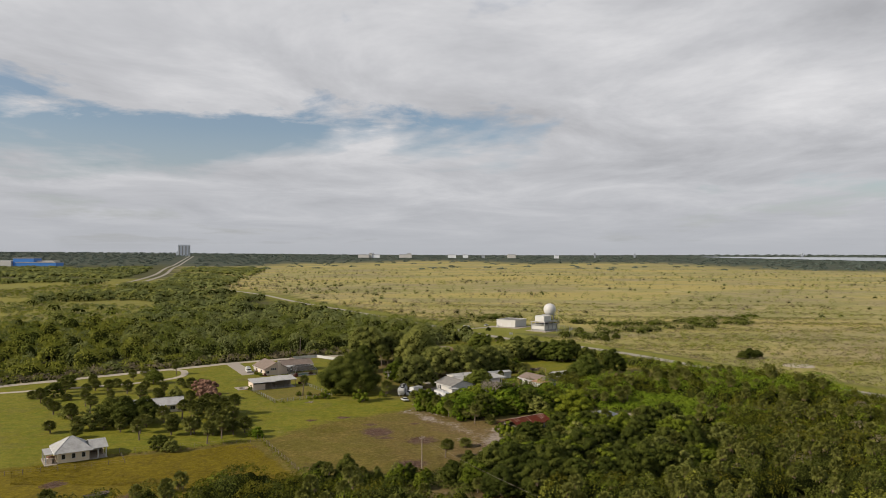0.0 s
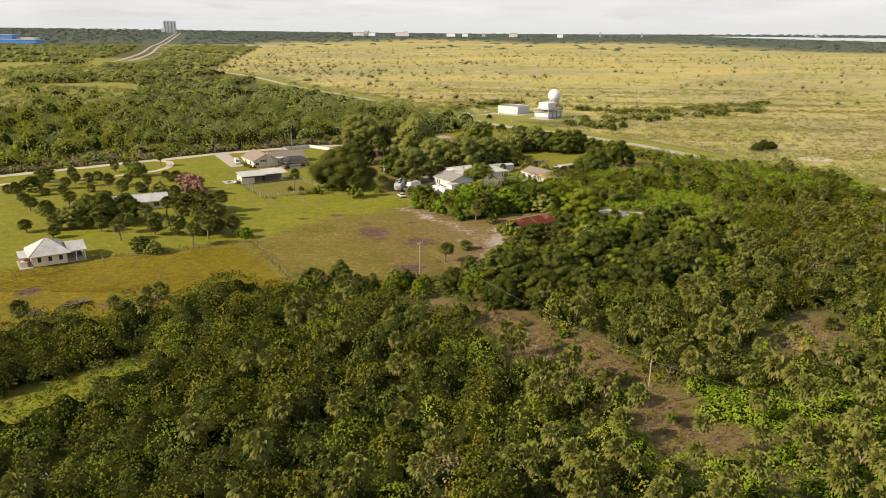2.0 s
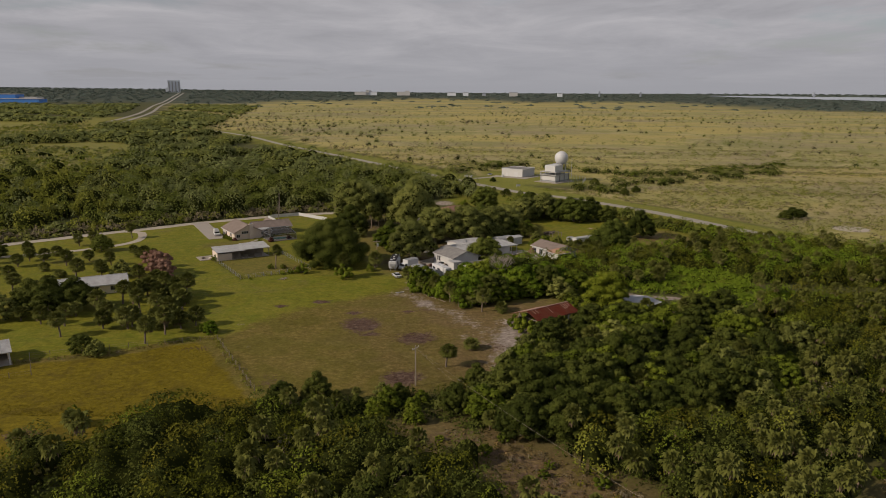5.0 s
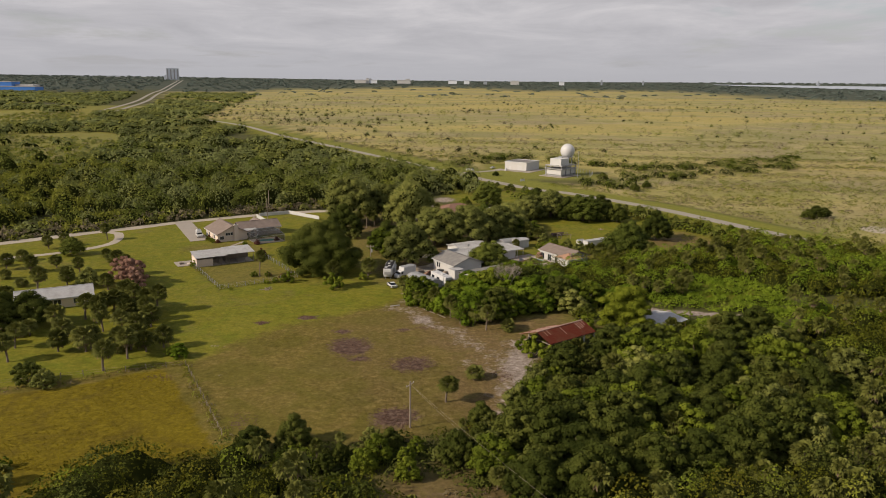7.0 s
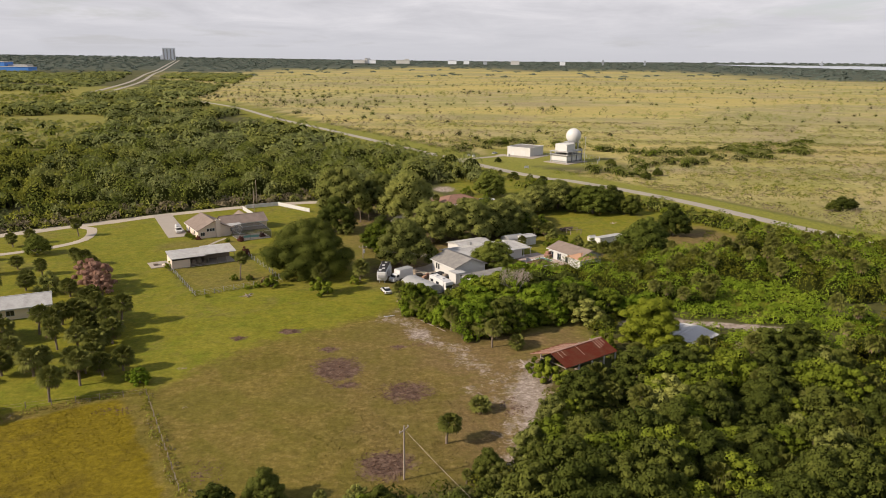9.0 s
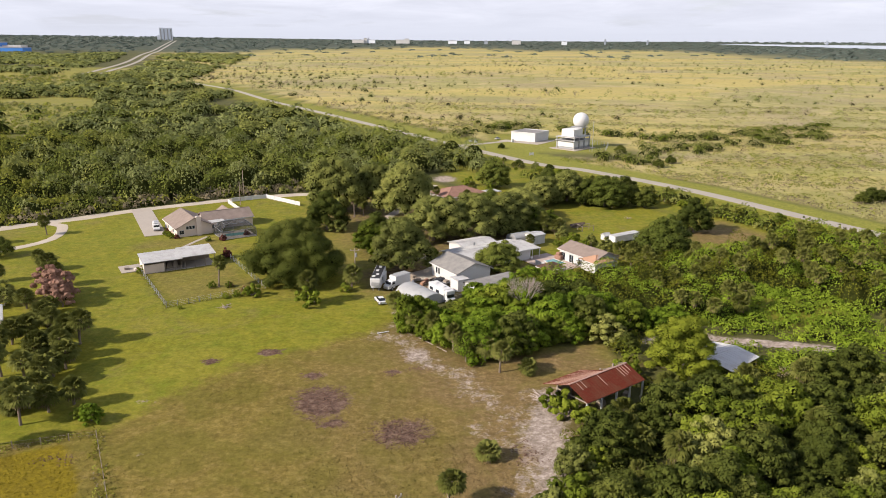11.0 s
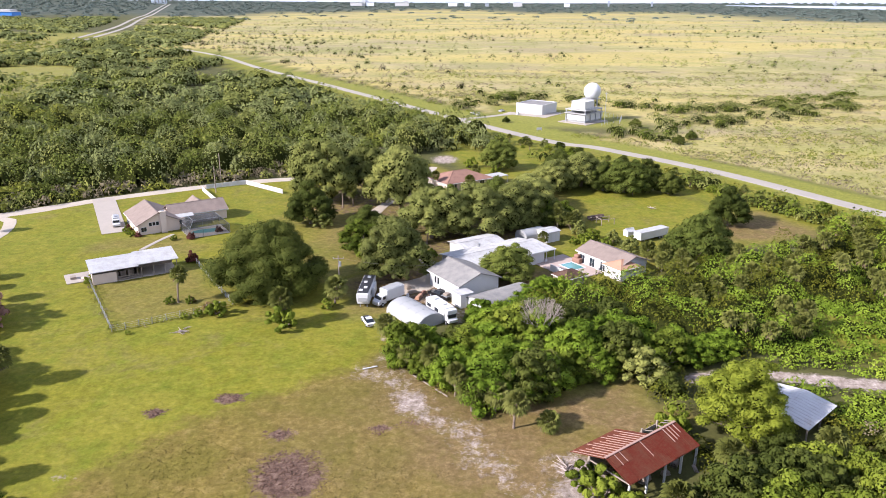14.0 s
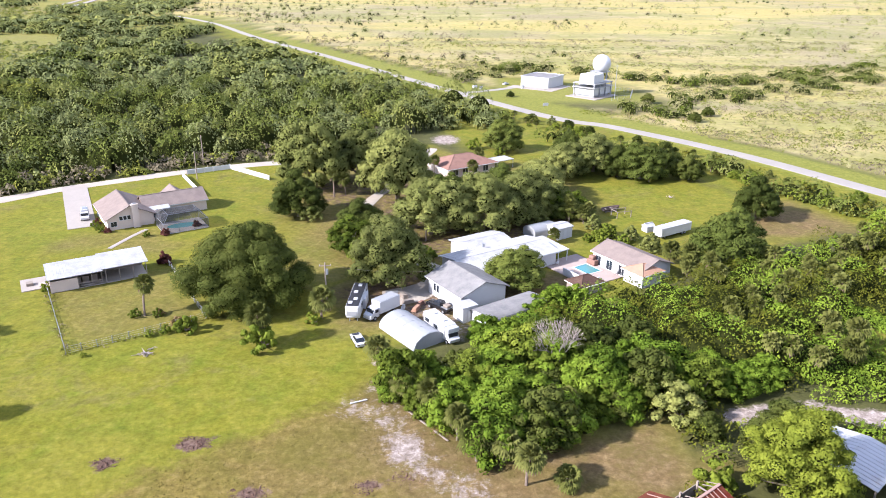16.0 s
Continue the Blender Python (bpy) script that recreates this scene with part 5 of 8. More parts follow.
def marsh_plants():
    rng = np.random.RandomState(12)
    def keep(x, y):
        d = east_side(x, y)
        u = rng.rand(*x.shape)
        return (d > 20) & (np.abs(x) < y * 0.66) & (u < 0.07 + 1.9 * np.clip(lumps(x * 0.45, y * 1.4, 90, 41) + 0.35 * lumps(x, y, 17, 42) - 0.62, 0, 0.5) + 0.30 * (d < 34) + 0.30 * (d < 190) * (y < 520) * lumps(x, y, 26, 46)) & ~((x > 10) & (x < 105) & (y > 480) & (y < 590))
    a = np.concatenate([scatter(rng, -120, 400, 285, 800, 3.0, keep), scatter(rng, -60, 330, 285, 640, 1.9, lambda x, y: keep(x, y) & (rng.rand(*x.shape) < 0.75))])
    n = len(a)
    f = rng.rand(n) ** 2.2
    canopy("marsh_scrub", a[:, 0], a[:, 1], 0.3 + 1.3 * f, 0.45 + 1.9 * f, rng.randint(0, 4, n), [M_reed, M_olive, M_brush, M_gold], 2.6, 0.40, 15, "low scrub and reeds dotted over the marsh", "scrub", under=0, rough=0.6)
    belts = ([(-2, 560), (14, 590), (40, 606), (70, 600)], [(96, 540), (110, 520)], [(20, 574), (46, 617), (97, 579), (128, 557), (188, 585), (260, 640)], [(77, 484), (92, 470), (104, 508), (146, 524), (175, 548), (235, 590)], [(60, 610), (98, 590)])
    e = scatter(rng, 0, 320, 455, 660, 3.4, lambda x, y: np.any([near_line(x, y, l) < -2 + 20 * lumps(x, y, 30, 61) for l in belts], axis=0) & (lumps(x, y, 19, 62) > 0.30) & (east_side(x, y) > 24) & ~((x > 25) & (x < 100) & (y > 495) & (y < 570)))
    n = len(e)
    f = rng.rand(n) ** 1.5
    canopy("marsh_hammock", e[:, 0], e[:, 1], 1.0 + 3.8 * f, 1.2 + 2.4 * f, rng.randint(0, 4, n), [M_olive, M_reed, M_broad, M_olive], 3.4, 0.42, 16, "dense belt of scrub and palmetto in the marsh", "scrub", rough=0.8)
    b = np.stack([rng.uniform(-520, 1500, 26000), 700 + 1800 * rng.rand(26000) ** 1.3], -1)
    x, y = b[:, 0], b[:, 1]
    d = east_side(x, y)
    k = 0.02 + 0.9 * np.clip(lumps(x * 0.5, y * 1.2, 300, 44) + 0.5 * lumps(x, y, 60, 48) - 0.72, 0, 1) + 0.35 * np.clip(1 - d / 220, 0, 1) * (lumps(x, y, 70, 49) > 0.45)
    b = b[(d > 24) & (np.abs(x) < y * 0.70) & (rng.rand(len(x)) < k)]
    n = len(b)
    f = rng.rand(n) ** 1.5
    d2 = east_side(b[:, 0], b[:, 1])
    canopy("marsh_scrub", b[:, 0], b[:, 1], 1.4 + 5.0 * f, 1.1 + 2.8 * f, np.where(d2 < 260, rng.randint(1, 5, n), rng.randint(0, 4, n)), [M_olive, M_wood_leaf, M_brush, M_olive, M_brush], 1.5, 0.62, 17, "scattered scrub and pines far out on the marsh", "scrub", under=0, rough=0.8)
    # dark bushes and small trees in loose drifts across the open marsh
    r2 = np.random.RandomState(77)
    g = np.stack([r2.uniform(-620, 1250, 26000), 560 + 1500 * r2.rand(26000) ** 1.25], -1)
    x, y = g[:, 0], g[:, 1]
    d = east_side(x, y)
    k = 0.026 + 0.55 * np.exp(-((x + 260 + 0.25 * (y - 1100)) / 150) ** 2 - ((y - 1180) / 330) ** 2) + 1.1 * np.clip(lumps(x * 0.6, y, 190, 71) + 0.5 * lumps(x, y, 45, 72) - 0.86, 0, 0.5) + 0.30 * np.clip(1 - d / 160, 0, 1) * (lumps(x, y, 50, 73) > 0.45)
    g = g[(d > 30) & (np.abs(x) < y * 0.68) & (r2.rand(len(x)) < k) & ~((x > 0) & (x < 120) & (y < 610))]
    n = len(g)
    f = r2.rand(n) ** 2.6
    canopy("marsh_bushes", g[:, 0], g[:, 1], 0.9 + 3.6 * f, 1.0 + 2.4 * f, r2.randint(0, 4, n), [M_olive, M_wood_leaf, M_reed, M_brush], 2.0, 0.58, 78, "dark bushes and small trees dotted across the marsh", "scrub", rough=0.8, coarse=0.4)
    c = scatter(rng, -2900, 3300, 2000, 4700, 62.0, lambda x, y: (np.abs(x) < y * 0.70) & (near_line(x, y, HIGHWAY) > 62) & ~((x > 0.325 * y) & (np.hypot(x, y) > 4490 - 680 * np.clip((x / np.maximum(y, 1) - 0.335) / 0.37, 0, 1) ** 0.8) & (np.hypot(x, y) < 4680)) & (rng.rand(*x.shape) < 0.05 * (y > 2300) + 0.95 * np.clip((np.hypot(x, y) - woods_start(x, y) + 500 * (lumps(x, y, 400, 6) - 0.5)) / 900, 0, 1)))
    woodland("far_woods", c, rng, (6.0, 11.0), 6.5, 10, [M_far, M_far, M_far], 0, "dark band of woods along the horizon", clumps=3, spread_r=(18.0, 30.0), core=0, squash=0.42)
    d = scatter(rng, -1500, -300, 900, 2400, 17.0, lambda x, y: (near_line(x, y, HIGHWAY) > 48) & (x < -0.20 * y - 130) & ~inside(x, y, MEADOWS[1]) & (np.abs(x) < y * 0.68) & (lumps(x, y, 260, 47) + 0.3 * lumps(x, y, 60, 52) > 0.58))
    n = len(d)
    f = rng.rand(n)
    canopy("woods", d[:, 0], d[:, 1], 4.0 + 5.0 * f, 7.0 + 6.0 * f, rng.randint(0, 3, n), [M_wood_leaf, M_olive, M_wood_leaf], 0.16, 2.4, 33, "far woods beside the highway")


marsh_plants()


# ---- building materials ----
def sheet_metal(name, color, rough, metal, rust=(0.2, 0.07, 0.03), amount=0.2, pitch=0.0):
    """Roofing sheets: rust and dirt in streaks."""
    m, n = material(name)
    at = n.add("ShaderNodeTexCoord").outputs["Object"]
    big = n.noise(at, 0.45, 6.0, 0.7)
    fine = n.noise(n.add("ShaderNodeMapping", {0: at, 3: (1.0, 4.0, 1.0)}).outputs[0], 2.2, 5.0, 0.65)
    f = n.math("ADD", n.math("MULTIPLY", big, 0.6), n.math("MULTIPLY", fine, 0.4))
    col = n.mix(n.ramp(f, (0.56 - amount * 0.35, 0.0), (0.78 - amount * 0.35, 1.0)), (*color, 1), (*rust, 1))
    shade = n.ramp(fine, (0.2, 0.78), (0.8, 1.0))
    col = n.mix(1.0, col, shade, "MULTIPLY")
    finish(n, col, rough, fine, 0.01, metal, spec=0.4 if rough < 0.75 else 0.12)
    return m


M_white_roof = sheet_metal("white_metal_roof", (0.45, 0.45, 0.445), 0.6, 0.0, (0.28, 0.272, 0.258), 0.42)
M_grey_roof = sheet_metal("weathered_grey_shingles", (0.25, 0.238, 0.222), 0.9, 0.0, (0.15, 0.148, 0.145), 0.4)
M_tan_roof = sheet_metal("tan_shingles", (0.25, 0.198, 0.168), 0.9, 0.0, (0.17, 0.138, 0.120), 0.40)
M_brown_roof = sheet_metal("brown_shingles", (0.27, 0.155, 0.115), 0.9, 0.0, (0.19, 0.11, 0.085), 0.3)
M_thatch = sheet_metal("dark_brown_thatch", (0.085, 0.050, 0.038), 0.95, 0.0, (0.13, 0.085, 0.06), 0.3)
M_tile_roof = sheet_metal("terracotta_tiles", (0.40, 0.235, 0.150), 0.85, 0.0, (0.30, 0.19, 0.135), 0.3)
M_red_roof = sheet_metal("rust_red_tin", (0.112, 0.017, 0.008), 0.8, 0.0, (0.112, 0.044, 0.024), 0.42)
M_rust_wing = sheet_metal("orange_rusted_tin", (0.155, 0.050, 0.023), 0.85, 0.0, (0.09, 0.028, 0.017), 0.5)
M_tin = sheet_metal("galvanised_tin", (0.50, 0.50, 0.50), 0.6, 0.1, (0.35, 0.29, 0.24), 0.15)
M_rib = plain("pale_worn_ribs", (0.30, 0.19, 0.15), 0.7)
M_white_wall = plain("white_stucco", (0.48, 0.475, 0.46), 0.8, grain=3, vary=0.10)
M_cream_wall = plain("cream_stucco", (0.66, 0.57, 0.42), 0.85, grain=3, vary=0.12)
M_pink_wall = plain("beige_stucco", (0.60, 0.50, 0.42), 0.85, grain=3, vary=0.12)
M_white_paint = plain("white_paint", (0.50, 0.50, 0.495), 0.4, grain=2, vary=0.07)
M_black = plain("dark_gap", (0.018, 0.018, 0.020), 0.6)
M_glass = plain("dark_window_glass", (0.02, 0.024, 0.03), 0.08, spec=0.6, vary=0.05)
M_black_paint = plain("black_car_paint", (0.012, 0.012, 0.014), 0.2, spec=0.6, vary=0.05)
M_rubber = plain("tyre_rubber", (0.02, 0.02, 0.02), 0.85)
M_steel = plain("grey_steel", (0.35, 0.36, 0.37), 0.45, metal=0.6)
M_wood = plain("grey_weathered_wood", (0.24, 0.20, 0.16), 0.9, grain=5, vary=0.3)
M_pole = plain("pale_pole_wood", (0.25, 0.205, 0.165), 0.9, grain=4, vary=0.25)
M_pool = plain("pool_water", (0.07, 0.22, 0.22), 0.05, spec=0.6, vary=0.08)
M_paver = plain("tan_pavers", (0.34, 0.27, 0.23), 0.9, grain=3, vary=0.25)
M_fabric = plain("white_tarpaulin", (0.27, 0.275, 0.275), 0.6, grain=2, vary=0.12)
M_blue = plain("blue_cladding", (0.05, 0.20, 0.56), 0.5, grain=0.05, vary=0.1)
# concrete lightened and blued: distance haze put into the colour
M_hazy = plain("haze_pale_concrete", (0.66, 0.69, 0.73), 0.9, grain=0.05, vary=0.1)
M_tower = plain("grey_tower_steel", (0.30, 0.33, 0.37), 0.8, grain=0.05, vary=0.1)


def mesh_screen():
    m, n = material("insect_screen")
    finish(n, (0.03, 0.032, 0.035), 0.7, alpha=0.42)
    return m


M_screen = mesh_screen()
M_bronze = plain("dark_bronze_bar", (0.06, 0.058, 0.055), 0.5, metal=0.3)


def opening(house, side, L, W, pos, z0, w, h, kind="window", frame_mat=None):
    """A window (frame > pane, sill) or a door set into a wall of a block L by W, centred on it."""
    d = 0.07
    def bx(a0, a1, b0, b1, out0, out1):
        if side == "s":
            return (a0, a1, -W / 2 - out1, -W / 2 - out0, b0, b1)
        if side == "n":
            return (a0, a1, W / 2 + out0, W / 2 + out1, b0, b1)
        if side == "w":
            return (-L / 2 - out1, -L / 2 - out0, a0, a1, b0, b1)
        return (L / 2 + out0, L / 2 + out1, a0, a1, b0, b1)
    a0, a1, b0, b1 = pos - w / 2, pos + w / 2, z0, z0 + h
    t = 0.09
    fm = frame_mat or M_white_paint
    if kind == "gap":
        # a black box in the opening, inner shade put into its colour
        return part("doorway", boxes(bx(a0, a1, b0, b1, -0.3, 0.02)), M_black, house, "open doorway filled black for its shade")
    fr = part(kind, boxes(bx(a0 - t, a0, b0 - t, b1 + t, 0, d), bx(a1, a1 + t, b0 - t, b1 + t, 0, d), bx(a0, a1, b1, b1 + t, 0, d), bx(a0, a1, b0 - t, b0, 0, d + 0.03)), fm, house)
    if kind == "window":
        part("pane", boxes(bx(a0, a1, b0, b1, -0.05, 0.02)), M_glass, fr)
        if w > 0.9:
            part("mullion", boxes(bx(pos - 0.03, pos + 0.03, b0, b1, 0.022, 0.05)), fm, fr)
    else:
        part("door_panel", boxes(bx(a0, a1, b0, b1, -0.05, 0.03), bx(a0 + 0.15, a1 - 0.15, b0 + 0.2, b0 + h * 0.45, 0.032, 0.045), bx(a0 + 0.15, a1 - 0.15, b0 + h * 0.55, b1 - 0.15, 0.032, 0.045)), M_white_paint, fr)
    return fr


def ribs(roof, mat, p0, p1, q0, q1, pitch, h=0.05, w=0.07, off=(0, 0, 0)):
    """Raised seams of a metal slope between the eave p0-p1 and the ridge q0-q1, each a piece of its own."""
    p0, p1, q0, q1 = map(Vector, (p0, p1, q0, q1))
    n = max(2, int((p1 - p0).length / pitch))
    for i in range(n + 1):
        t = i / n
        a, b = p0.lerp(p1, t), q0.lerp(q1, t)
        s = (p1 - p0).normalized() * w / 2
        up = Vector((0, 0, h)) + Vector(off)
        bm = bmesh.new()
        slab(bm, [a - s + up, a + s + up, b + s + up, b - s + up], h + 0.01)
        part("seam", bm, mat, roof)


def gable(house, L, W, eave, ridge, axis, wall_mat, roof_mat, over=0.5, cx=0.0, cy=0.0, seam=0.0, thick=0.18, wall_label="", roof_label="", z0=0.0, trim=True):
    """Walls with gable ends and a two-sided roof on them; axis: the way the ridge runs."""
    bm = bmesh.new()
    hw = (W if axis == "x" else L) / 2
    hl = (L if axis == "x" else W) / 2
    low = eave - 0.02
    prism(bm, [(-hw, z0), (hw, z0), (hw, low), (0, ridge - thick), (-hw, low)], -hl, hl, axis)
    bmesh.ops.translate(bm, verts=bm.verts, vec=(cx, cy, 0))
    part("wall", bm, wall_mat, house, wall_label)
    k = (ridge - eave) / hw
    for s in (-1, 1):
        bm = bmesh.new()
        e = (hw + over) * s
        ez = eave - over * k + thick * 0.6
        rz = ridge + thick * 0.6
        a, b = -hl - over, hl + over
        if axis == "x":
            pts = [(a, e, ez), (b, e, ez), (b, 0, rz), (a, 0, rz)]
        else:
            pts = [(e, a, ez), (e, b, ez), (0, b, rz), (0, a, rz)]
        slab(bm, pts, thick)
        bmesh.ops.translate(bm, verts=bm.verts, vec=(cx, cy, 0))
        slope = part("roof_slope", bm, roof_mat, house, roof_label)
        if seam:
            ribs(slope, roof_mat, *pts[:2], pts[3], pts[2], seam, off=(cx, cy, 0))
    bm = bmesh.new()
    if axis == "x":
        box(bm, cx - hl - over, cx + hl + over, cy - 0.16, cy + 0.16, ridge + thick * 0.4, ridge + thick * 0.6 + 0.05)
    else:
        box(bm, cx - 0.16, cx + 0.16, cy - hl - over, cy + hl + over, ridge + thick * 0.4, ridge + thick * 0.6 + 0.05)
    part("ridge_cap", bm, roof_mat, house)
    if trim:
        for s in (-1, 1):
            e, ez = (hw + over) * s, eave - over * k
            bm = boxes((cx - hl - over, cx + hl + over, cy + e - 0.03, cy + e + 0.03, ez - 0.16, ez + 0.08)) if axis == "x" else boxes((cx + e - 0.03, cx + e + 0.03, cy - hl - over, cy + hl + over, ez - 0.16, ez + 0.08))
            part("fascia", bm, M_white_paint, house)


def hip(house, L, W, eave, ridge, wall_mat, roof_mat, over=0.6, cx=0.0, cy=0.0, thick=0.16, top=None, seam=0.0):
    """Walls under a roof with four slopes; top: half the length of its ridge."""
    part("wall", boxes((cx - L / 2, cx + L / 2, cy - W / 2, cy + W / 2, 0, eave)), wall_mat, house)
    a, b = L / 2 + over, W / 2 + over
    t = max(0.02, L / 2 - W / 2) if top is None else top
    z = eave - 0.05
    c = [Vector((cx + sx * a, cy + sy * b, z)) for sx, sy in ((-1, -1), (1, -1), (1, 1), (-1, 1))]
    r0, r1 = Vector((cx - t, cy, ridge)), Vector((cx + t, cy, ridge))
    for pts, seams in (([c[0], c[1], r1, r0], 1), ([c[1], c[2], r1], 0), ([c[2], c[3], r0, r1], 1), ([c[3], c[0], r0], 0)):
        bm = bmesh.new()
        slab(bm, pts, thick)
        part("roof_slope", bm, roof_mat, house)
    for a_, b_ in ((c[0], r0), (c[3], r0), (c[1], r1), (c[2], r1), (r0, r1)):
        bm = bmesh.new()
        tube(bm, a_, b_, 0.09, n=5)
        part("ridge_cap", bm, roof_mat, house)
    for i in range(4):
        p, q = c[i], c[(i + 1) % 4]
        bm = bmesh.new()
        tube(bm, p - Vector((0, 0, 0.12)), q - Vector((0, 0, 0.12)), 0.10, n=4)
        part("gutter", bm, M_white_paint, house)


def mono(house, name, x0, x1, y0, y1, z_front, z_back, mat, thick=0.12, seam=0.6, label=""):
    bm = bmesh.new()
    slab(bm, [(x0, y0, z_front), (x1, y0, z_front), (x1, y1, z_back), (x0, y1, z_back)], thick)
    roof = part(name, bm, mat, house, label)
    if seam:
        ribs(roof, mat, (x0, y0, z_front), (x1, y0, z_front), (x0, y1, z_back), (x1, y1, z_back), seam)
    return roof


def open_shed():
    """The long white-roofed shed by the lawn: two roofs, posts, a half-closed bay."""
    h = thing("open_shed", -72.4, 293.6, 0.0, 32.0, "long open-fronted shed with a white metal roof", "shed")
    L, W = 17.8, 6.6
    mono(h, "roof", -L / 2 - 0.3, 0.6, -W / 2 - 0.5, W / 2 + 0.4, 2.95, 3.75, M_white_roof)
    mono(h, "roof", 0.4, L / 2 + 0.3, -W / 2 - 0.2, W / 2 + 0.6, 3.15, 3.95, M_white_roof)
    # wall in darker wood, which puts the open bay's shade into its colour
    part("back_wall", boxes((-L / 2, L / 2, W / 2 - 0.15, W / 2, 0, 3.45)), M_wood, h)
    part("side_wall", boxes((-L / 2, -L / 2 + 0.15, -W / 2, W / 2 - 0.16, 0, 2.75)), M_pink_wall, h)
    part("side_wall", boxes((0.4, 0.55, -W / 2 + 1.2, W / 2 - 0.16, 0, 2.7)), M_wood, h)
    part("half_wall", boxes((-L / 2 + 0.16, -4.0, -W / 2, -W / 2 + 0.15, 0, 2.3)), M_pink_wall, h)
    part("rail", boxes((-3.9, 0.4, -W / 2, -W / 2 + 0.1, 0.9, 1.05), (-3.9, 0.4, -W / 2, -W / 2 + 0.1, 0.4, 0.52)), M_wood, h)
    for i in range(6):
        x = -3.9 + i * (L / 2 + 3.8) / 5
        part("post", boxes((x - 0.07, x + 0.07, -W / 2 - 0.02, -W / 2 + 0.14, 0, 2.85)), M_wood, h)
    part("floor_slab", boxes((-L / 2, L / 2, -W / 2, W / 2, -0.1, 0.12)), M_concrete, h)
    for i in range(5):
        part("stall_gate", boxes((-7.5 + i * 1.5, -6.3 + i * 1.5, -1.2, -1.1, 0.15, 1.5)), M_wood, h)
    s = thing("concrete_pad", -83.6, 290.4, 0, 32, "stained concrete pad beside the shed", "pad")
    part("slab", boxes((-2.6, 2.6, -3.2, 3.2, -0.1, 0.16)), M_concrete, s)
    part("block", boxes((-1.6, -0.4, -1.0, 0.4, 0.16, 0.7)), M_wood, s)
    part("block", boxes((0.6, 1.5, -2.4, -1.2, 0.16, 0.5)), M_pink_wall, s)


open_shed()


def pool_house():
    h = thing("house", -82.5, 330.6, 0, TURN, "beige single-storey house with brown shingle gables and a chimney", "house")
    L, W = 10.6, 15.0
    gable(h, L, W, 2.9, 5.5, "y", M_pink_wall, M_tan_roof, 0.6)
    gable(h, 15.0, 8.2, 2.9, 4.9, "x", M_pink_wall, M_tan_roof, 0.5, cx=12.0, cy=1.2)
    gable(h, 5.0, 6.0, 2.9, 4.7, "y", M_pink_wall, M_tan_roof, 0.5, cx=13.5, cy=5.6, trim=False)
    ch = part("chimney", boxes((0.4, 1.9, -W / 2 - 0.75, -W / 2 + 0.1, 0, 5.6), (0.3, 2.0, -W / 2 - 0.85, -W / 2 + 0.2, 5.6, 5.85), bevel=0.03), M_pink_wall, h, "tall stuccoed chimney")
    part("flue_cap", boxes((0.75, 1.55, -W / 2 - 0.55, -W / 2 - 0.1, 5.85, 6.05)), M_steel, ch)
    for p in (-0.35, -1.25, -2.15):
        opening(h, "s", L, W, p, 2.2, 0.7, 0.9)
    opening(h, "s", L, W, -3.9, 0.9, 1.3, 1.1)
    opening(h, "w", L, W, 3.0, 0.9, 1.4, 1.2)
    opening(h, "w", L, W, -3.0, 0.9, 1.4, 1.2)
    opening(h, "w", L, W, 6.0, 0.1, 1.1, 2.1, "door")
    mono(h, "porch_roof", 4.4, 10.0, -5.2, -2.4, 2.75, 3.1, M_white_roof, seam=0)
    part("porch_wall", boxes((3.9, 7.2, -5.6, -5.4, 0, 2.7)), M_pink_wall, h)
    fr = part("window", boxes((4.8, 6.4, -5.68, -5.6, 0.9, 2.1)), M_white_paint, h)
    part("pane", boxes((4.9, 5.55, -5.72, -5.68, 1.0, 2.0), (5.65, 6.3, -5.72, -5.68, 1.0, 2.0)), M_glass, fr)
    # entry drawn as a black slab for the shade within
    part("doorway", boxes((7.3, 8.6, -5.5, -5.4, 0.1, 2.4)), M_black, h)
    # the screened pool cage
    c = thing("pool_cage", -66.5, 325.7, 0, TURN, "dark screened pool cage with white-edged frame", "pool cage")
    a, b, e, t = 5.2, 4.3, 2.5, 4.2
    part("pool_deck", boxes((-a, a, -b, b, -0.1, 0.14)), M_concrete, c)
    bm = bmesh.new()
    bmesh.ops.create_circle(bm, cap_ends=True, segments=28, radius=1.0)
    for v in bm.verts:
        ang = math.atan2(v.co.y, v.co.x)
        r = 1.0 + 0.18 * math.cos(2 * ang + 0.6)
        v.co = Vector((v.co.x * 3.3 * r + 0.3, v.co.y * 2.0 * r + 0.2, 0.15))
    part("pool", bm, M_pool, c, "turquoise kidney-shaped pool")
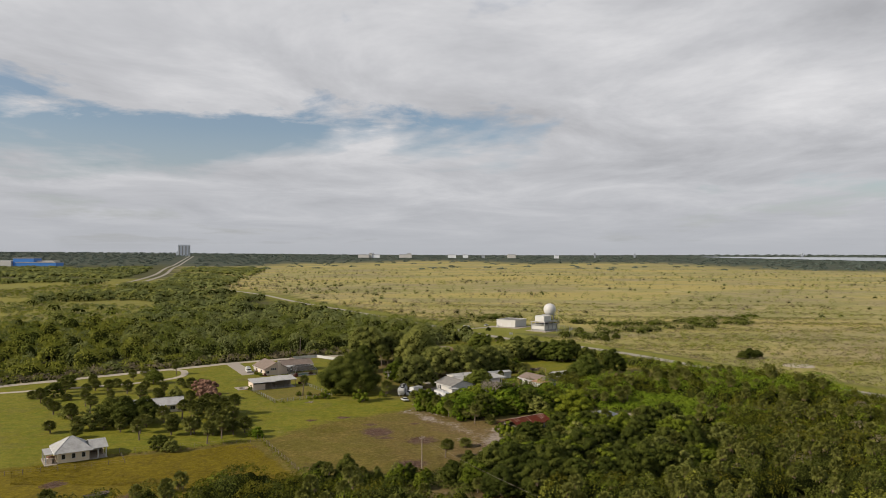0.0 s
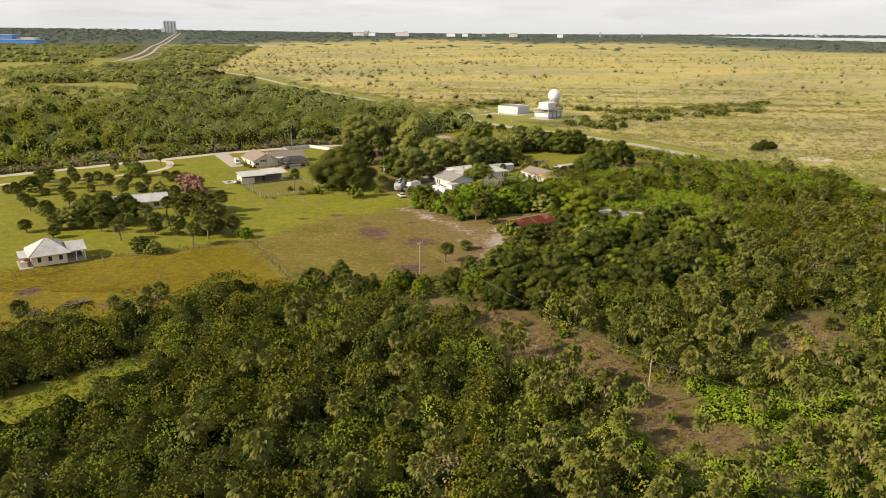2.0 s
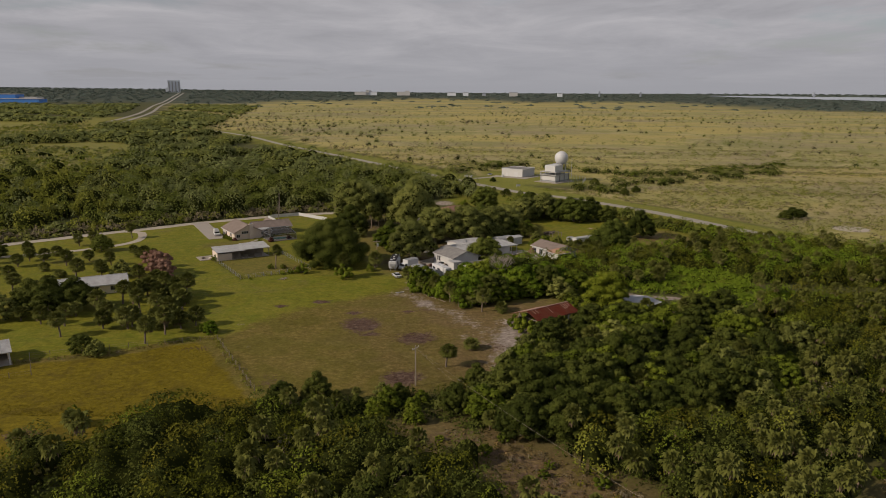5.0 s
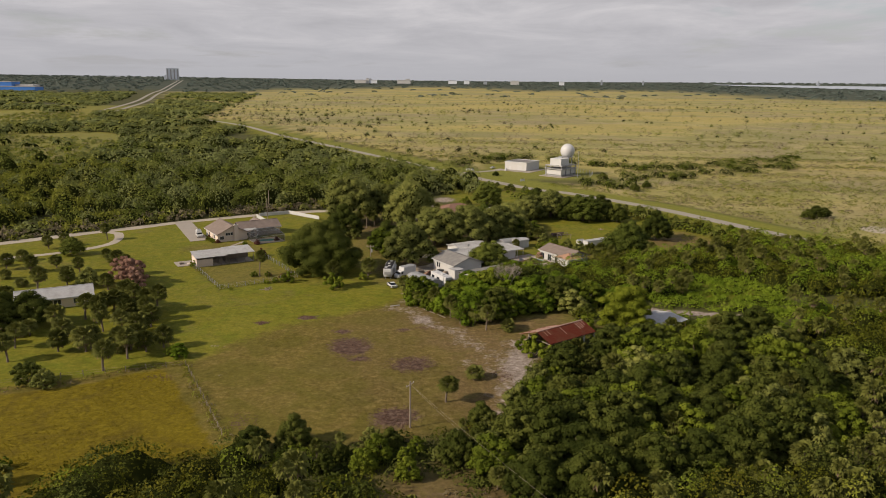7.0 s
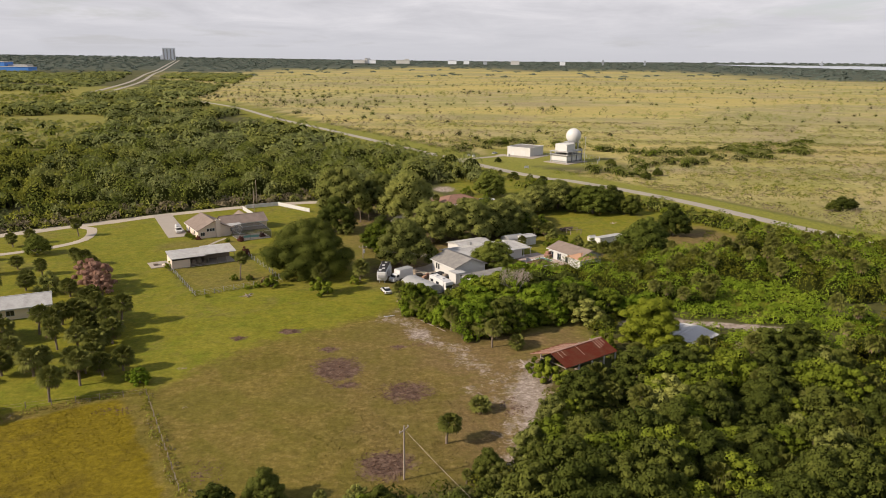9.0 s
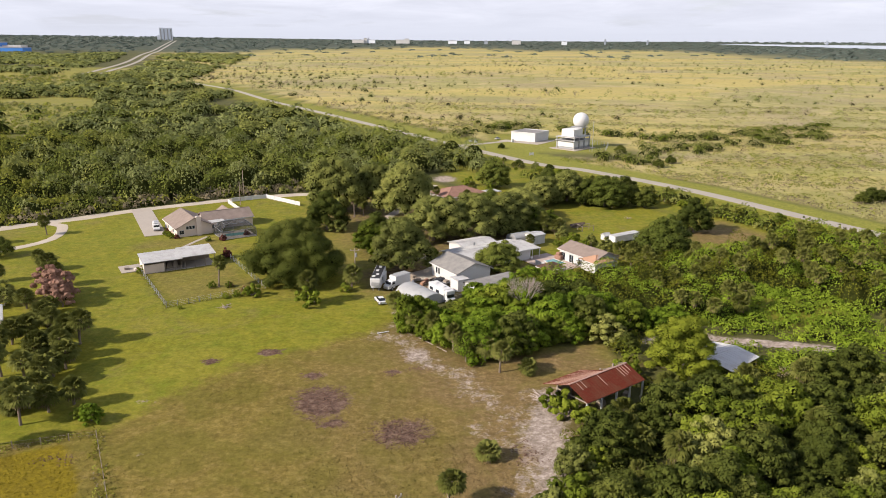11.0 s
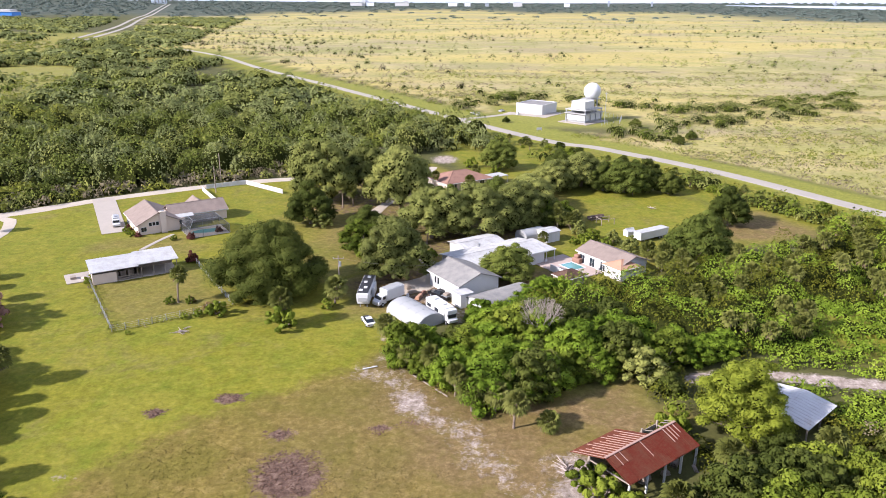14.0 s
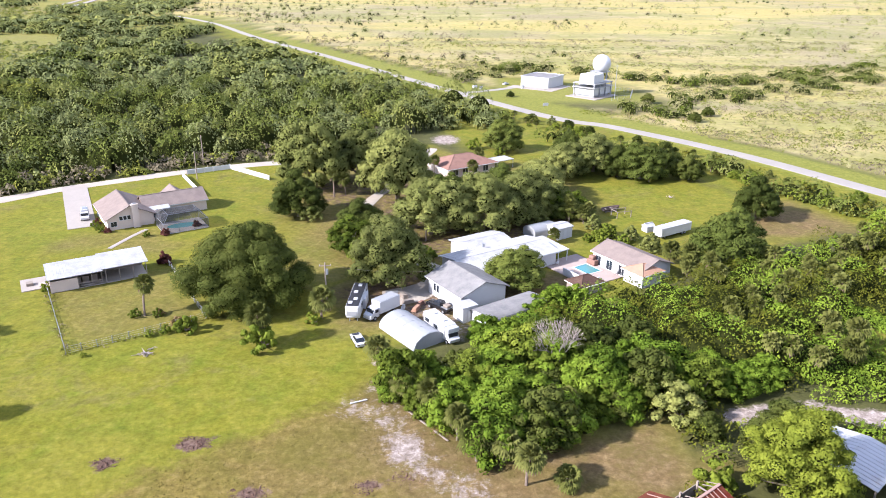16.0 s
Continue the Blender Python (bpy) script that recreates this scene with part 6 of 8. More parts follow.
    for i, (p, q, r_, s) in enumerate((((-a, -b, 0.1), (a, -b, 0.1), (a, -b, e), (-a, -b, e)), ((-a, b, 0.1), (a, b, 0.1), (a, b, e), (-a, b, e)), ((-a, -b, 0.1), (-a, b, 0.1), (-a, b, e), (-a, -b, e)),
                      ((a, -b, 0.1), (a, b, 0.1), (a, b, e), (a, -b, e)), ((-a, -b, e), (a, -b, e), (a - 1.6, -b + 1.8, t), (-a + 1.6, -b + 1.8, t)),
                      ((-a, b, e), (a, b, e), (a - 1.6, b - 1.8, t), (-a + 1.6, b - 1.8, t)), ((-a, -b, e), (-a, b, e), (-a + 1.6, b - 1.8, t), (-a + 1.6, -b + 1.8, t)),
                      ((a, -b, e), (a, b, e), (a - 1.6, b - 1.8, t), (a - 1.6, -b + 1.8, t)), ((-a + 1.6, -b + 1.8, t), (a - 1.6, -b + 1.8, t), (a - 1.6, b - 1.8, t), (-a + 1.6, b - 1.8, t)))):
        bm = bmesh.new()
        bm.faces.new([bm.verts.new(x) for x in (p, q, r_, s)])
        part("screen", bm, M_screen, c)
        for u, w in ((p, q), (q, r_), (r_, s), (s, p)):
            bm = bmesh.new()
            tube(bm, u, w, 0.06, n=4)
            part("bar", bm, M_steel, c)
        for k in (0.33, 0.66):
            bm = bmesh.new()
            tube(bm, Vector(p).lerp(Vector(q), k), Vector(s).lerp(Vector(r_), k), 0.035, n=4)
            part("bar", bm, M_bronze, c)


pool_house()


def block_house():
    """The white two-bay workshop house with a grey roof."""
    h = thing("house", 2.0, 286.9, 0, TURN, "white house with a weathered grey gable roof", "house")
    L, W = 10.0, 11.4
    gable(h, L, W, 3.5, 5.3, "y", M_white_wall, M_grey_roof, 0.55)
    for p in (3.4, 2.3):
        opening(h, "w", L, W, p, 1.2, 0.7, 1.5)
    opening(h, "w", L, W, -3.4, 0.1, 1.0, 2.1, "door")
    opening(h, "s", L, W, -3.6, 0.1, 1.1, 2.2, "door")
    part("drain_pipe", boxes((-L / 2 + 0.3, -L / 2 + 0.4, -W / 2 - 0.1, -W / 2, 0, 3.6)), M_white_paint, h)
    part("vent", boxes((-0.5, 0.5, -W / 2 - 0.06, -W / 2, 3.9, 4.4)), M_white_paint, h)
    # low annexe with a rounded roof
    a = thing("annexe", 9.6, 278.0, 0, 37.0, "low grey annexe with a rounded roof", "outbuilding")
    l, w = 13.0, 5.4
    bm = bmesh.new()
    prof = [(-w / 2, 0.0), (w / 2, 0.0), (w / 2, 2.1)] + [(math.cos(t) * w / 2, 2.1 + math.sin(t) * 0.75) for t in np.linspace(0.3, math.pi - 0.3, 9)] + [(-w / 2, 2.1)]
    prism(bm, prof, -l / 2, l / 2, "x")
    part("wall", bm, M_white_wall, a)
    arc = [(math.cos(t) * (w / 2 + 0.3), 2.1 + math.sin(t) * 0.9) for t in np.linspace(0.0, math.pi, 11)]
    bm = bmesh.new()
    prism(bm, arc + [(y * 0.96, z - 0.12) for y, z in arc[::-1]], -l / 2 - 0.3, l / 2 + 0.3, "x")
    part("roof", bm, M_grey_roof, a, "grey rounded roof")
    s = thing("white_box_shed", 1.6, 277.6, 0, TURN, "small white shed against the house wall", "shed")
    part("wall", boxes((-1.5, 1.5, -1.6, 1.6, 0, 2.9)), M_white_wall, s)
    part("roof", boxes((-1.7, 1.7, -1.8, 1.8, 2.9, 3.05)), M_white_roof, s)
    part("door", boxes((-0.5, 0.5, -1.66, -1.6, 0.1, 2.1)), M_white_paint, s)


block_house()


def white_house():
    """The large white house with shallow metal roofs."""
    h = thing("house", 9.2, 302.0, 0, TURN, "rambling white house with shallow white metal roofs", "house")
    gable(h, 22.0, 10.5, 3.1, 4.0, "x", M_white_wall, M_white_roof, 0.6, seam=0.9)
    gable(h, 11.0, 8.0, 2.9, 3.6, "x", M_white_wall, M_white_roof, 0.4, cx=1.5, cy=8.6, seam=0.9, trim=False)
    mono(h, "porch_roof", 10.8, 14.6, -5.4, 3.6, 2.8, 3.1, M_white_roof, seam=0.9)
    for x in (11.8, 14.3):
        for y in (-5.1, 3.2):
            part("post", boxes((x - 0.07, x + 0.07, y - 0.07, y + 0.07, 0, 2.75)), M_white_paint, h)
    part("wall", boxes((-12.6, -11.0, -4.6, -4.4, 0, 2.6)), M_white_wall, h)
    for p in (-7.6, -5.8, -2.0, 2.0):
        opening(h, "s", 22.0, 10.5, p, 1.0, 1.1, 1.3)
    opening(h, "w", 22.0, 10.5, -2.0, 0.1, 1.1, 2.1, "door")
    opening(h, "w", 22.0, 10.5, 2.0, 1.0, 1.2, 1.2)
    part("vent_pipe", boxes((-2.3, -1.8, 3.0, 3.5, 3.9, 4.7)), M_steel, h)
    for x, y, w, d, z, lab in ((24.3, 321.3, 4.4, 4.0, 2.7, "small white garden shed with a flat roof"),):
        s = thing("garden_shed", x, y, 0, TURN, lab, "shed")
        gable(s, w, d, z, z + 0.35, "x", M_white_wall, M_white_roof, 0.2, trim=False)
        opening(s, "s", w, d, 0.0, 0.1, 0.9, 2.0, "door")
        opening(s, "e", w, d, 0.0, 1.1, 0.8, 0.8)
    # added black panel stands for the shade inside the open porch
    part("dark_screen", boxes((11.05, 11.15, -4.9, 3.0, 0.1, 2.6)), M_black, h)
    c = thing("canopy", 20.0, 322.8, 0, TURN, "white rounded canopy over a parked trailer", "canopy")
    bm = bmesh.new()
    arc = [(math.cos(t) * 2.3, 1.3 + math.sin(t) * 1.3) for t in np.linspace(0, math.pi, 11)]
    prism(bm, [(2.3, 0)] + arc + [(-2.3, 0), (-2.2, 0)] + [(y * 0.96, z - 0.06) for y, z in arc[::-1]] + [(2.2, 0)], -3.4, 3.4, "x")
    part("cover", bm, M_fabric, c)
    for x in (-3.4, 3.4):
        bm = bmesh.new()
        prism(bm, [(2.25, 0)] + [(y * 0.98, z - 0.02) for y, z in arc] + [(-2.25, 0)], x - 0.03, x + 0.03, "x")
        part("end_panel", bm, M_fabric, c)


white_house()


def peach_house():
    h = thing("house", 36.6, 301.2, 0, TURN, "white house with a tan shingle roof beside a pool", "house")
    L, W = 8.4, 13.6
    gable(h, L, W, 3.1, 4.6, "y", M_white_wall, M_tan_roof, 0.5)
    for p in (-4.6, -1.5, 2.0, 5.3):
        opening(h, "w", L, W, p, 0.3, 1.6, 2.0)
    hip(h, 5.4, 5.0, 2.8, 4.0, M_white_wall, M_tile_roof, 0.5, cx=-2.6, cy=-5.6)
    d = thing("pool_terrace", 27.0, 301.5, 0, TURN, "paved terrace round a small turquoise pool", "terrace")
    part("paving", boxes((-6.0, 4.2, -7.6, 7.0, -0.1, 0.16)), M_paver, d)
    part("pool", boxes((-1.6, 1.9, -2.9, 1.4, 0.1, 0.19), bevel=0.01), M_pool, d, "small turquoise pool")
    part("coping", boxes((-1.9, -1.62, -3.2, 1.7, 0.1, 0.24), (1.92, 2.2, -3.2, 1.7, 0.1, 0.24), (-1.62, 1.92, -3.2, -2.92, 0.1, 0.24), (-1.62, 1.92, 1.42, 1.7, 0.1, 0.24)), M_white_wall, d)
    part("wall", boxes((-6.0, -5.8, -7.6, 0.0, 0, 1.6), (-5.8, -3.0, -7.6, -7.4, 0, 1.6)), M_white_wall, d)
    part("rock_fall", boxes((2.4, 4.0, -0.5, 2.0, 0.1, 1.3), (2.6, 3.8, 0.2, 1.6, 1.3, 2.1), bevel=0.25), M_brown_roof, d, "rusty rock waterfall at the pool")
    p = thing("low_hut", 25.2, 290.6, 0, TURN, "small hut with a dark brown hipped roof", "shed")
    hip(p, 5.4, 4.2, 2.1, 3.3, M_wood, M_thatch, 0.4)
    for dx, dy in ((-3.0, -5.2), (-3.6, 4.5), (3.3, -6.0), (-4.4, -1.0)):
        pos = Vector((27.0, 301.5, 0.16)) + U * dx + V * dy
        b = thing("patio_chair", pos.x, pos.y, 0.16, dx * 40, "pale patio chair on the terrace", "chair", "patio chairs")
        part("seat", boxes((-0.3, 0.3, -0.3, 0.3, 0.38, 0.45)), M_white_paint, b)
        part("backrest", boxes((-0.3, 0.3, 0.26, 0.34, 0.45, 0.95)), M_white_paint, b)
        for sx in (-0.26, 0.26):
            for sy in (-0.26, 0.28):
                part("leg", boxes((sx - 0.03, sx + 0.03, sy - 0.03, sy + 0.03, 0, 0.38)), M_white_paint, b)


peach_house()


def brown_house():
    h = thing("house", 1.5, 379.5, 0, TURN, "brown hip-roofed house among oaks", "house")
    hip(h, 17.0, 12.0, 3.0, 5.4, M_pink_wall, M_brown_roof, 0.8)
    for p in (-6, -2.5, 1.0, 5.0):
        opening(h, "s", 17.0, 12.0, p, 0.7, 1.8, 1.7)
    for p in (-3, 2):
        opening(h, "e", 17.0, 12.0, p, 0.8, 1.6, 1.5)
    s = thing("carport", 14.0, 384.5, 0, TURN, "white flat-roofed carport beside the house", "carport")
    part("roof", boxes((-3.4, 3.4, -2.6, 2.6, 2.5, 2.68)), M_white_roof, s)
    for x in (-3.1, 3.1):
        for y in (-2.3, 2.3):
            part("post", boxes((x - 0.06, x + 0.06, y - 0.06, y + 0.06, 0, 2.5)), M_white_paint, s)


brown_house()


def farm_house():
    """The cream house with a white hipped metal roof and an open bay."""
    h = thing("house", -100.0, 189.2, 0, 35.0, "cream farmhouse with a white hipped metal roof", "house")
    L, W = 7.6, 8.4
    hip(h, L, W, 2.9, 5.9, M_cream_wall, M_white_roof, 0.9, cx=-0.5, top=0.3)
    for p in (-2.6, -0.2, 2.2):
        opening(h, "s", L, W, p - 0.3, 1.0, 0.8, 1.2)
    mono(h, "bay_roof", 3.5, 7.9, -4.6, 0.4, 2.9, 4.3, M_white_roof)
    mono(h, "bay_roof", 3.5, 7.9, 4.8, 0.4, 2.9, 4.3, M_white_roof)
    part("bay_wall", boxes((3.4, 7.5, 4.1, 4.3, 0, 2.85)), M_cream_wall, h)
    part("bay_wall", boxes((7.3, 7.5, -0.5, 4.08, 0, 2.85)), M_cream_wall, h)
    for x in (5.4, 7.4):
        part("post", boxes((x - 0.12, x + 0.12, -4.3, -4.06, 0, 2.85)), M_white_paint, h)
    part("floor_slab", boxes((3.4, 7.8, -4.4, 4.08, -0.1, 0.12)), M_concrete, h)
    part("lean_to_roof", boxes((-7.2, -4.4, -3.8, 3.4, 2.5, 2.62)), M_white_roof, h)
    for y in (-3.6, 0, 3.2):
        part("post", boxes((-7.1, -6.95, y - 0.08, y + 0.08, 0, 2.5)), M_white_paint, h)
    part("porch_slab", boxes((-7.4, -4.4, -5.2, 3.4, -0.1, 0.12)), M_concrete, h)
    for i, (dx, dy, w, hgt, m) in enumerate(((-5.8, -3.0, 1.4, 1.1, M_wood), (-5.2, -1.6, 1.0, 1.4, M_tile_roof), (-6.4, -1.2, 0.9, 0.8, M_white_paint), (-5.6, 0.6, 1.2, 1.0, M_brown_roof))):
        p = h.matrix_world @ Vector((dx, dy, 0.12))
        j = thing("crate", p.x, p.y, 0.12, 20 * i, "stored crate under the lean-to", "crate", "stored goods")
        part("body", boxes((-w / 2, w / 2, -0.5, 0.5, 0, hgt), bevel=0.04), m, j)
        part("lid", boxes((-w / 2 - 0.04, w / 2 + 0.04, -0.54, 0.54, hgt, hgt + 0.06)), m, j)
    g = thing("house", -101.5, 247.5, 0, 28.0, "long cream house with a pale low roof among palms", "house")
    gable(g, 17.0, 8.5, 2.8, 4.3, "x", M_cream_wall, M_white_roof, 0.6)
    opening(g, "s", 17.0, 8.5, 5.0, 0.9, 1.6, 1.2)
    opening(g, "s", 17.0, 8.5, 0.5, 0.9, 1.6, 1.2)
    opening(g, "e", 17.0, 8.5, -1.0, 0.9, 1.4, 1.2)
    opening(g, "s", 17.0, 8.5, -4.0, 0.1, 1.0, 2.1, "door")


farm_house()


def red_barn():
    """The open red tin barn: a long front slope on posts and a low wing."""
    h = thing("barn", 24.56, 222.58, 0, 38.0, "old open barn with a rusty red tin roof", "barn")
    L, hi, eave, low = 14.24, 4.6, 3.0, 2.6

    def slope(name, x0, x1, y1, z1, mat, label):
        bm = bmesh.new()
        slab(bm, [(x0, y1, z1), (x1, y1, z1), (x1, 0, hi), (x0, 0, hi)], 0.06)
        ob = part(name, bm, mat, h, label)
        ribs(ob, mat, (x0, y1, z1), (x1, y1, z1), (x0, 0, hi), (x1, 0, hi), 0.62, 0.035, 0.05)
        return ob

    def batten(x0, x1, y, z, mat, name="worn_rib", label="pale worn roof rib"):
        bm = bmesh.new()
        (ya, yb), (za, zb) = y, z
        w = 0.06
        slab(bm, [(x0 - w, ya, za + 0.07), (x0 + w, ya, za + 0.07), (x1 + w, yb, zb + 0.07), (x1 - w, yb, zb + 0.07)], 0.06)
        part(name, bm, mat, h, label)

    def near_z(y):
        return hi + (hi - eave) * y / 4.19

    def back_z(y):
        return hi - (hi - low) * y / 5.6

    slope("roof_slope", -L / 2, L / 2, -4.19, eave, M_red_roof, "rust-red tin slope with worn pale ribs")
    slope("roof_slope", -L / 2 - 0.2, 1.8, 5.6, low, M_rust_wing, "orange-rusted tin slope with bare ribs")
    # loose and patched sheets
    for x0, x1, y0, y1, mat, lab in ((-6.6, -3.6, -1.7, -0.2, M_rust_wing, "orange-rusted patch sheet"), (-6.8, -5.4, -4.1, -2.0, M_red_roof, "curled red roof sheet"), (2.2, 4.0, -4.1, -2.6, M_red_roof, "red roof sheet")):
        bm = bmesh.new()
        slab(bm, [(x0, y0, near_z(y0) + 0.05), (x1, y0, near_z(y0) + 0.05), (x1, y1, near_z(y1) + 0.05), (x0, y1, near_z(y1) + 0.05)], 0.03)
        part("roof_sheet", bm, mat, h, lab)
    for x, y in ((-5.6, -1.8), (-4.6, -1.7), (-0.6, -2.6), (4.2, -2.3), (4.9, -2.2), (5.5, -2.0), (6.3, -1.6)):
        batten(x, x, (y, -0.1), (near_z(y), near_z(-0.1)), M_rib)
    for i in range(13):
        x = -7.1 + i * 0.68
        batten(x, x, (0.2, 5.3 - (i * 5 % 4) * 0.5), (back_z(0.2), back_z(5.3 - (i * 5 % 4) * 0.5)), M_rib)
    # bare rafters where the sheets are gone
    for x in (2.9, 6.2, 7.0):
        batten(x, x, (0.05, 1.6), (hi, 3.95), M_wood, "rafter", "bare grey rafter")
    part("ridge_cap", boxes((-L / 2, L / 2, -0.16, 0.16, hi - 0.02, hi + 0.09)), M_rib, h, "pale worn ridge cap")
    for x in (-6.9, -3.4, 0.2, 3.6, 6.9):
        part("post", boxes((x - 0.13, x + 0.13, -4.05, -3.8, 0, eave - 0.02)), M_white_wall, h, "whitewashed post")
        part("post", boxes((x - 0.12, x + 0.12, 2.5, 2.74, 0, back_z(2.8) - 0.1)), M_pole, h)
        part("tie_beam", boxes((x - 0.07, x + 0.07, -3.9, 2.6, 2.75, 2.9)), M_wood, h)
    part("eave_beam", boxes((-L / 2, L / 2, -4.0, -3.86, 2.72, 2.9)), M_wood, h)
    part("back_wall", boxes((-7.0, 7.0, 2.75, 2.86, 0, 2.9)), M_wood, h)
    for x, y, w, d, hgt, turn, m in ((4.6, -2.4, 1.5, 0.9, 0.8, 20, M_pole), (1.8, -3.0, 1.2, 0.7, 0.6, -15, M_wood), (6.0, -4.6, 1.6, 0.5, 0.35, 50, M_pole), (-1.5, -2.2, 1.8, 1.0, 1.0, 5, M_wood)):
        p = h.matrix_world @ Vector((x, y, 0))
        j = thing("timber_stack", p.x, p.y, 0.0, 38 + turn, "stack of old timber in the barn's opening", "timber", "barn timber")
        for k in range(3):
            part("board", boxes((-w / 2 + 0.06 * k, w / 2 - 0.08 * k, -d / 2 + 0.05 * k, d / 2 - 0.03 * k, k * hgt / 3, (k + 0.85) * hgt / 3)), m, j)
    t = thing("tin_shed", 50.2, 235.6, 0, 43.0, "low shed with a pale galvanised tin roof", "shed")
    mono(t, "roof", -5.0, 4.9, -4.5, 0.0, 2.2, 2.9, M_tin, 0.06, 0.8)
    mono(t, "roof", -5.0, 4.9, 4.6, 0.0, 2.3, 2.9, M_tin, 0.06, 0.8)
    for x in (-4.6, 0, 4.5):
        for y in (-4.2, 4.2):
            part("post", boxes((x - 0.1, x + 0.1, y - 0.1, y + 0.1, 0, 2.2)), M_wood, t)
    part("back_wall", boxes((-4.6, 4.5, 3.9, 4.0, 0, 2.2)), M_tin, t)


red_barn()


def radar_station():
    b = thing("utility_building", 45.2, 552.0, 0, 56.0, "white flat-roofed utility building", "building")
    part("wall", boxes((-8.6, 8.6, -8.0, 8.0, 0, 5.0)), M_white_wall, b)
    part("parapet", boxes((-8.8, 8.8, -8.2, -7.9, 5.0, 5.4), (-8.8, 8.8, 7.9, 8.2, 5.0, 5.4), (-8.8, -8.5, -7.9, 7.9, 5.0, 5.4), (8.5, 8.8, -7.9, 7.9, 5.0, 5.4)), M_white_paint, b)
    part("roof", boxes((-8.5, 8.5, -7.9, 7.9, 5.0, 5.12)), M_grey_roof, b)
    opening(b, "w", 17.2, 16.0, -3.0, 0.1, 3.0, 3.2, "door")
    opening(b, "w", 17.2, 16.0, 4.0, 0.1, 1.2, 2.2, "door")
    a = thing("concrete_apron", 45.2, 552.0, 0, 56.0, "pale concrete apron beside the utility building", "apron")
    part("slab", boxes((-16, -8.7, -8, 12, -0.1, 0.14)), M_concrete, a)
    part("slab", boxes((-16, 6, -14, -8.3, -0.1, 0.13)), M_concrete, a)
    for x, y, w, hgt in ((12.5, 538, 1.6, 1.4), (9.6, 541.5, 2.2, 1.2), (34, 541, 1.2, 1.6)):
        c = thing("equipment_cabinet", x, y, 0.0, 30, "small white equipment cabinet on the grass", "cabinet", "equipment cabinets")
        part("body", boxes((-w / 2, w / 2, -0.6, 0.6, 0.1, hgt), bevel=0.04), M_white_paint, c)
        part("plinth", boxes((-w / 2 - 0.1, w / 2 + 0.1, -0.7, 0.7, -0.1, 0.1)), M_concrete, c)
        part("lid", boxes((-w / 2 - 0.05, w / 2 + 0.05, -0.65, 0.65, hgt, hgt + 0.08)), M_steel, c)
    t = thing("radar_tower", 66.0, 521.0, 0, 48.0, "white radar tower with a round dome on a steel platform", "radar tower")
    part("base_slab", boxes((-11, 9, -9, 8, -0.1, 0.3)), M_concrete, t)
    part("equipment_room", boxes((-7.5, 7.5, -5.5, 5.0, 1.3, 4.3), bevel=0.05), M_white_paint, t)
    part("plinth", boxes((-7.0, 7.0, -5.0, 4.5, 0.3, 1.3)), M_steel, t)
    part("lower_roof", boxes((-8.6, 8.6, -6.6, 6.0, 4.6, 4.9)), M_white_roof, t)
    part("screened_room", boxes((-7.0, 1.6, -5.0, 3.0, 6.9, 10.8), bevel=0.05), M_white_paint, t)
    part("deck", boxes((-8.4, 8.2, -6.4, 5.8, 6.4, 6.8)), M_white_roof, t)
    for x in (-7.6, -2.5, 2.5, 7.6):
        for y in (-5.8, 5.4):
            part("column", boxes((x - 0.25, x + 0.25, y - 0.25, y + 0.25, 0.3, 6.4)), M_steel, t)
    for x in (4.2, 8.0):
        for y in (-2.6, 2.6):
            part("column", boxes((x - 0.3, x + 0.3, y - 0.3, y + 0.3, 6.8, 11.0)), M_steel, t)
    part("platform", boxes((2.6, 9.6, -3.6, 3.6, 10.8, 11.2)), M_steel, t)
    bm = bmesh.new()
    bmesh.ops.create_icosphere(bm, subdivisions=3, radius=4.4)
    for v in bm.verts:
        v.co.z = max(v.co.z, -3.6)
    bmesh.ops.translate(bm, verts=bm.verts, vec=(6.1, -0.6, 14.7))
    for f in bm.faces:
        f.smooth = False
    part("dome", bm, M_white_paint, t, "white faceted radar dome")
    for i in range(7):
        bm = bmesh.new()
        tube(bm, (-8.2 + i * 2.7, -6.3, 6.8), (-8.2 + i * 2.7, -6.3, 7.9), 0.05, n=4)
        part("rail_post", bm, M_steel, t)
    part("rail", boxes((-8.3, 8.1, -6.35, -6.25, 7.8, 7.9)), M_steel, t)
    for i in range(9):
        part("stair_tread", boxes((7.9, 9.3, -5.0 + i * 0.9, -4.3 + i * 0.9, 0.8 + i * 0.8, 0.9 + i * 0.8)), M_steel, t)
    m = thing("mast", 75.2, 511.5, 0, 0, "slim grey steel mast", "mast")
    bm = bmesh.new()
    tube(bm, (0, 0, 0), (0, 0, 16), 0.18, 0.10, 6)
    part("pole", bm, M_steel, m)
    part("arm", boxes((-0.8, 0.8, -0.08, 0.08, 15.2, 15.4)), M_steel, m)
    s = thing("road_sign", 40, 489, 0, 20, "small white sign on two posts", "sign")
    part("panel", boxes((-1.3, 1.3, -0.05, 0.05, 0.6, 1.8)), M_white_paint, s)
    for x in (-1.1, 1.1):
        part("post", boxes((x - 0.06, x + 0.06, -0.06, 0.06, 0, 0.6)), M_steel, s)
    p = thing("round_pad", 172, 360, 0, 0, "pale round gravel pad in the grass", "pad")
    bm = bmesh.new()
    bmesh.ops.create_cone(bm, cap_ends=True, segments=40, radius1=7.5, radius2=7.3, depth=0.3)
    part("surface", bm, M_shell, p)


radar_station()


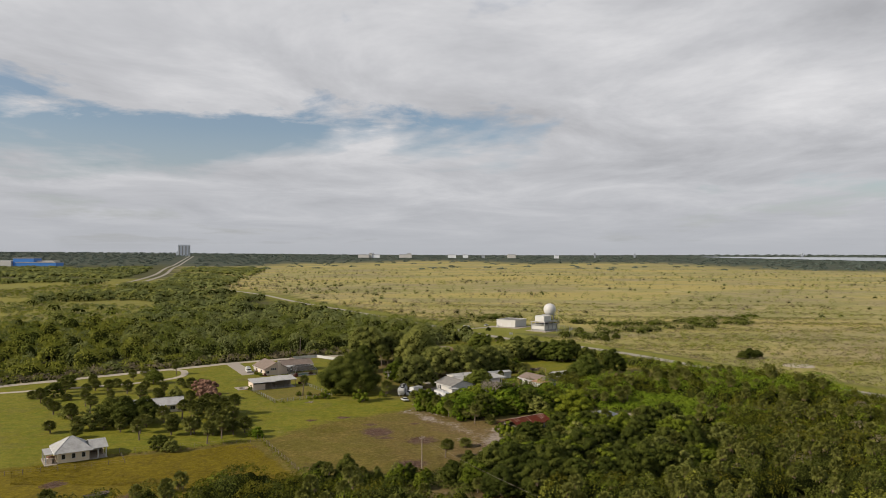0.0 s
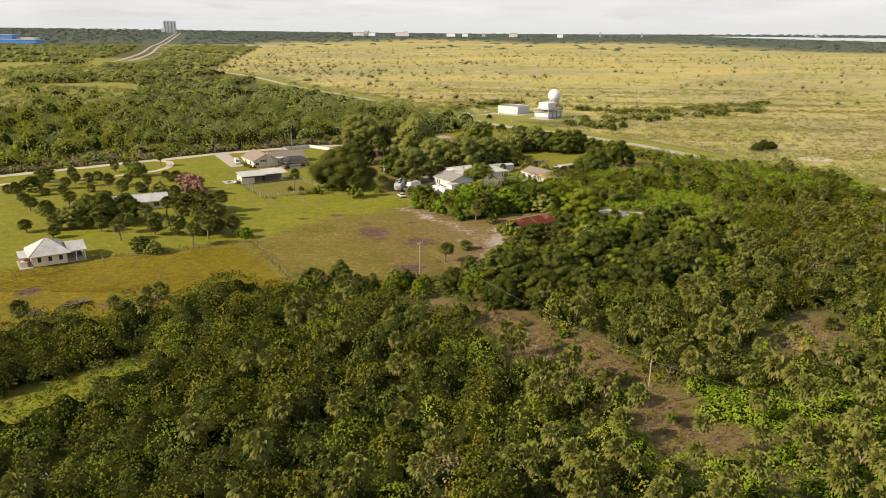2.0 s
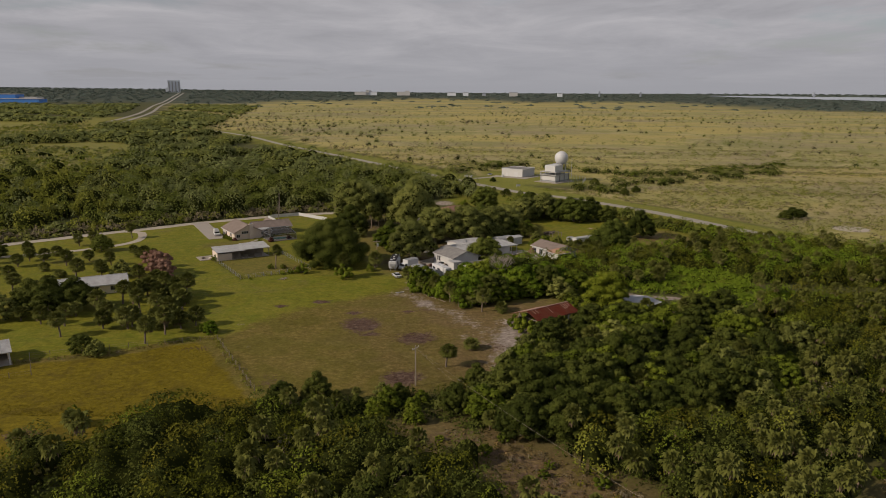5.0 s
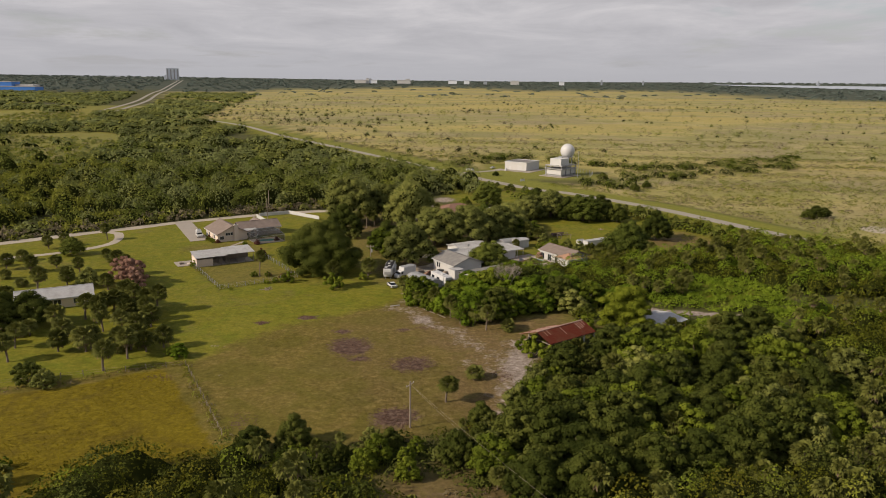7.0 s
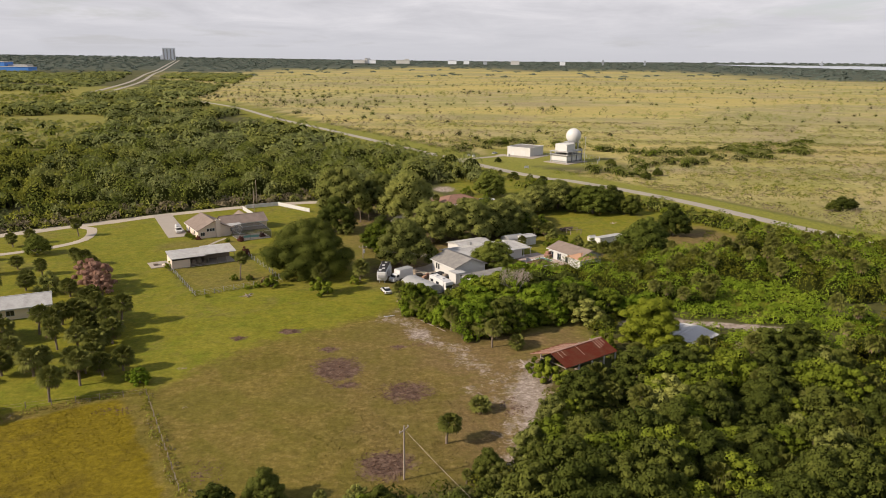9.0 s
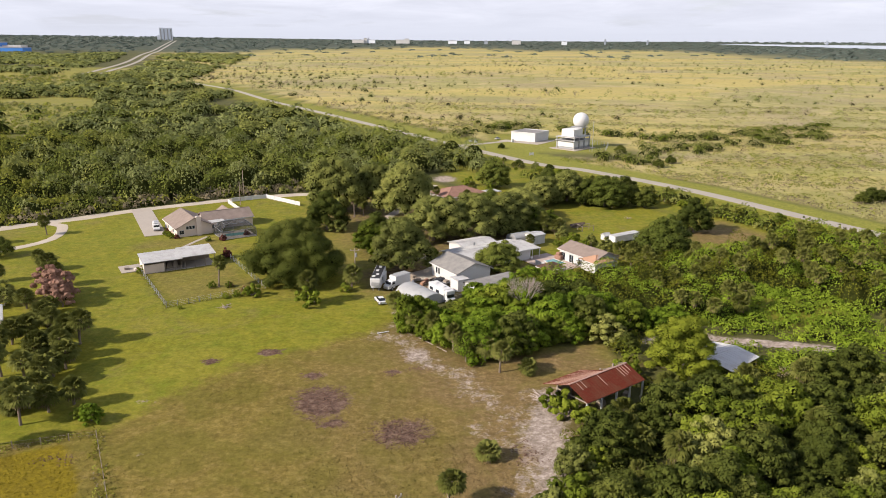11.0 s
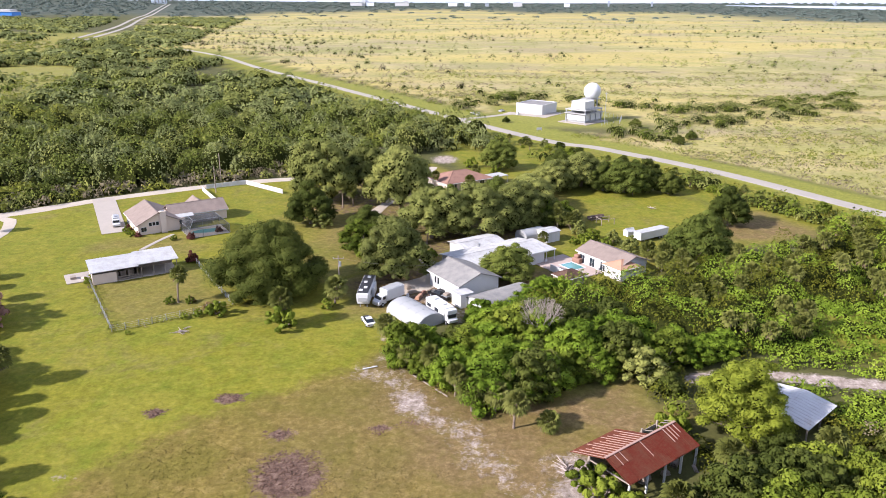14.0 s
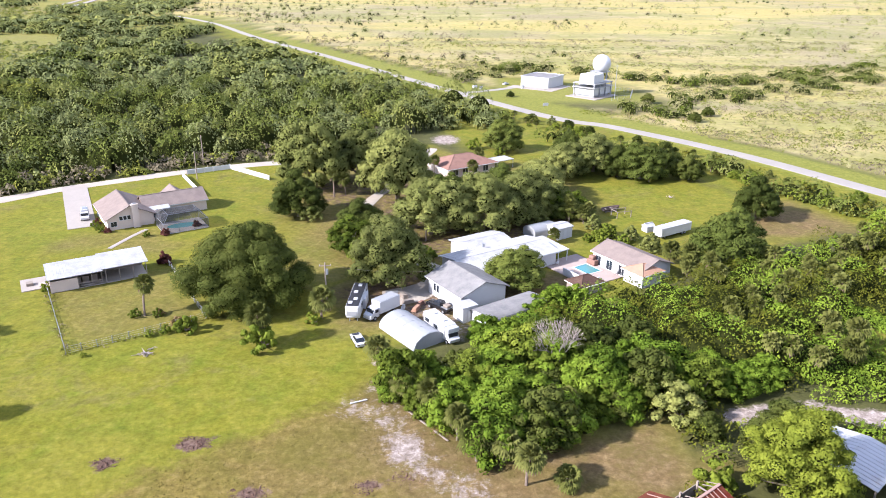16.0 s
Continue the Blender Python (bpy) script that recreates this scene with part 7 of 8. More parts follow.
def horizon_things():
    h = thing("assembly_building", -1565, 4240, 30, 20.0, "huge pale block-shaped assembly hall on the horizon", "building")
    part("hall", boxes((-33, 33, -22, 22, 0, 66)), M_hazy, h)
    part("hall_wing", boxes((-46, -33, -20, 20, 0, 26)), M_hazy, h)
    for x in (-26, -9, 9, 26):
        part("bay_door", boxes((x - 3, x + 3, -22.6, -22, 4, 60)), M_white_roof, h)
    for dx, w, hgt, m in ((-1368, 14, 13, M_white_wall), (-1480, 60, 5, M_white_wall), (-800, 70, 6, M_white_wall), (-740, 22, 12, M_white_wall), (-40, 46, 6, M_hazy), (180, 30, 6, M_hazy),
                          (470, 18, 4, M_tower), (930, 44, 8, M_white_wall), (1660, 26, 5, M_hazy), (-1280, 40, 5, M_hazy)):
        y = 4150 - abs(dx) * 0.05
        x = dx / 12000 * y * 1.0
        b = thing("far_building", x, y, 26, 0, "small pale building on the far horizon", "building", "horizon buildings")
        part("wall", boxes((-w / 2, w / 2, -8, 8, 0, 12 + hgt)), m, b)
        part("roof", boxes((-w / 2 - 1, w / 2 + 1, -9, 9, 12 + hgt, 13 + hgt)), M_white_roof, b)
    for px, hgt in ((1032, 10), (1396, 14), (1102, 8), (640, 8)):
        y = 4200
        t = thing("far_tower", (px - 784) / 1305 * y, y, 28, 0, "slim launch tower far on the horizon", "tower", "horizon towers")
        part("shaft", boxes((-4, 4, -4, 4, 0, 18 + hgt)), M_tower, t)
        part("platform", boxes((-9, 9, -5, 5, 14, 19)), M_tower, t)
    f = thing("factory", -1432, 2520, 0, 5.0, "long blue and white factory behind the woods", "factory")
    part("hall", boxes((-66, 66, -30, 30, 0, 16)), M_blue, f)
    part("roof", boxes((-67, 67, -31, 31, 16, 17.5)), M_white_roof, f)
    part("tall_hall", boxes((-110, -40, 40, 100, 0, 30)), M_blue, f)
    part("tall_roof", boxes((-111, -39, 39, 101, 30, 32)), M_white_roof, f)
    part("white_hall", boxes((-220, -112, 30, 100, 0, 22)), M_white_wall, f)
    part("white_hall", boxes((-38, 20, 60, 110, 0, 22)), M_white_wall, f)
    # the lagoon shows as a bright strip before the far shore
    bm = bmesh.new()
    rows = []
    for i in range(25):
        az = 0.335 + 0.37 * i / 24
        row = []
        near = 4560 - 680 * (i / 24) ** 0.8 + 25 * math.sin(i * 1.7)
        for d in (near, near * 0.75 + 1160, near * 0.5 + 2320, near * 0.25 + 3480, 4640):
            y = d / math.hypot(1, az)
            row.append(bm.verts.new((az * y, y, far_rise(np.array(az * y), np.array(y)).item() + 2.0)))
        rows.append(row)
    for p, q in zip(rows[:-1], rows[1:]):
        for i in range(4):
            bm.faces.new((p[i], q[i], q[i + 1], p[i + 1]))
    m, n = material("lagoon_water")
    at = n.add("ShaderNodeTexCoord").outputs["Object"]
    finish(n, (0.32, 0.36, 0.40), 0.25, n.noise(at, 0.05, 3.0), 0.3, spec=0.6)
    tagged(new("water", mesh_of(bm, "water", m)), "pale lagoon water on the horizon", "water", kind="structure")


horizon_things()


# ---- vehicles ----
def wheel(parent, x, y, r, w=0.24):
    bm = bmesh.new()
    bmesh.ops.create_cone(bm, cap_ends=True, segments=16, radius1=r, radius2=r, depth=w, matrix=Matrix.Translation((x, y, r)) @ Matrix.Rotation(math.pi / 2, 4, "X"))
    t = part("wheel", bm, M_rubber, parent)
    bm = bmesh.new()
    bmesh.ops.create_cone(bm, cap_ends=True, segments=12, radius1=r * 0.55, radius2=r * 0.55, depth=w + 0.03, matrix=Matrix.Translation((x, y, r)) @ Matrix.Rotation(math.pi / 2, 4, "X"))
    part("rim", bm, M_steel, t)


def shell(outline, w, bevel=0.12, taper=0.0):
    """A body drawn from its side outline, with rounded edges; it narrows towards the top."""
    bm = bmesh.new()
    prism(bm, outline, -w / 2, w / 2, "y")
    zs = [v.co.z for v in bm.verts]
    lo, hi = min(zs), max(zs)
    for v in bm.verts:
        v.co.y *= 1.0 - taper * (v.co.z - lo) / (hi - lo)
    bmesh.ops.bevel(bm, geom=list(bm.edges), offset=bevel, segments=2, affect="EDGES", profile=0.6)
    return bm


def saloon_car(x, y, turn, paint, label):
    c = thing("car", x, y, 0, turn, label, "car")
    part("body", shell([(-2.25, 0.32), (2.2, 0.32), (2.28, 0.62), (1.2, 0.86), (-1.5, 0.92), (-2.28, 0.86)], 1.76, 0.07), paint, c)
    part("cabin", shell([(-1.75, 0.86), (0.95, 0.84), (0.25, 1.34), (-1.05, 1.36)], 1.56, 0.06, 0.22), M_glass, c, "dark glazed cabin")
    part("roof_panel", boxes((-1.0, 0.2, -0.58, 0.58, 1.33, 1.39), bevel=0.02), paint, c)
    part("bonnet", boxes((1.0, 2.0, -0.6, 0.6, 0.80, 0.86), bevel=0.02), M_black_paint, c, "black bonnet")
    for sx in (-1.4, 1.4):
        for sy in (-0.8, 0.8):
            wheel(c, sx, sy, 0.33)
    for sy in (-0.62, 0.62):
        part("headlight", boxes((2.18, 2.29, sy - 0.18, sy + 0.18, 0.55, 0.68)), M_steel, c)
        part("tail_light", boxes((-2.31, -2.24, sy - 0.18, sy + 0.18, 0.62, 0.78)), M_red_roof, c)


def pickup(x, y, turn):
    c = thing("pickup_truck", x, y, 0, turn, "black pickup truck with a loaded bed", "pickup")
    part("body", shell([(-2.8, 0.5), (2.75, 0.5), (2.82, 0.95), (1.3, 1.1), (-2.82, 1.1)], 1.95, 0.08), M_black_paint, c)
    part("cabin", shell([(-0.9, 1.06), (1.35, 1.06), (0.75, 1.75), (-0.7, 1.78)], 1.75, 0.07, 0.16), M_glass, c, "dark glazed cab")
    part("roof_panel", boxes((-0.6, 0.65, -0.68, 0.68, 1.74, 1.81), bevel=0.02), M_black_paint, c)
    part("bed_floor", boxes((-2.7, -1.0, -0.82, 0.82, 1.08, 1.13)), M_steel, c)
    part("load", boxes((-2.5, -1.3, -0.6, 0.5, 1.13, 1.6), bevel=0.08), M_wood, c, "bundled load in the bed")
    for sx in (-1.75, 1.8):
        for sy in (-0.86, 0.86):
            wheel(c, sx, sy, 0.4)
    for sy in (-0.7, 0.7):
        part("headlight", boxes((2.72, 2.84, sy - 0.2, sy + 0.2, 0.78, 0.95)), M_steel, c)


def box_truck(x, y, turn):
    c = thing("box_truck", x, y, 0, turn, "white box truck with a tall cargo body", "truck")
    part("cargo_box", boxes((-3.6, 1.3, -1.15, 1.15, 0.95, 3.25), bevel=0.06), M_white_paint, c)
    part("box_roof", boxes((-3.5, 1.2, -1.05, 1.05, 3.25, 3.3)), M_fabric, c)
    part("cab", shell([(1.3, 0.5), (3.4, 0.5), (3.5, 1.15), (2.9, 1.4), (2.3, 2.25), (1.3, 2.3)], 1.95, 0.1), M_white_paint, c)
    part("windscreen", boxes((2.35, 2.85, -0.8, 0.8, 1.5, 2.05)), M_glass, c)
    part("side_window", boxes((1.55, 2.3, -0.99, -0.96, 1.45, 2.05)), M_glass, c)
    part("side_window", boxes((1.55, 2.3, 0.96, 0.99, 1.45, 2.05)), M_glass, c)
    part("chassis", boxes((-3.5, 3.2, -0.5, 0.5, 0.55, 0.95)), M_black, c)
    part("bumper", boxes((3.4, 3.56, -0.95, 0.95, 0.45, 0.75), bevel=0.03), M_steel, c)
    for sx in (-2.3, 2.4):
        for sy in (-0.88, 0.88):
            wheel(c, sx, sy, 0.42, 0.3)


def travel_trailer(x, y, turn):
    c = thing("travel_trailer", x, y, 0, turn, "white fifth-wheel camper with a black-patched roof", "camper")
    part("body", boxes((-4.9, 4.9, -1.22, 1.22, 0.75, 3.35), bevel=0.12), M_white_paint, c)
    part("nose", boxes((4.9, 5.9, -1.2, 1.2, 1.6, 3.35), bevel=0.15), M_white_paint, c)
    part("roof_cover", boxes((-4.7, 5.4, -1.1, 1.1, 3.35, 3.41)), M_black, c, "black roof membrane")
    for px, py in ((-3.4, 0.1), (-0.4, -0.2), (2.6, 0.2), (4.2, -0.5)):
        part("roof_vent", boxes((px - 0.4, px + 0.4, py - 0.35, py + 0.35, 3.41, 3.62), bevel=0.03), M_white_paint, c)
    for px in (-3.3, -0.8, 2.2):
        part("side_window", boxes((px - 0.6, px + 0.6, -1.25, -1.22, 1.8, 2.6)), M_glass, c)
        part("side_window", boxes((px - 0.6, px + 0.6, 1.22, 1.25, 1.8, 2.6)), M_glass, c)
    part("slide_out", boxes((-2.2, 1.4, 1.22, 1.75, 0.95, 2.95), bevel=0.04), M_white_paint, c)
    part("front_cap", boxes((5.9, 6.0, -0.9, 0.9, 1.7, 2.5)), M_fabric, c)
    for sx in (-1.5, -0.6):
        for sy in (-1.0, 1.0):
            wheel(c, sx, sy, 0.36)
    for sy in (-0.7, 0.7):
        part("landing_leg", boxes((4.4, 4.6, sy - 0.08, sy + 0.08, 0, 0.8)), M_steel, c)


def motor_home(x, y, turn):
    c = thing("motor_home", x, y, 0, turn, "white motor home parked beside the tent", "motor home")
    part("body", boxes((-4.0, 3.0, -1.2, 1.2, 0.6, 3.1), bevel=0.12), M_white_paint, c)
    part("cab_over", boxes((3.0, 4.2, -1.12, 1.12, 2.1, 3.0), bevel=0.15), M_white_paint, c)
    part("cab", shell([(3.0, 0.5), (4.6, 0.5), (4.7, 1.1), (4.2, 1.3), (3.7, 2.1), (3.0, 2.1)], 1.95, 0.08), M_white_paint, c)
    part("windscreen", boxes((3.75, 4.2, -0.85, 0.85, 1.4, 2.0)), M_glass, c)
    for px in (-2.6, 0.2):
        part("side_window", boxes((px - 0.7, px + 0.7, -1.23, -1.2, 1.6, 2.3)), M_glass, c)
        part("side_window", boxes((px - 0.7, px + 0.7, 1.2, 1.23, 1.6, 2.3)), M_glass, c)
    part("rear_window", boxes((-4.03, -4.0, -0.6, 0.6, 1.7, 2.3)), M_glass, c)
    for px in (-2.2, 1.0):
        part("roof_vent", boxes((px - 0.45, px + 0.45, -0.4, 0.4, 3.1, 3.34), bevel=0.04), M_white_paint, c)
    for sx in (-2.0, 3.6):
        for sy in (-1.0, 1.0):
            wheel(c, sx, sy, 0.4)


def panel_van(x, y, turn):
    c = thing("van", x, y, 0, turn, "white van with a raised roof on the drive", "van")
    part("body", shell([(-2.7, 0.4), (2.6, 0.4), (2.75, 1.0), (2.0, 1.2), (1.35, 2.0), (-2.7, 2.1)], 1.95, 0.1, 0.08), M_white_paint, c)
    part("windscreen", boxes((1.45, 1.95, -0.78, 0.78, 1.3, 1.85)), M_glass, c)
    part("raised_roof", boxes((-2.4, 0.6, -0.8, 0.8, 2.08, 2.45), bevel=0.1), M_white_paint, c)
    part("roof_rack", boxes((-1.9, 0.2, -0.5, 0.5, 2.45, 2.6)), M_steel, c)
    for sy in (-0.99, 0.99):
        part("side_window", boxes((0.3, 1.3, sy - 0.02, sy + 0.02, 1.3, 1.8)), M_glass, c)
    for sx in (-1.7, 1.75):
        for sy in (-0.85, 0.85):
            wheel(c, sx, sy, 0.36)


def cargo_trailer(x, y, turn):
    c = thing("cargo_trailer", x, y, 0, turn, "long white cargo trailer on the grass", "trailer")
    part("box", boxes((-5.2, 5.2, -1.25, 1.25, 0.7, 2.6), bevel=0.05), M_white_paint, c)
    part("roof", boxes((-5.25, 5.25, -1.3, 1.3, 2.6, 2.68)), M_white_roof, c)
    part("chassis", boxes((-4.2, 4.2, -0.9, 0.9, 0.45, 0.7)), M_black, c)
    for i in range(7):
        part("side_post", boxes((-4.2 + i * 1.4 - 0.04, -4.2 + i * 1.4 + 0.04, -1.29, -1.25, 0.75, 2.55)), M_white_paint, c)
    for sx in (2.2, 3.2):
        for sy in (-1.0, 1.0):
            wheel(c, sx, sy, 0.42, 0.3)
    for sy in (-0.6, 0.6):
        part("landing_leg", boxes((-3.2, -3.0, sy - 0.08, sy + 0.08, 0, 0.7)), M_steel, c)


M_deck = plain("rusty_dark_deck", (0.10, 0.072, 0.058), 0.9, grain=3, vary=0.4)


def flat_trailer(x, y, turn):
    c = thing("flat_trailer", x, y, 0, turn, "old flatbed trailer with a rusty dark deck", "trailer")
    for i in range(6):
        part("plank", boxes((-2.6, 2.6, -1.05 + i * 0.35, -0.73 + i * 0.35, 0.62, 0.70)), M_deck, c)
    part("frame", boxes((-2.6, 2.6, -1.1, -1.0, 0.45, 0.62), (-2.6, 2.6, 1.0, 1.1, 0.45, 0.62), (-2.7, -2.6, -1.1, 1.1, 0.45, 0.8), (2.6, 2.7, -1.1, 1.1, 0.45, 0.62)), M_black, c)
    part("drawbar", boxes((-4.0, -2.7, -0.08, 0.08, 0.42, 0.55)), M_black, c)
    for sx in (0.2, 1.1):
        for sy in (-1.15, 1.15):
            wheel(c, sx, sy, 0.33)


saloon_car(-16.5, 268.0, 113.0, M_white_paint, "white saloon car parked on the grass")
pickup(-3.0, 281.2, 136.0)
box_truck(-13.6, 278.6, 228.0)
travel_trailer(-18.2, 280.6, 268.0)
motor_home(-2.6, 271.4, -58.0)
panel_van(-92.6, 330.6, -64.0)
cargo_trailer(51.3, 323.1, 34.0)
flat_trailer(-78.2, 158.0, 48.0)
saloon_car(26.0, 553.0, 60.0, M_white_paint, "white saloon car parked by the utility building")


def shelters():
    t = thing("tent", -7.6, 271.2, 0, -52.0, "white arched storage tent", "tent")
    arc = [(math.cos(a) * 3.3, 0.3 + math.sin(a) * 2.25) for a in np.linspace(0, math.pi, 13)]
    bm = bmesh.new()
    prism(bm, [(3.3, 0)] + arc + [(-3.3, 0), (-3.2, 0)] + [(y * 0.975, z - 0.06) for y, z in arc[::-1]] + [(3.2, 0)], -5.4, 5.4, "x")
    part("cover", bm, M_fabric, t)
    bm = bmesh.new()
    prism(bm, [(3.2, 0)] + [(y * 0.97, z - 0.04) for y, z in arc] + [(-3.2, 0)], -5.42, -5.36, "x")
    part("end_panel", bm, M_fabric, t)
    bm = bmesh.new()
    prism(bm, [(3.2, 0)] + [(y * 0.97, z - 0.04) for y, z in arc] + [(-3.2, 0)], 5.36, 5.42, "x")
    part("end_panel", bm, M_fabric, t)
    for i in range(5):
        x = -5.2 + i * 2.6
        for (y0, z0), (y1, z1) in zip(arc[:-1:2], arc[2::2]):
            bm = bmesh.new()
            tube(bm, (x, y0, z0 + 0.03), (x, y1, z1 + 0.03), 0.05, n=5)
            part("hoop", bm, M_fabric, t)
    s = thing("garden_shed", 46.2, 325.6, 0, 25, "tiny white shed behind the trailer", "shed")
    gable(s, 2.2, 2.0, 1.4, 2.0, "x", M_white_wall, M_white_roof, 0.15, trim=False)


shelters()


# ---- poles, wires and fences ----
def wire(bm, a, b, sag, r=0.014):
    a, b = Vector(a), Vector(b)
    last = a
    for i in range(1, 9):
        t = i / 8
        p = a.lerp(b, t) - Vector((0, 0, sag * 4 * t * (1 - t)))
        tube(bm, last, p, r, n=3)
        last = p


def utility_pole(x, y, height, turn, label, crossarm=True, can=False, mat=None):
    p = thing("utility_pole", x, y, 0, turn, label, "pole", "utility poles")
    bm = bmesh.new()
    tube(bm, (0, 0, -0.5), (0, 0, height), 0.16, 0.11, 8)
    part("post", bm, mat or M_pole, p)
    if crossarm:
        part("crossarm", boxes((-1.1, 1.1, -0.06, 0.06, height - 0.7, height - 0.55)), M_wood, p)
        for sx in (-1.0, 0.0, 1.0):
            bm = bmesh.new()
            tube(bm, (sx, 0, height - 0.55), (sx, 0, height - 0.3), 0.05, n=6)
            part("insulator", bm, M_white_paint, p)
    if can:
        bm = bmesh.new()
        tube(bm, (0.32, 0, height - 2.3), (0.32, 0, height - 1.3), 0.25, n=10)
        part("transformer", bm, M_steel, p)


utility_pole(-6.2, 181.9, 8.4, 60, "grey wooden utility pole at the field edge")
utility_pole(-24.0, 281.5, 9.0, 10, "wooden utility pole with a transformer", can=True)
utility_pole(32.4, 117.0, 8.2, 60, "pale leaning service pole in the scrub", False)
utility_pole(-76.5, 367.0, 8.5, 30, "slim pole beside the gravel lane", False)
utility_pole(-80.0, 384.0, 9.5, 30, "slim pole at the woods' edge", False)


def lines():
    for a, b, sag in (((32.4, 117, 8.0), (62, 96, 8.0), 0.6), ((32.4, 117, 8.0), (-6.2, 181.9, 7.9), 1.2), ((-24, 281.5, 8.6), (-5, 288.5, 4.6), 0.7), ((-6.2, 181.9, 7.9), (3.2, 172, 3.5), 0.2)):
        w = thing("overhead_wire", 0, 0, 0, 0, "thin overhead service wire between poles", "wire", "overhead wires")
        bm = bmesh.new()
        wire(bm, a, b, sag)
        part("cable", bm, M_wood, w)


lines()


def post_fence(name, pts, gap, height, label, rails, mat, post_r=0.05, panel=False, mesh=False):
    """A run of posts with rails or wires between them."""
    f = new(name)
    f.matrix_world = pose(pts[0][0], pts[0][1], 0)
    tagged(f, label, "fence")
    o = Vector((pts[0][0], pts[0][1], 0))
    bm = bmesh.new()
    box(bm, -post_r, post_r, -post_r, post_r, -0.3, height + 0.08)
    me = mesh_of(bm, "post", mat)
    for p, q in zip(pts[:-1], pts[1:]):
        a, b = Vector((*p, 0)), Vector((*q, 0))
        k = max(1, round((b - a).length / gap))
        ang = math.degrees(math.atan2(b.y - a.y, b.x - a.x))
        for i in range(k + 1):
            ob = new("post", me)
            ob.parent = f
            ob.matrix_basis = Matrix.Translation(a.lerp(b, i / k) - o) @ pose(0, 0, 0, 0, 0, ang)
        for z in rails:
            bm = bmesh.new()
            tube(bm, a - o + Vector((0, 0, z)), b - o + Vector((0, 0, z)), (0.06 if panel else 0.018 if mesh else 0.012), n=4)
            part("rail", bm, mat, f)
        if panel:
            for i in range(k):
                c, d = a.lerp(b, (i + 0.05) / k) - o, a.lerp(b, (i + 0.95) / k) - o
                s = (d - c).normalized()
                s = Vector((-s.y, s.x, 0)) * 0.03
                bm = bmesh.new()
                slab(bm, [c - s + Vector((0, 0, height)), d - s + Vector((0, 0, height)), d + s + Vector((0, 0, height)), c + s + Vector((0, 0, height))], height - 0.12)
                part("panel", bm, mat, f)


post_fence("white_fence", [(-81.5, 369.0), (-69.2, 349.2)], 2.4, 1.5, "white vinyl panel fence across the lawn", (1.5, 0.2), M_white_paint, 0.07, True)
post_fence("white_fence", [(-81.0, 371.5), (-70.0, 378.5), (-55.0, 366.5)], 2.4, 1.5, "white vinyl panel fence along the lane", (1.5, 0.2), M_white_paint, 0.07, True)
post_fence("wire_fence", [(-80.8, 289.2), (-63.8, 262.8), (-57.8, 266.8), (-45.0, 276.2), (-60.5, 300.5)], 2.6, 1.3, "grey wire fence round the paddock", (0.15, 0.5, 0.9, 1.28), M_steel, 0.07, mesh=True)
post_fence("field_fence", [(-53.5, 207.5), (-37.0, 178.0)], 3.2, 1.1, "thin grey field fence with leaning posts", (0.5, 1.0), M_wood, 0.06)
post_fence("field_fence", [(-53.5, 207.5), (-68, 203), (-90, 194.5), (-84, 184.5), (-112, 171)], 4.0, 1.1, "thin grey field fence with leaning posts", (0.5, 1.0), M_wood, 0.06)


post_fence("chain_fence", [(57, 540), (79.5, 540), (87, 527), (82, 509), (73, 507)], 3.0, 2.2, "tall grey chain-link fence behind the radar tower", (0.1, 0.8, 1.5, 2.2), M_steel, 0.06, mesh=True)


def fence_grass():
    """Tall unmown grass along the field fences."""
    rng = np.random.RandomState(88)
    lines = ([(-54.5, 208.5), (-36.5, 177.5)], [(-55, 208.5), (-63, 204.3), (-74, 197.2), (-92, 191)], [(-80.8, 289.2), (-63.8, 262.8), (-57.8, 266.8), (-45, 276.2)])
    p = scatter(rng, -95, -30, 172, 292, 0.7, lambda x, y: np.any([near_line(x, y, l) < 0.35 + 1.0 * lumps(x, y, 6, 89) for l in lines], axis=0) & (rng.rand(*x.shape) < 0.75))
    n = len(p)
    f = rng.rand(n)
    canopy("tall_grass", p[:, 0], p[:, 1], 0.25 + 0.5 * f, 0.3 + 0.4 * f, rng.choice([0, 0, 1, 2], n), [M_gold, M_scrub, M_brush], 16.0, 0.16, 90, "unmown yellow grass along the field fences", "grass", under=0, rough=0.3)


fence_grass()


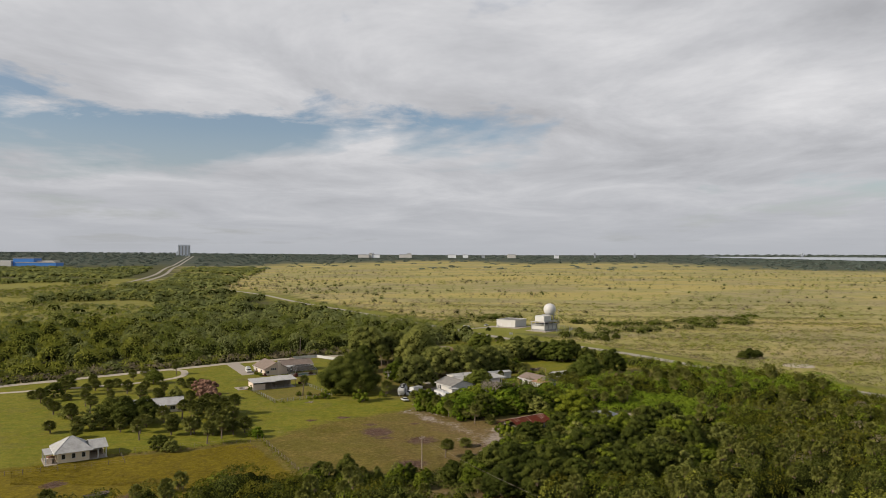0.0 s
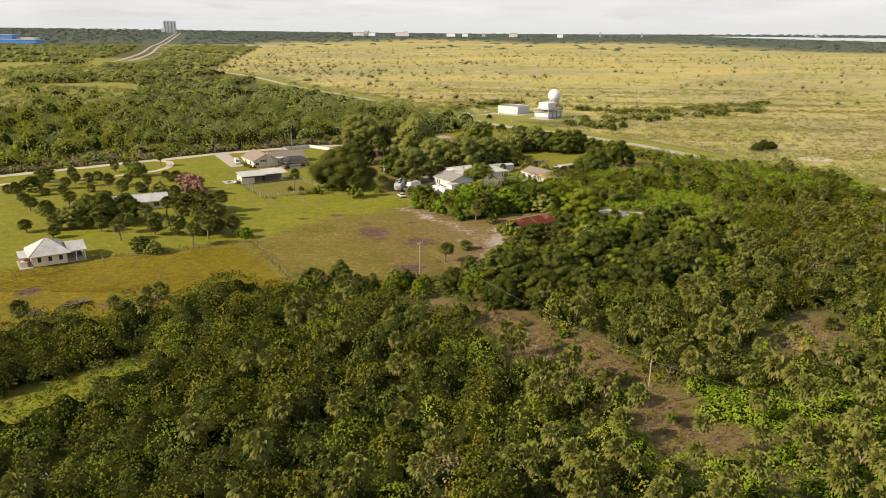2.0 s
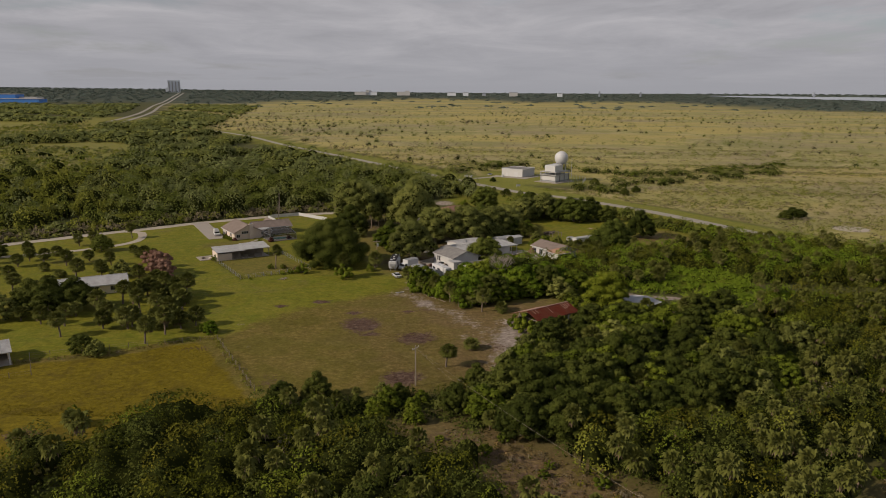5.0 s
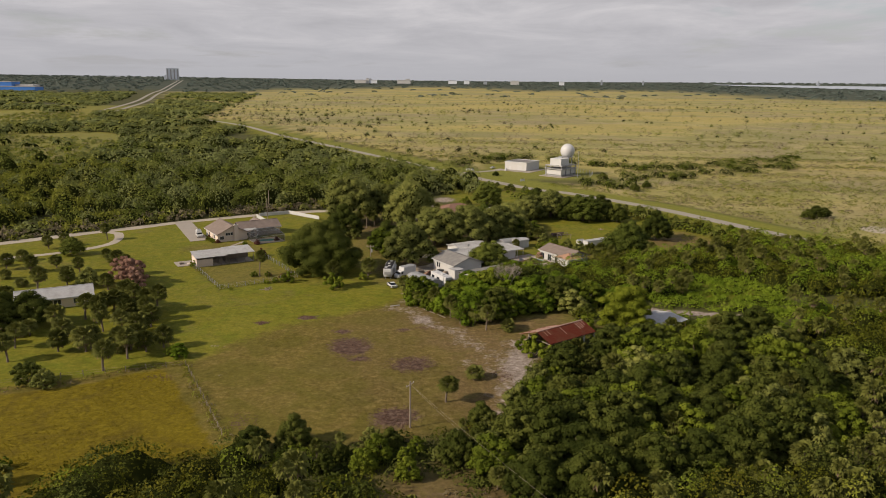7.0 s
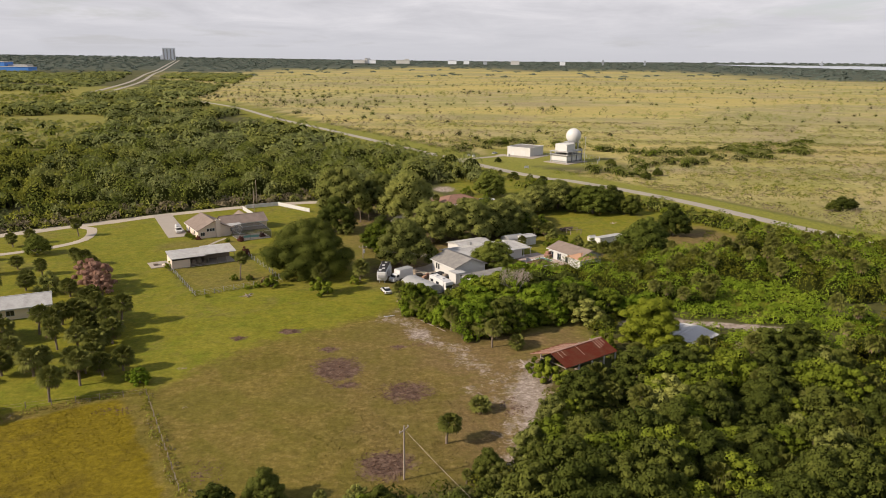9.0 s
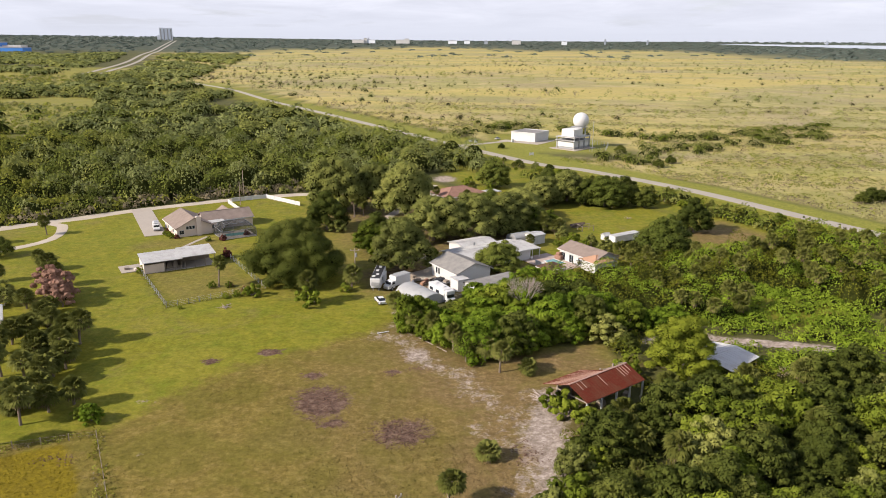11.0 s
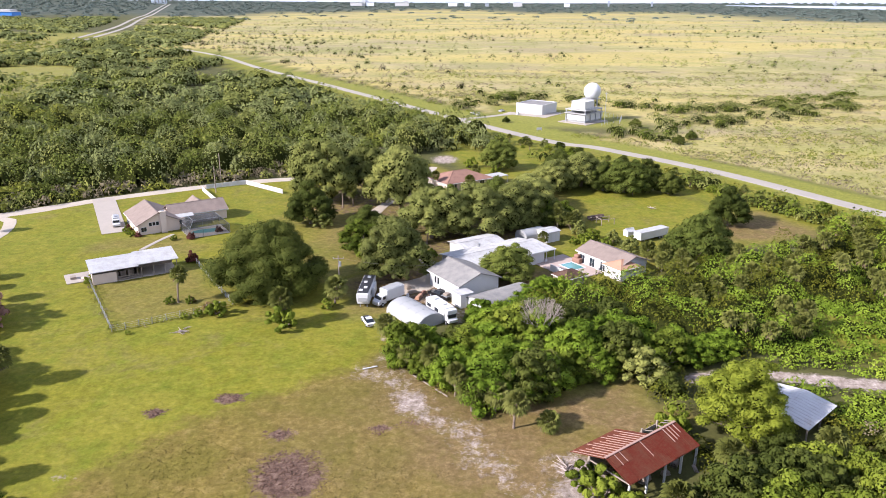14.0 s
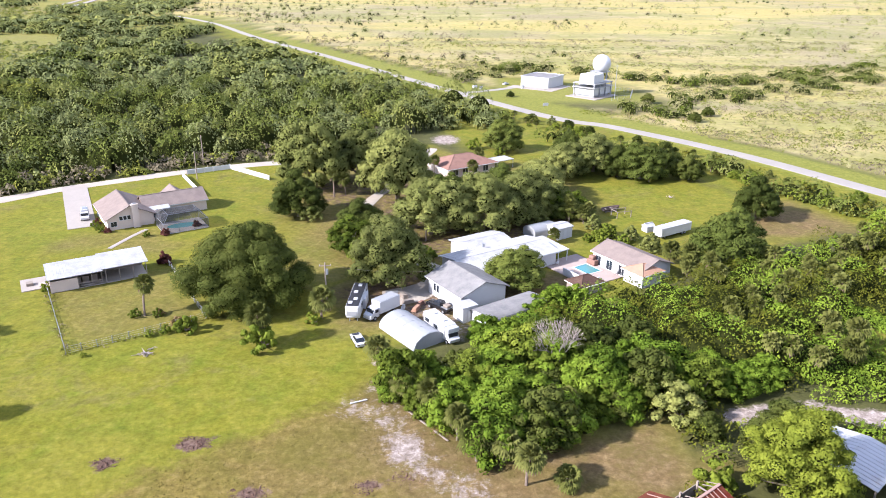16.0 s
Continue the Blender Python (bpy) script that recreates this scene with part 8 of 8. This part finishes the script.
# ---- ground details ----
def slabs():
    d = thing("driveway", -96.0, 334.6, 0, 28.5, "pale concrete driveway beside the house", "driveway", kind="structure")
    part("concrete", boxes((-3.2, 3.2, -12.5, 27.0, 0.0, 0.12)), M_concrete, d)
    ribbon("path", [(-77.6, 310.0), (-75.8, 318.0), (-74.2, 323.0)], 1.1, 0.07, M_concrete, "narrow concrete footpath over the lawn", "path", step=2)
    ribbon("lane", [(-205, 262), (-150, 290), (-128, 304), (-119, 318), (-124, 334), (-131, 336)], 3.2, 0.07, M_shell, "pale curving drive through the palms", "drive", 0.2, 4)
    ribbon("drive", [(3, 525), (16, 533), (25, 540), (31, 545)], 4.2, 0.07, M_road, "pale drive to the radar station", "drive", 0.1, 6)
    ribbon("drive", [(-8, 408), (-16, 372), (-24, 338), (-14, 312), (-3, 300)], 3.4, 0.07, M_shell, "sandy drive under the oaks", "drive", 0.3, 4)
    ribbon("yard", [(-14, 286), (-8, 288), (-1, 297)], 6.5, 0.07, M_shell, "bare sandy yard between the trucks", "yard", 0.6, 3)
    for i, (x, y, w, l, t, m) in enumerate(((-9.0, 283.5, 1.1, 2.2, 30, M_wood), (-7.4, 280.6, 1.0, 2.4, 70, M_tile_roof), (-10.2, 286.4, 1.2, 2.6, 120, M_wood), (-12.4, 287.2, 0.9, 2.8, 10, M_steel),
                                            (-6.6, 283.0, 0.8, 1.4, 50, M_brown_roof), (-9.8, 281.3, 0.7, 1.1, 85, M_white_paint), (-5.5, 278.2, 0.9, 1.2, 15, M_wood))):
        j = thing("junk_pile", x, y, 0.2, t, "stacked timber and scrap in the yard", "scrap", "yard scrap")
        for k in range(4):
            part("board", boxes((-l / 2 + 0.1 * k, l / 2 - 0.05 * k, -w / 2 + 0.04 * k, w / 2 - 0.06 * k, k * 0.16, k * 0.16 + 0.12)), m, j)
    rng = random.Random(4)
    for name, x, y, r, n, m, lab in (("burn_pile", -50.6, 263.2, 1.9, 22, M_twig, "burnt pile of branches on the lawn"), ("brush_pile", 58.7, 353, 1.8, 14, M_twig, "pile of grey branches on the grass"),
                                     ("brush_pile", 15.0, 222.0, 2.6, 26, M_twig, "fallen grey branches beside the barn"), ("log_pile", -82.5, 199.5, 1.6, 8, M_pole, "old grey logs on the grass")):
        b = thing(name, x, y, 0, 0, lab, "brush")
        for _ in range(n):
            a, q = rng.uniform(0, 6.28), rng.uniform(0, 0.6) * r
            p = Vector((math.cos(a) * q, math.sin(a) * q, rng.uniform(0.05, 0.4)))
            e = p + Vector((rng.uniform(-1, 1), rng.uniform(-1, 1), rng.uniform(-0.1, 0.25))) * r * 0.7
            e.z = max(0.05, e.z)
            bm = bmesh.new()
            tube(bm, p, e, rng.uniform(0.04, 0.10), 0.03, 5)
            part("branch", bm, m, b)
    for x, y, t, l, m in ((-14.2, 249.9, 25, 2.6, M_white_paint), (-5.2, 245.6, -50, 4.6, M_pole), (-2.0, 241.8, -50, 3.0, M_pole)):
        b = thing("plank", x, y, 0.05, t, "pale plank lying on the dry grass", "plank")
        part("board", boxes((-l / 2, l / 2, -0.12, 0.12, 0, 0.12), bevel=0.02), m, b)
    o = thing("boat", 40.2, 340.6, 0.25, 28, "old brown open boat on the grass", "boat")
    bm = bmesh.new()
    rows = []
    for x, w, low, rim in ((-2.6, 0.85, 0.10, 0.85), (-1.2, 1.0, 0.02, 0.82), (0.6, 0.98, 0.0, 0.85), (1.8, 0.65, 0.08, 0.95), (2.7, 0.06, 0.45, 1.1)):
        rows.append([bm.verts.new(p) for p in ((x, -w, rim), (x, -w * 0.75, low + 0.15), (x, 0, low), (x, w * 0.75, low + 0.15), (x, w, rim), (x, w * 0.86, rim), (x, w * 0.62, low + 0.28), (x, 0, low + 0.14), (x, -w * 0.62, low + 0.28), (x, -w * 0.86, rim))])
    for p, q in zip(rows[:-1], rows[1:]):
        for i in range(10):
            bm.faces.new((p[i], p[(i + 1) % 10], q[(i + 1) % 10], q[i]))
    bm.faces.new(rows[0])
    part("hull", bm, M_deck, o)
    for x in (-1.6, 0.2):
        part("thwart", boxes((x - 0.16, x + 0.16, -0.8, 0.8, 0.55, 0.6)), M_pole, o)
    part("skid", boxes((-2.0, 1.6, -0.4, -0.25, -0.25, 0.05)), M_wood, o)
    part("skid", boxes((-2.0, 1.6, 0.25, 0.4, -0.25, 0.05)), M_wood, o)
    w = thing("arbour", 42.0, 336.5, 0, 20, "broken wooden frame on the lawn", "frame")
    for sx in (-2, 2):
        for sy in (-1.4, 1.4):
            part("post", boxes((sx - 0.08, sx + 0.08, sy - 0.08, sy + 0.08, 0, 1.6)), M_wood, w)
    part("beam", boxes((-2.2, 2.2, -1.45, -1.35, 1.6, 1.75)), M_wood, w)
    part("beam", boxes((-2.2, 2.2, 1.35, 1.45, 1.6, 1.75)), M_wood, w)
    part("brace", boxes((-2.05, -1.95, -1.35, 1.35, 1.6, 1.75)), M_wood, w)


slabs()


# ---- palms and shrubs of the plots ----
def garden_plants():
    rng = np.random.RandomState(77)
    kinds = ("palm_a", "palm_b", "palm_b", "palm_low")
    row = [(-112, 298), (-104, 288), (-97, 277), (-89, 265), (-83, 249), (-75, 241), (-70, 229), (-68, 217), (-61, 212.5)]
    taken = []

    def clear(x, y, gap):
        if any(abs(x - a) < gap and abs(y - b) < gap and math.hypot(x - a, y - b) < gap for a, b in taken):
            return False
        h1 = pose(-101.5, 247.5, 0, 0, 0, 28).inverted() @ Vector((x, y, 0))
        h2 = pose(-99, 189.5, 0, 0, 0, 35).inverted() @ Vector((x, y, 0))
        return not (abs(h1.x) < 10.5 and abs(h1.y) < 6.5) and not (abs(h2.x) < 13 and abs(h2.y) < 8)

    def put(kind, x, y, s=1.0, tall=1.0, label=L_PALM, category="palm", name="palm_tree", group="garden palms"):
        taken.append((x, y))
        plant(kind, name, x, y, rng.uniform(0, 360), s, label, category, group, tall=tall)

    for x, y in ((-0.3, 192.3), (5.3, 203.5)):
        put("palm_a" if x < 0 else "palm_low", x, y, 1.0, 0.75)
    for x, y, k, s in ((-33.1, 267.5, "palm_a", 1.15), (-56.4, 277, "palm_c", 0.95), (-24.3, 277, "palm_b", 1.15), (8.7, 232.0, "palm_a", 0.95), (2.7, 236.6, "palm_b", 1.05), (-12.2, 260.8, "palm_b", 1.0),
                       (-33.4, 351, "palm_c", 0.95), (-30.5, 352.5, "palm_a", 1.0), (13.8, 231.5, "palm_low", 0.9), (0.2, 241, "palm_a", 0.9), (-64.2, 162, "palm_low", 0.9), (-84.3, 148.5, "palm_b", 0.9),
                       (-7.5, 250.2, "palm_b", 1.0), (-3.4, 245.6, "palm_a", 0.95), (6.2, 236.6, "palm_b", 1.0), (11.2, 240.4, "palm_b", 0.95), (14.5, 243.2, "palm_a", 1.0), (62.6, 262, "palm_b", 1.0), (66, 266, "palm_a", 1.0), (28, 331, "palm_a", 0.9), (33, 333, "palm_b", 0.9), (22.6, 316.5, "palm_b", 0.7), (47.5, 298, "palm_b", 0.9), (66, 300, "palm_b", 0.95),
                       (70, 303.5, "palm_low", 1.0), (57, 369, "palm_b", 0.8), (7.5, 385, "palm_a", 0.9), (-6.5, 372, "palm_c", 0.8), (5.2, 370, "palm_a", 0.9), (27, 212.5, "palm_b", 1.0)):
        put(k, x, y, s)
    for x, y in ((-136, 308), (-133, 313), (-123, 323), (-134, 280.5), (-125, 277.5), (-135.5, 291.5), (-111, 279), (-110.5, 271), (-128, 270), (-150, 279), (-144.6, 290), (-149, 260), (-100, 217), (-84, 233), (-77, 216)):
        put(kinds[rng.randint(4)], x, y, rng.uniform(0.85, 1.1))
    # a hedge of palms along the lawn
    for (x0, y0), (x1, y1) in zip(row[:-1], row[1:]):
        k = max(1, int(math.hypot(x1 - x0, y1 - y0) / 3.2))
        for i in range(0, k, 2):
            for off in (0.0, 4.4)[:1 if y0 > 262 else 2]:
                t = (i + rng.rand() * 0.6) / k
                x, y = x0 + (x1 - x0) * t - off * 0.9 + rng.uniform(-1.2, 1.2), y0 + (y1 - y0) * t - off * 0.4 + rng.uniform(-1.2, 1.2)
                if clear(x, y, 2.4):
                    if 262 < y < 276 and rng.rand() < 0.6:
                        put("rusty", x, y, rng.uniform(1.1, 1.5), 1.0, "pinkish-brown withered tree in the hedge", "shrub", "shrub", "garden shrubs")
                    else:
                        put(kinds[rng.randint(4)], x, y, rng.uniform(0.85, 1.1), rng.uniform(0.7, 1.0))
    for x, y in ((-101.8, 249.6), (-97.7, 254), (-91.7, 230), (-87.9, 235.5), (-79.8, 227.3), (-77.4, 214.4), (-66.9, 210.7), (-64.7, 214.9), (-62, 217.6), (-74.7, 225.5), (-70.4, 224.7), (-70.1, 230.8), (-73, 242),
                 (-76.1, 239.5), (-76.9, 234.9), (-69, 204.2), (-83.3, 214.2), (-86, 241.4), (-84.5, 243.5), (-85.4, 251.7), (-76.6, 244.8), (-80.2, 246), (-73.5, 235.5), (-67.5, 219.5)):
        if clear(x, y, 1.6):
            put(("palm_a", "palm_b", "palm_b", "palm_a")[rng.randint(4)], x, y, rng.uniform(1.0, 1.2), rng.uniform(0.8, 1.0))
    grove = [(-165, 262), (-128, 214), (-96, 206), (-66, 210), (-72, 228), (-86, 248), (-98, 272), (-116, 285), (-150, 300)]
    for _ in range(420):
        x, y = rng.uniform(-165, -62), rng.uniform(204, 302)
        if inside(np.array([x]), np.array([y]), grove)[0] and clear(x, y, 6.6) and (lumps(np.array([x]), np.array([y]), 34, 3)[0] > 0.34):
            u = rng.rand()
            if u < 0.16 and x < -95:
                put(("olive_a", "broad_c", "oak_c")[rng.randint(3)], x, y, rng.uniform(0.8, 1.1), 0.85, "dark leafy tree among palms", "tree", "tree", "garden trees")
            else:
                put(kinds[rng.randint(4)], x, y, rng.uniform(0.9, 1.2), rng.uniform(0.65, 0.95))
    for x, y, s in ((-46.8, 271.0, 1.35), (-52.5, 269.2, 0.55), (-50.2, 270.5, 0.65), (-32.6, 265.5, 1.9), (-25.5, 275, 0.9), (-62, 301.8, 1.0), (-66.2, 166.5, 0.7), (-58.8, 213.4, 0.9),
                    (-58, 276.5, 0.7), (-54.0, 277.0, 0.6), (18.5, 216.5, 1.7), (16.5, 219, 1.3), (21.5, 213.0, 1.5), (31.5, 231.5, 1.6), (-72.2, 318, 0.6), (-84.5, 321, 0.7), (-87, 324, 0.7), (33.5, 317, 1.0), (38, 316, 1.1),
                    (35, 320, 0.9), (30.5, 318, 0.8), (21, 309.5, 0.7), (-6, 306, 1.2), (-9.5, 309, 1.3), (14.5, 398, 1.2), (6, 408, 1.6), (25, 341, 0.9), (-60.5, 262, 0.35)):
        k = "shrub" if x != -62 else "red_shrub"
        put(k, x, y, s, 1.0, L_BUSH if k == "shrub" else "dark red shrub beside the fence", "shrub", "shrub", "garden shrubs")
    for x, y, k, sc in ((24.5, 336, "broad_a", 1.15), (30, 338, "broad_a", 1.0), (19.5, 329.5, "olive_a", 0.9), (33, 326, "olive_a", 0.65), (36, 322, "broad_b", 0.6), (40.5, 319, "olive_a", 0.6), (43.5, 312, "olive_a", 0.7),
                        (33, 319, "broad_b", 0.5), (5.0, 269.0, "thick_b", 0.95), (8.5, 268.5, "thick_b", 0.9), (12.5, 270.5, "thick_a", 0.8), (16, 273, "thick_b", 0.9), (16.5, 280.5, "thick_b", 0.85), (19.5, 282.5, "thick_a", 0.75), (14.5, 277, "thick_b", 0.8), (22.5, 285, "thick_b", 0.7), (-36, 331, "olive_a", 0.8), (-20, 305, "broad_a", 0.85)):
        put(k, x, y, sc, 0.9, "leafy tree close to the houses", "tree", "tree", "garden trees")
    for x, y, k, sc in ((27.5, 333.5, "palm_a", 1.0), (22, 332, "palm_b", 1.0), (31.5, 330.5, "palm_b", 0.9), (45.5, 304.5, "palm_b", 1.0), (49, 300.5, "palm_a", 0.95), (56, 284, "palm_b", 1.0), (63, 286, "palm_a", 1.0), (60, 291, "palm_b", 1.0), (69, 292, "palm_b", 1.0), (-7, 317, "palm_c", 1.0), (66, 281, "palm_b", 1.0), (72, 288, "palm_a", 1.0), (76, 296, "palm_b", 1.0), (82, 303, "palm_a", 1.0), (88, 309, "palm_b", 1.0)):
        put(k, x, y, sc)
    for x, y, k, sc in ((-80.5, 197.6, "broad_c", 0.78), (-76.2, 195.8, "olive_a", 0.68)):
        put(k, x, y, sc, 0.8, "round leafy tree on the grass", "tree", "tree", "garden trees")
    for x, y, sc in ((-94.5, 270.5, 1.3), (-90.5, 266.0, 1.35), (-87.0, 262.2, 1.1)):
        put("rusty", x, y, sc, 1.0, "pinkish-brown withered tree in the hedge", "shrub", "shrub", "garden shrubs")
    put("thick_b", -56.6, 212.2, 0.55, 1.0, "bright-green sapling at the fence corner", "tree", "tree", "garden trees")
    for x, y, sc in ((-68.2, 319.2, 0.75), (-62.9, 325.6, 0.7), (-82.5, 320.5, 0.6), (-87.6, 326.3, 0.7)):
        put("red_shrub", x, y, sc, 0.9, "dark clipped bush against the house", "shrub", "shrub", "garden shrubs")
    for x, y, sc in ((-79.6, 287.4, 0.75), (-77.9, 288.6, 0.6), (-76.2, 289.5, 0.5)):
        put("shrub", x, y, sc, 1.0, "dark bush against the shed wall", "shrub", "shrub", "garden shrubs")
    put("dry_shrub", -48.8, 273.2, 0.9, 1.0, "straw-coloured withered bush on the grass", "shrub", "shrub", "garden shrubs")
    put("dry_shrub", -53.8, 277.4, 0.55, 1.0, "straw-coloured withered bush on the grass", "shrub", "shrub", "garden shrubs")
    plant("bare", "tree", 15.3, 256.0, 20, 1.5, "grey leafless tree in the thicket", "tree", tall=1.1)
    for x, y, k, sc in ((-104, 229, "oak_c", 1.0), (-98.5, 231, "oak_c", 0.95), (-110, 231, "oak_c", 0.9), (-102, 223, "broad_c", 1.0), (-111, 220, "olive_a", 1.0)):
        put(k, x, y, sc, 0.95, "dark leafy tree among palms", "tree", "tree", "garden trees")
    # trees along the far road and out on the marsh's edge
    for x, y, s in ((158, 385, 0.95), (153.5, 383, 0.75), (162.5, 387, 0.75), (106, 470, 0.7), (97, 458, 0.7), (88, 500, 0.8), (26, 515, 0.5)):
        plant("oak_c", "tree", x, y, x * 7 % 360, s * 0.8, "low dark-green tree at the marsh edge", "tree", "marsh trees", tall=0.8)
    line = smooth_line(ROAD_EAST[1:5], 4.0)
    for i, q in enumerate(line[:-1]):
        d = (line[i + 1] - q).normalized()
        for _ in range(2):
            off = rng.uniform(15, 27)
            x, y = q.x - d.y * off * 1.0, q.y + d.x * off * 1.0
            x, y = (x, y) if x < q.x else (q.x + d.y * off, q.y - d.x * off)
            kind = ("palm_b", "broad_c", "olive_a", "palm_a", "shrub", "broad_b")[rng.randint(6)]
            plant(kind, "palm_tree" if "palm" in kind else "tree", x, y, rng.uniform(0, 360), rng.uniform(0.42, 0.68), L_PALM if "palm" in kind else "leafy tree beside the road", "palm" if "palm" in kind else "tree", "roadside trees", tall=0.85)
    for x, y in ((-1, 158), (6, 154), (9, 159), (15, 147), (21, 139), (17, 150), (27, 134), (31, 126), (29, 119), (36, 113), (24, 145), (70, 142), (66, 148), (77, 150)):
        put("shrub" if rng.rand() < 0.7 else "palm_low", x + rng.uniform(-1, 1), y + rng.uniform(-1, 1), rng.uniform(0.5, 0.9), 0.9, "low green scrub on bare soil", "shrub", "shrub", "scrub on the clearing")


garden_plants()
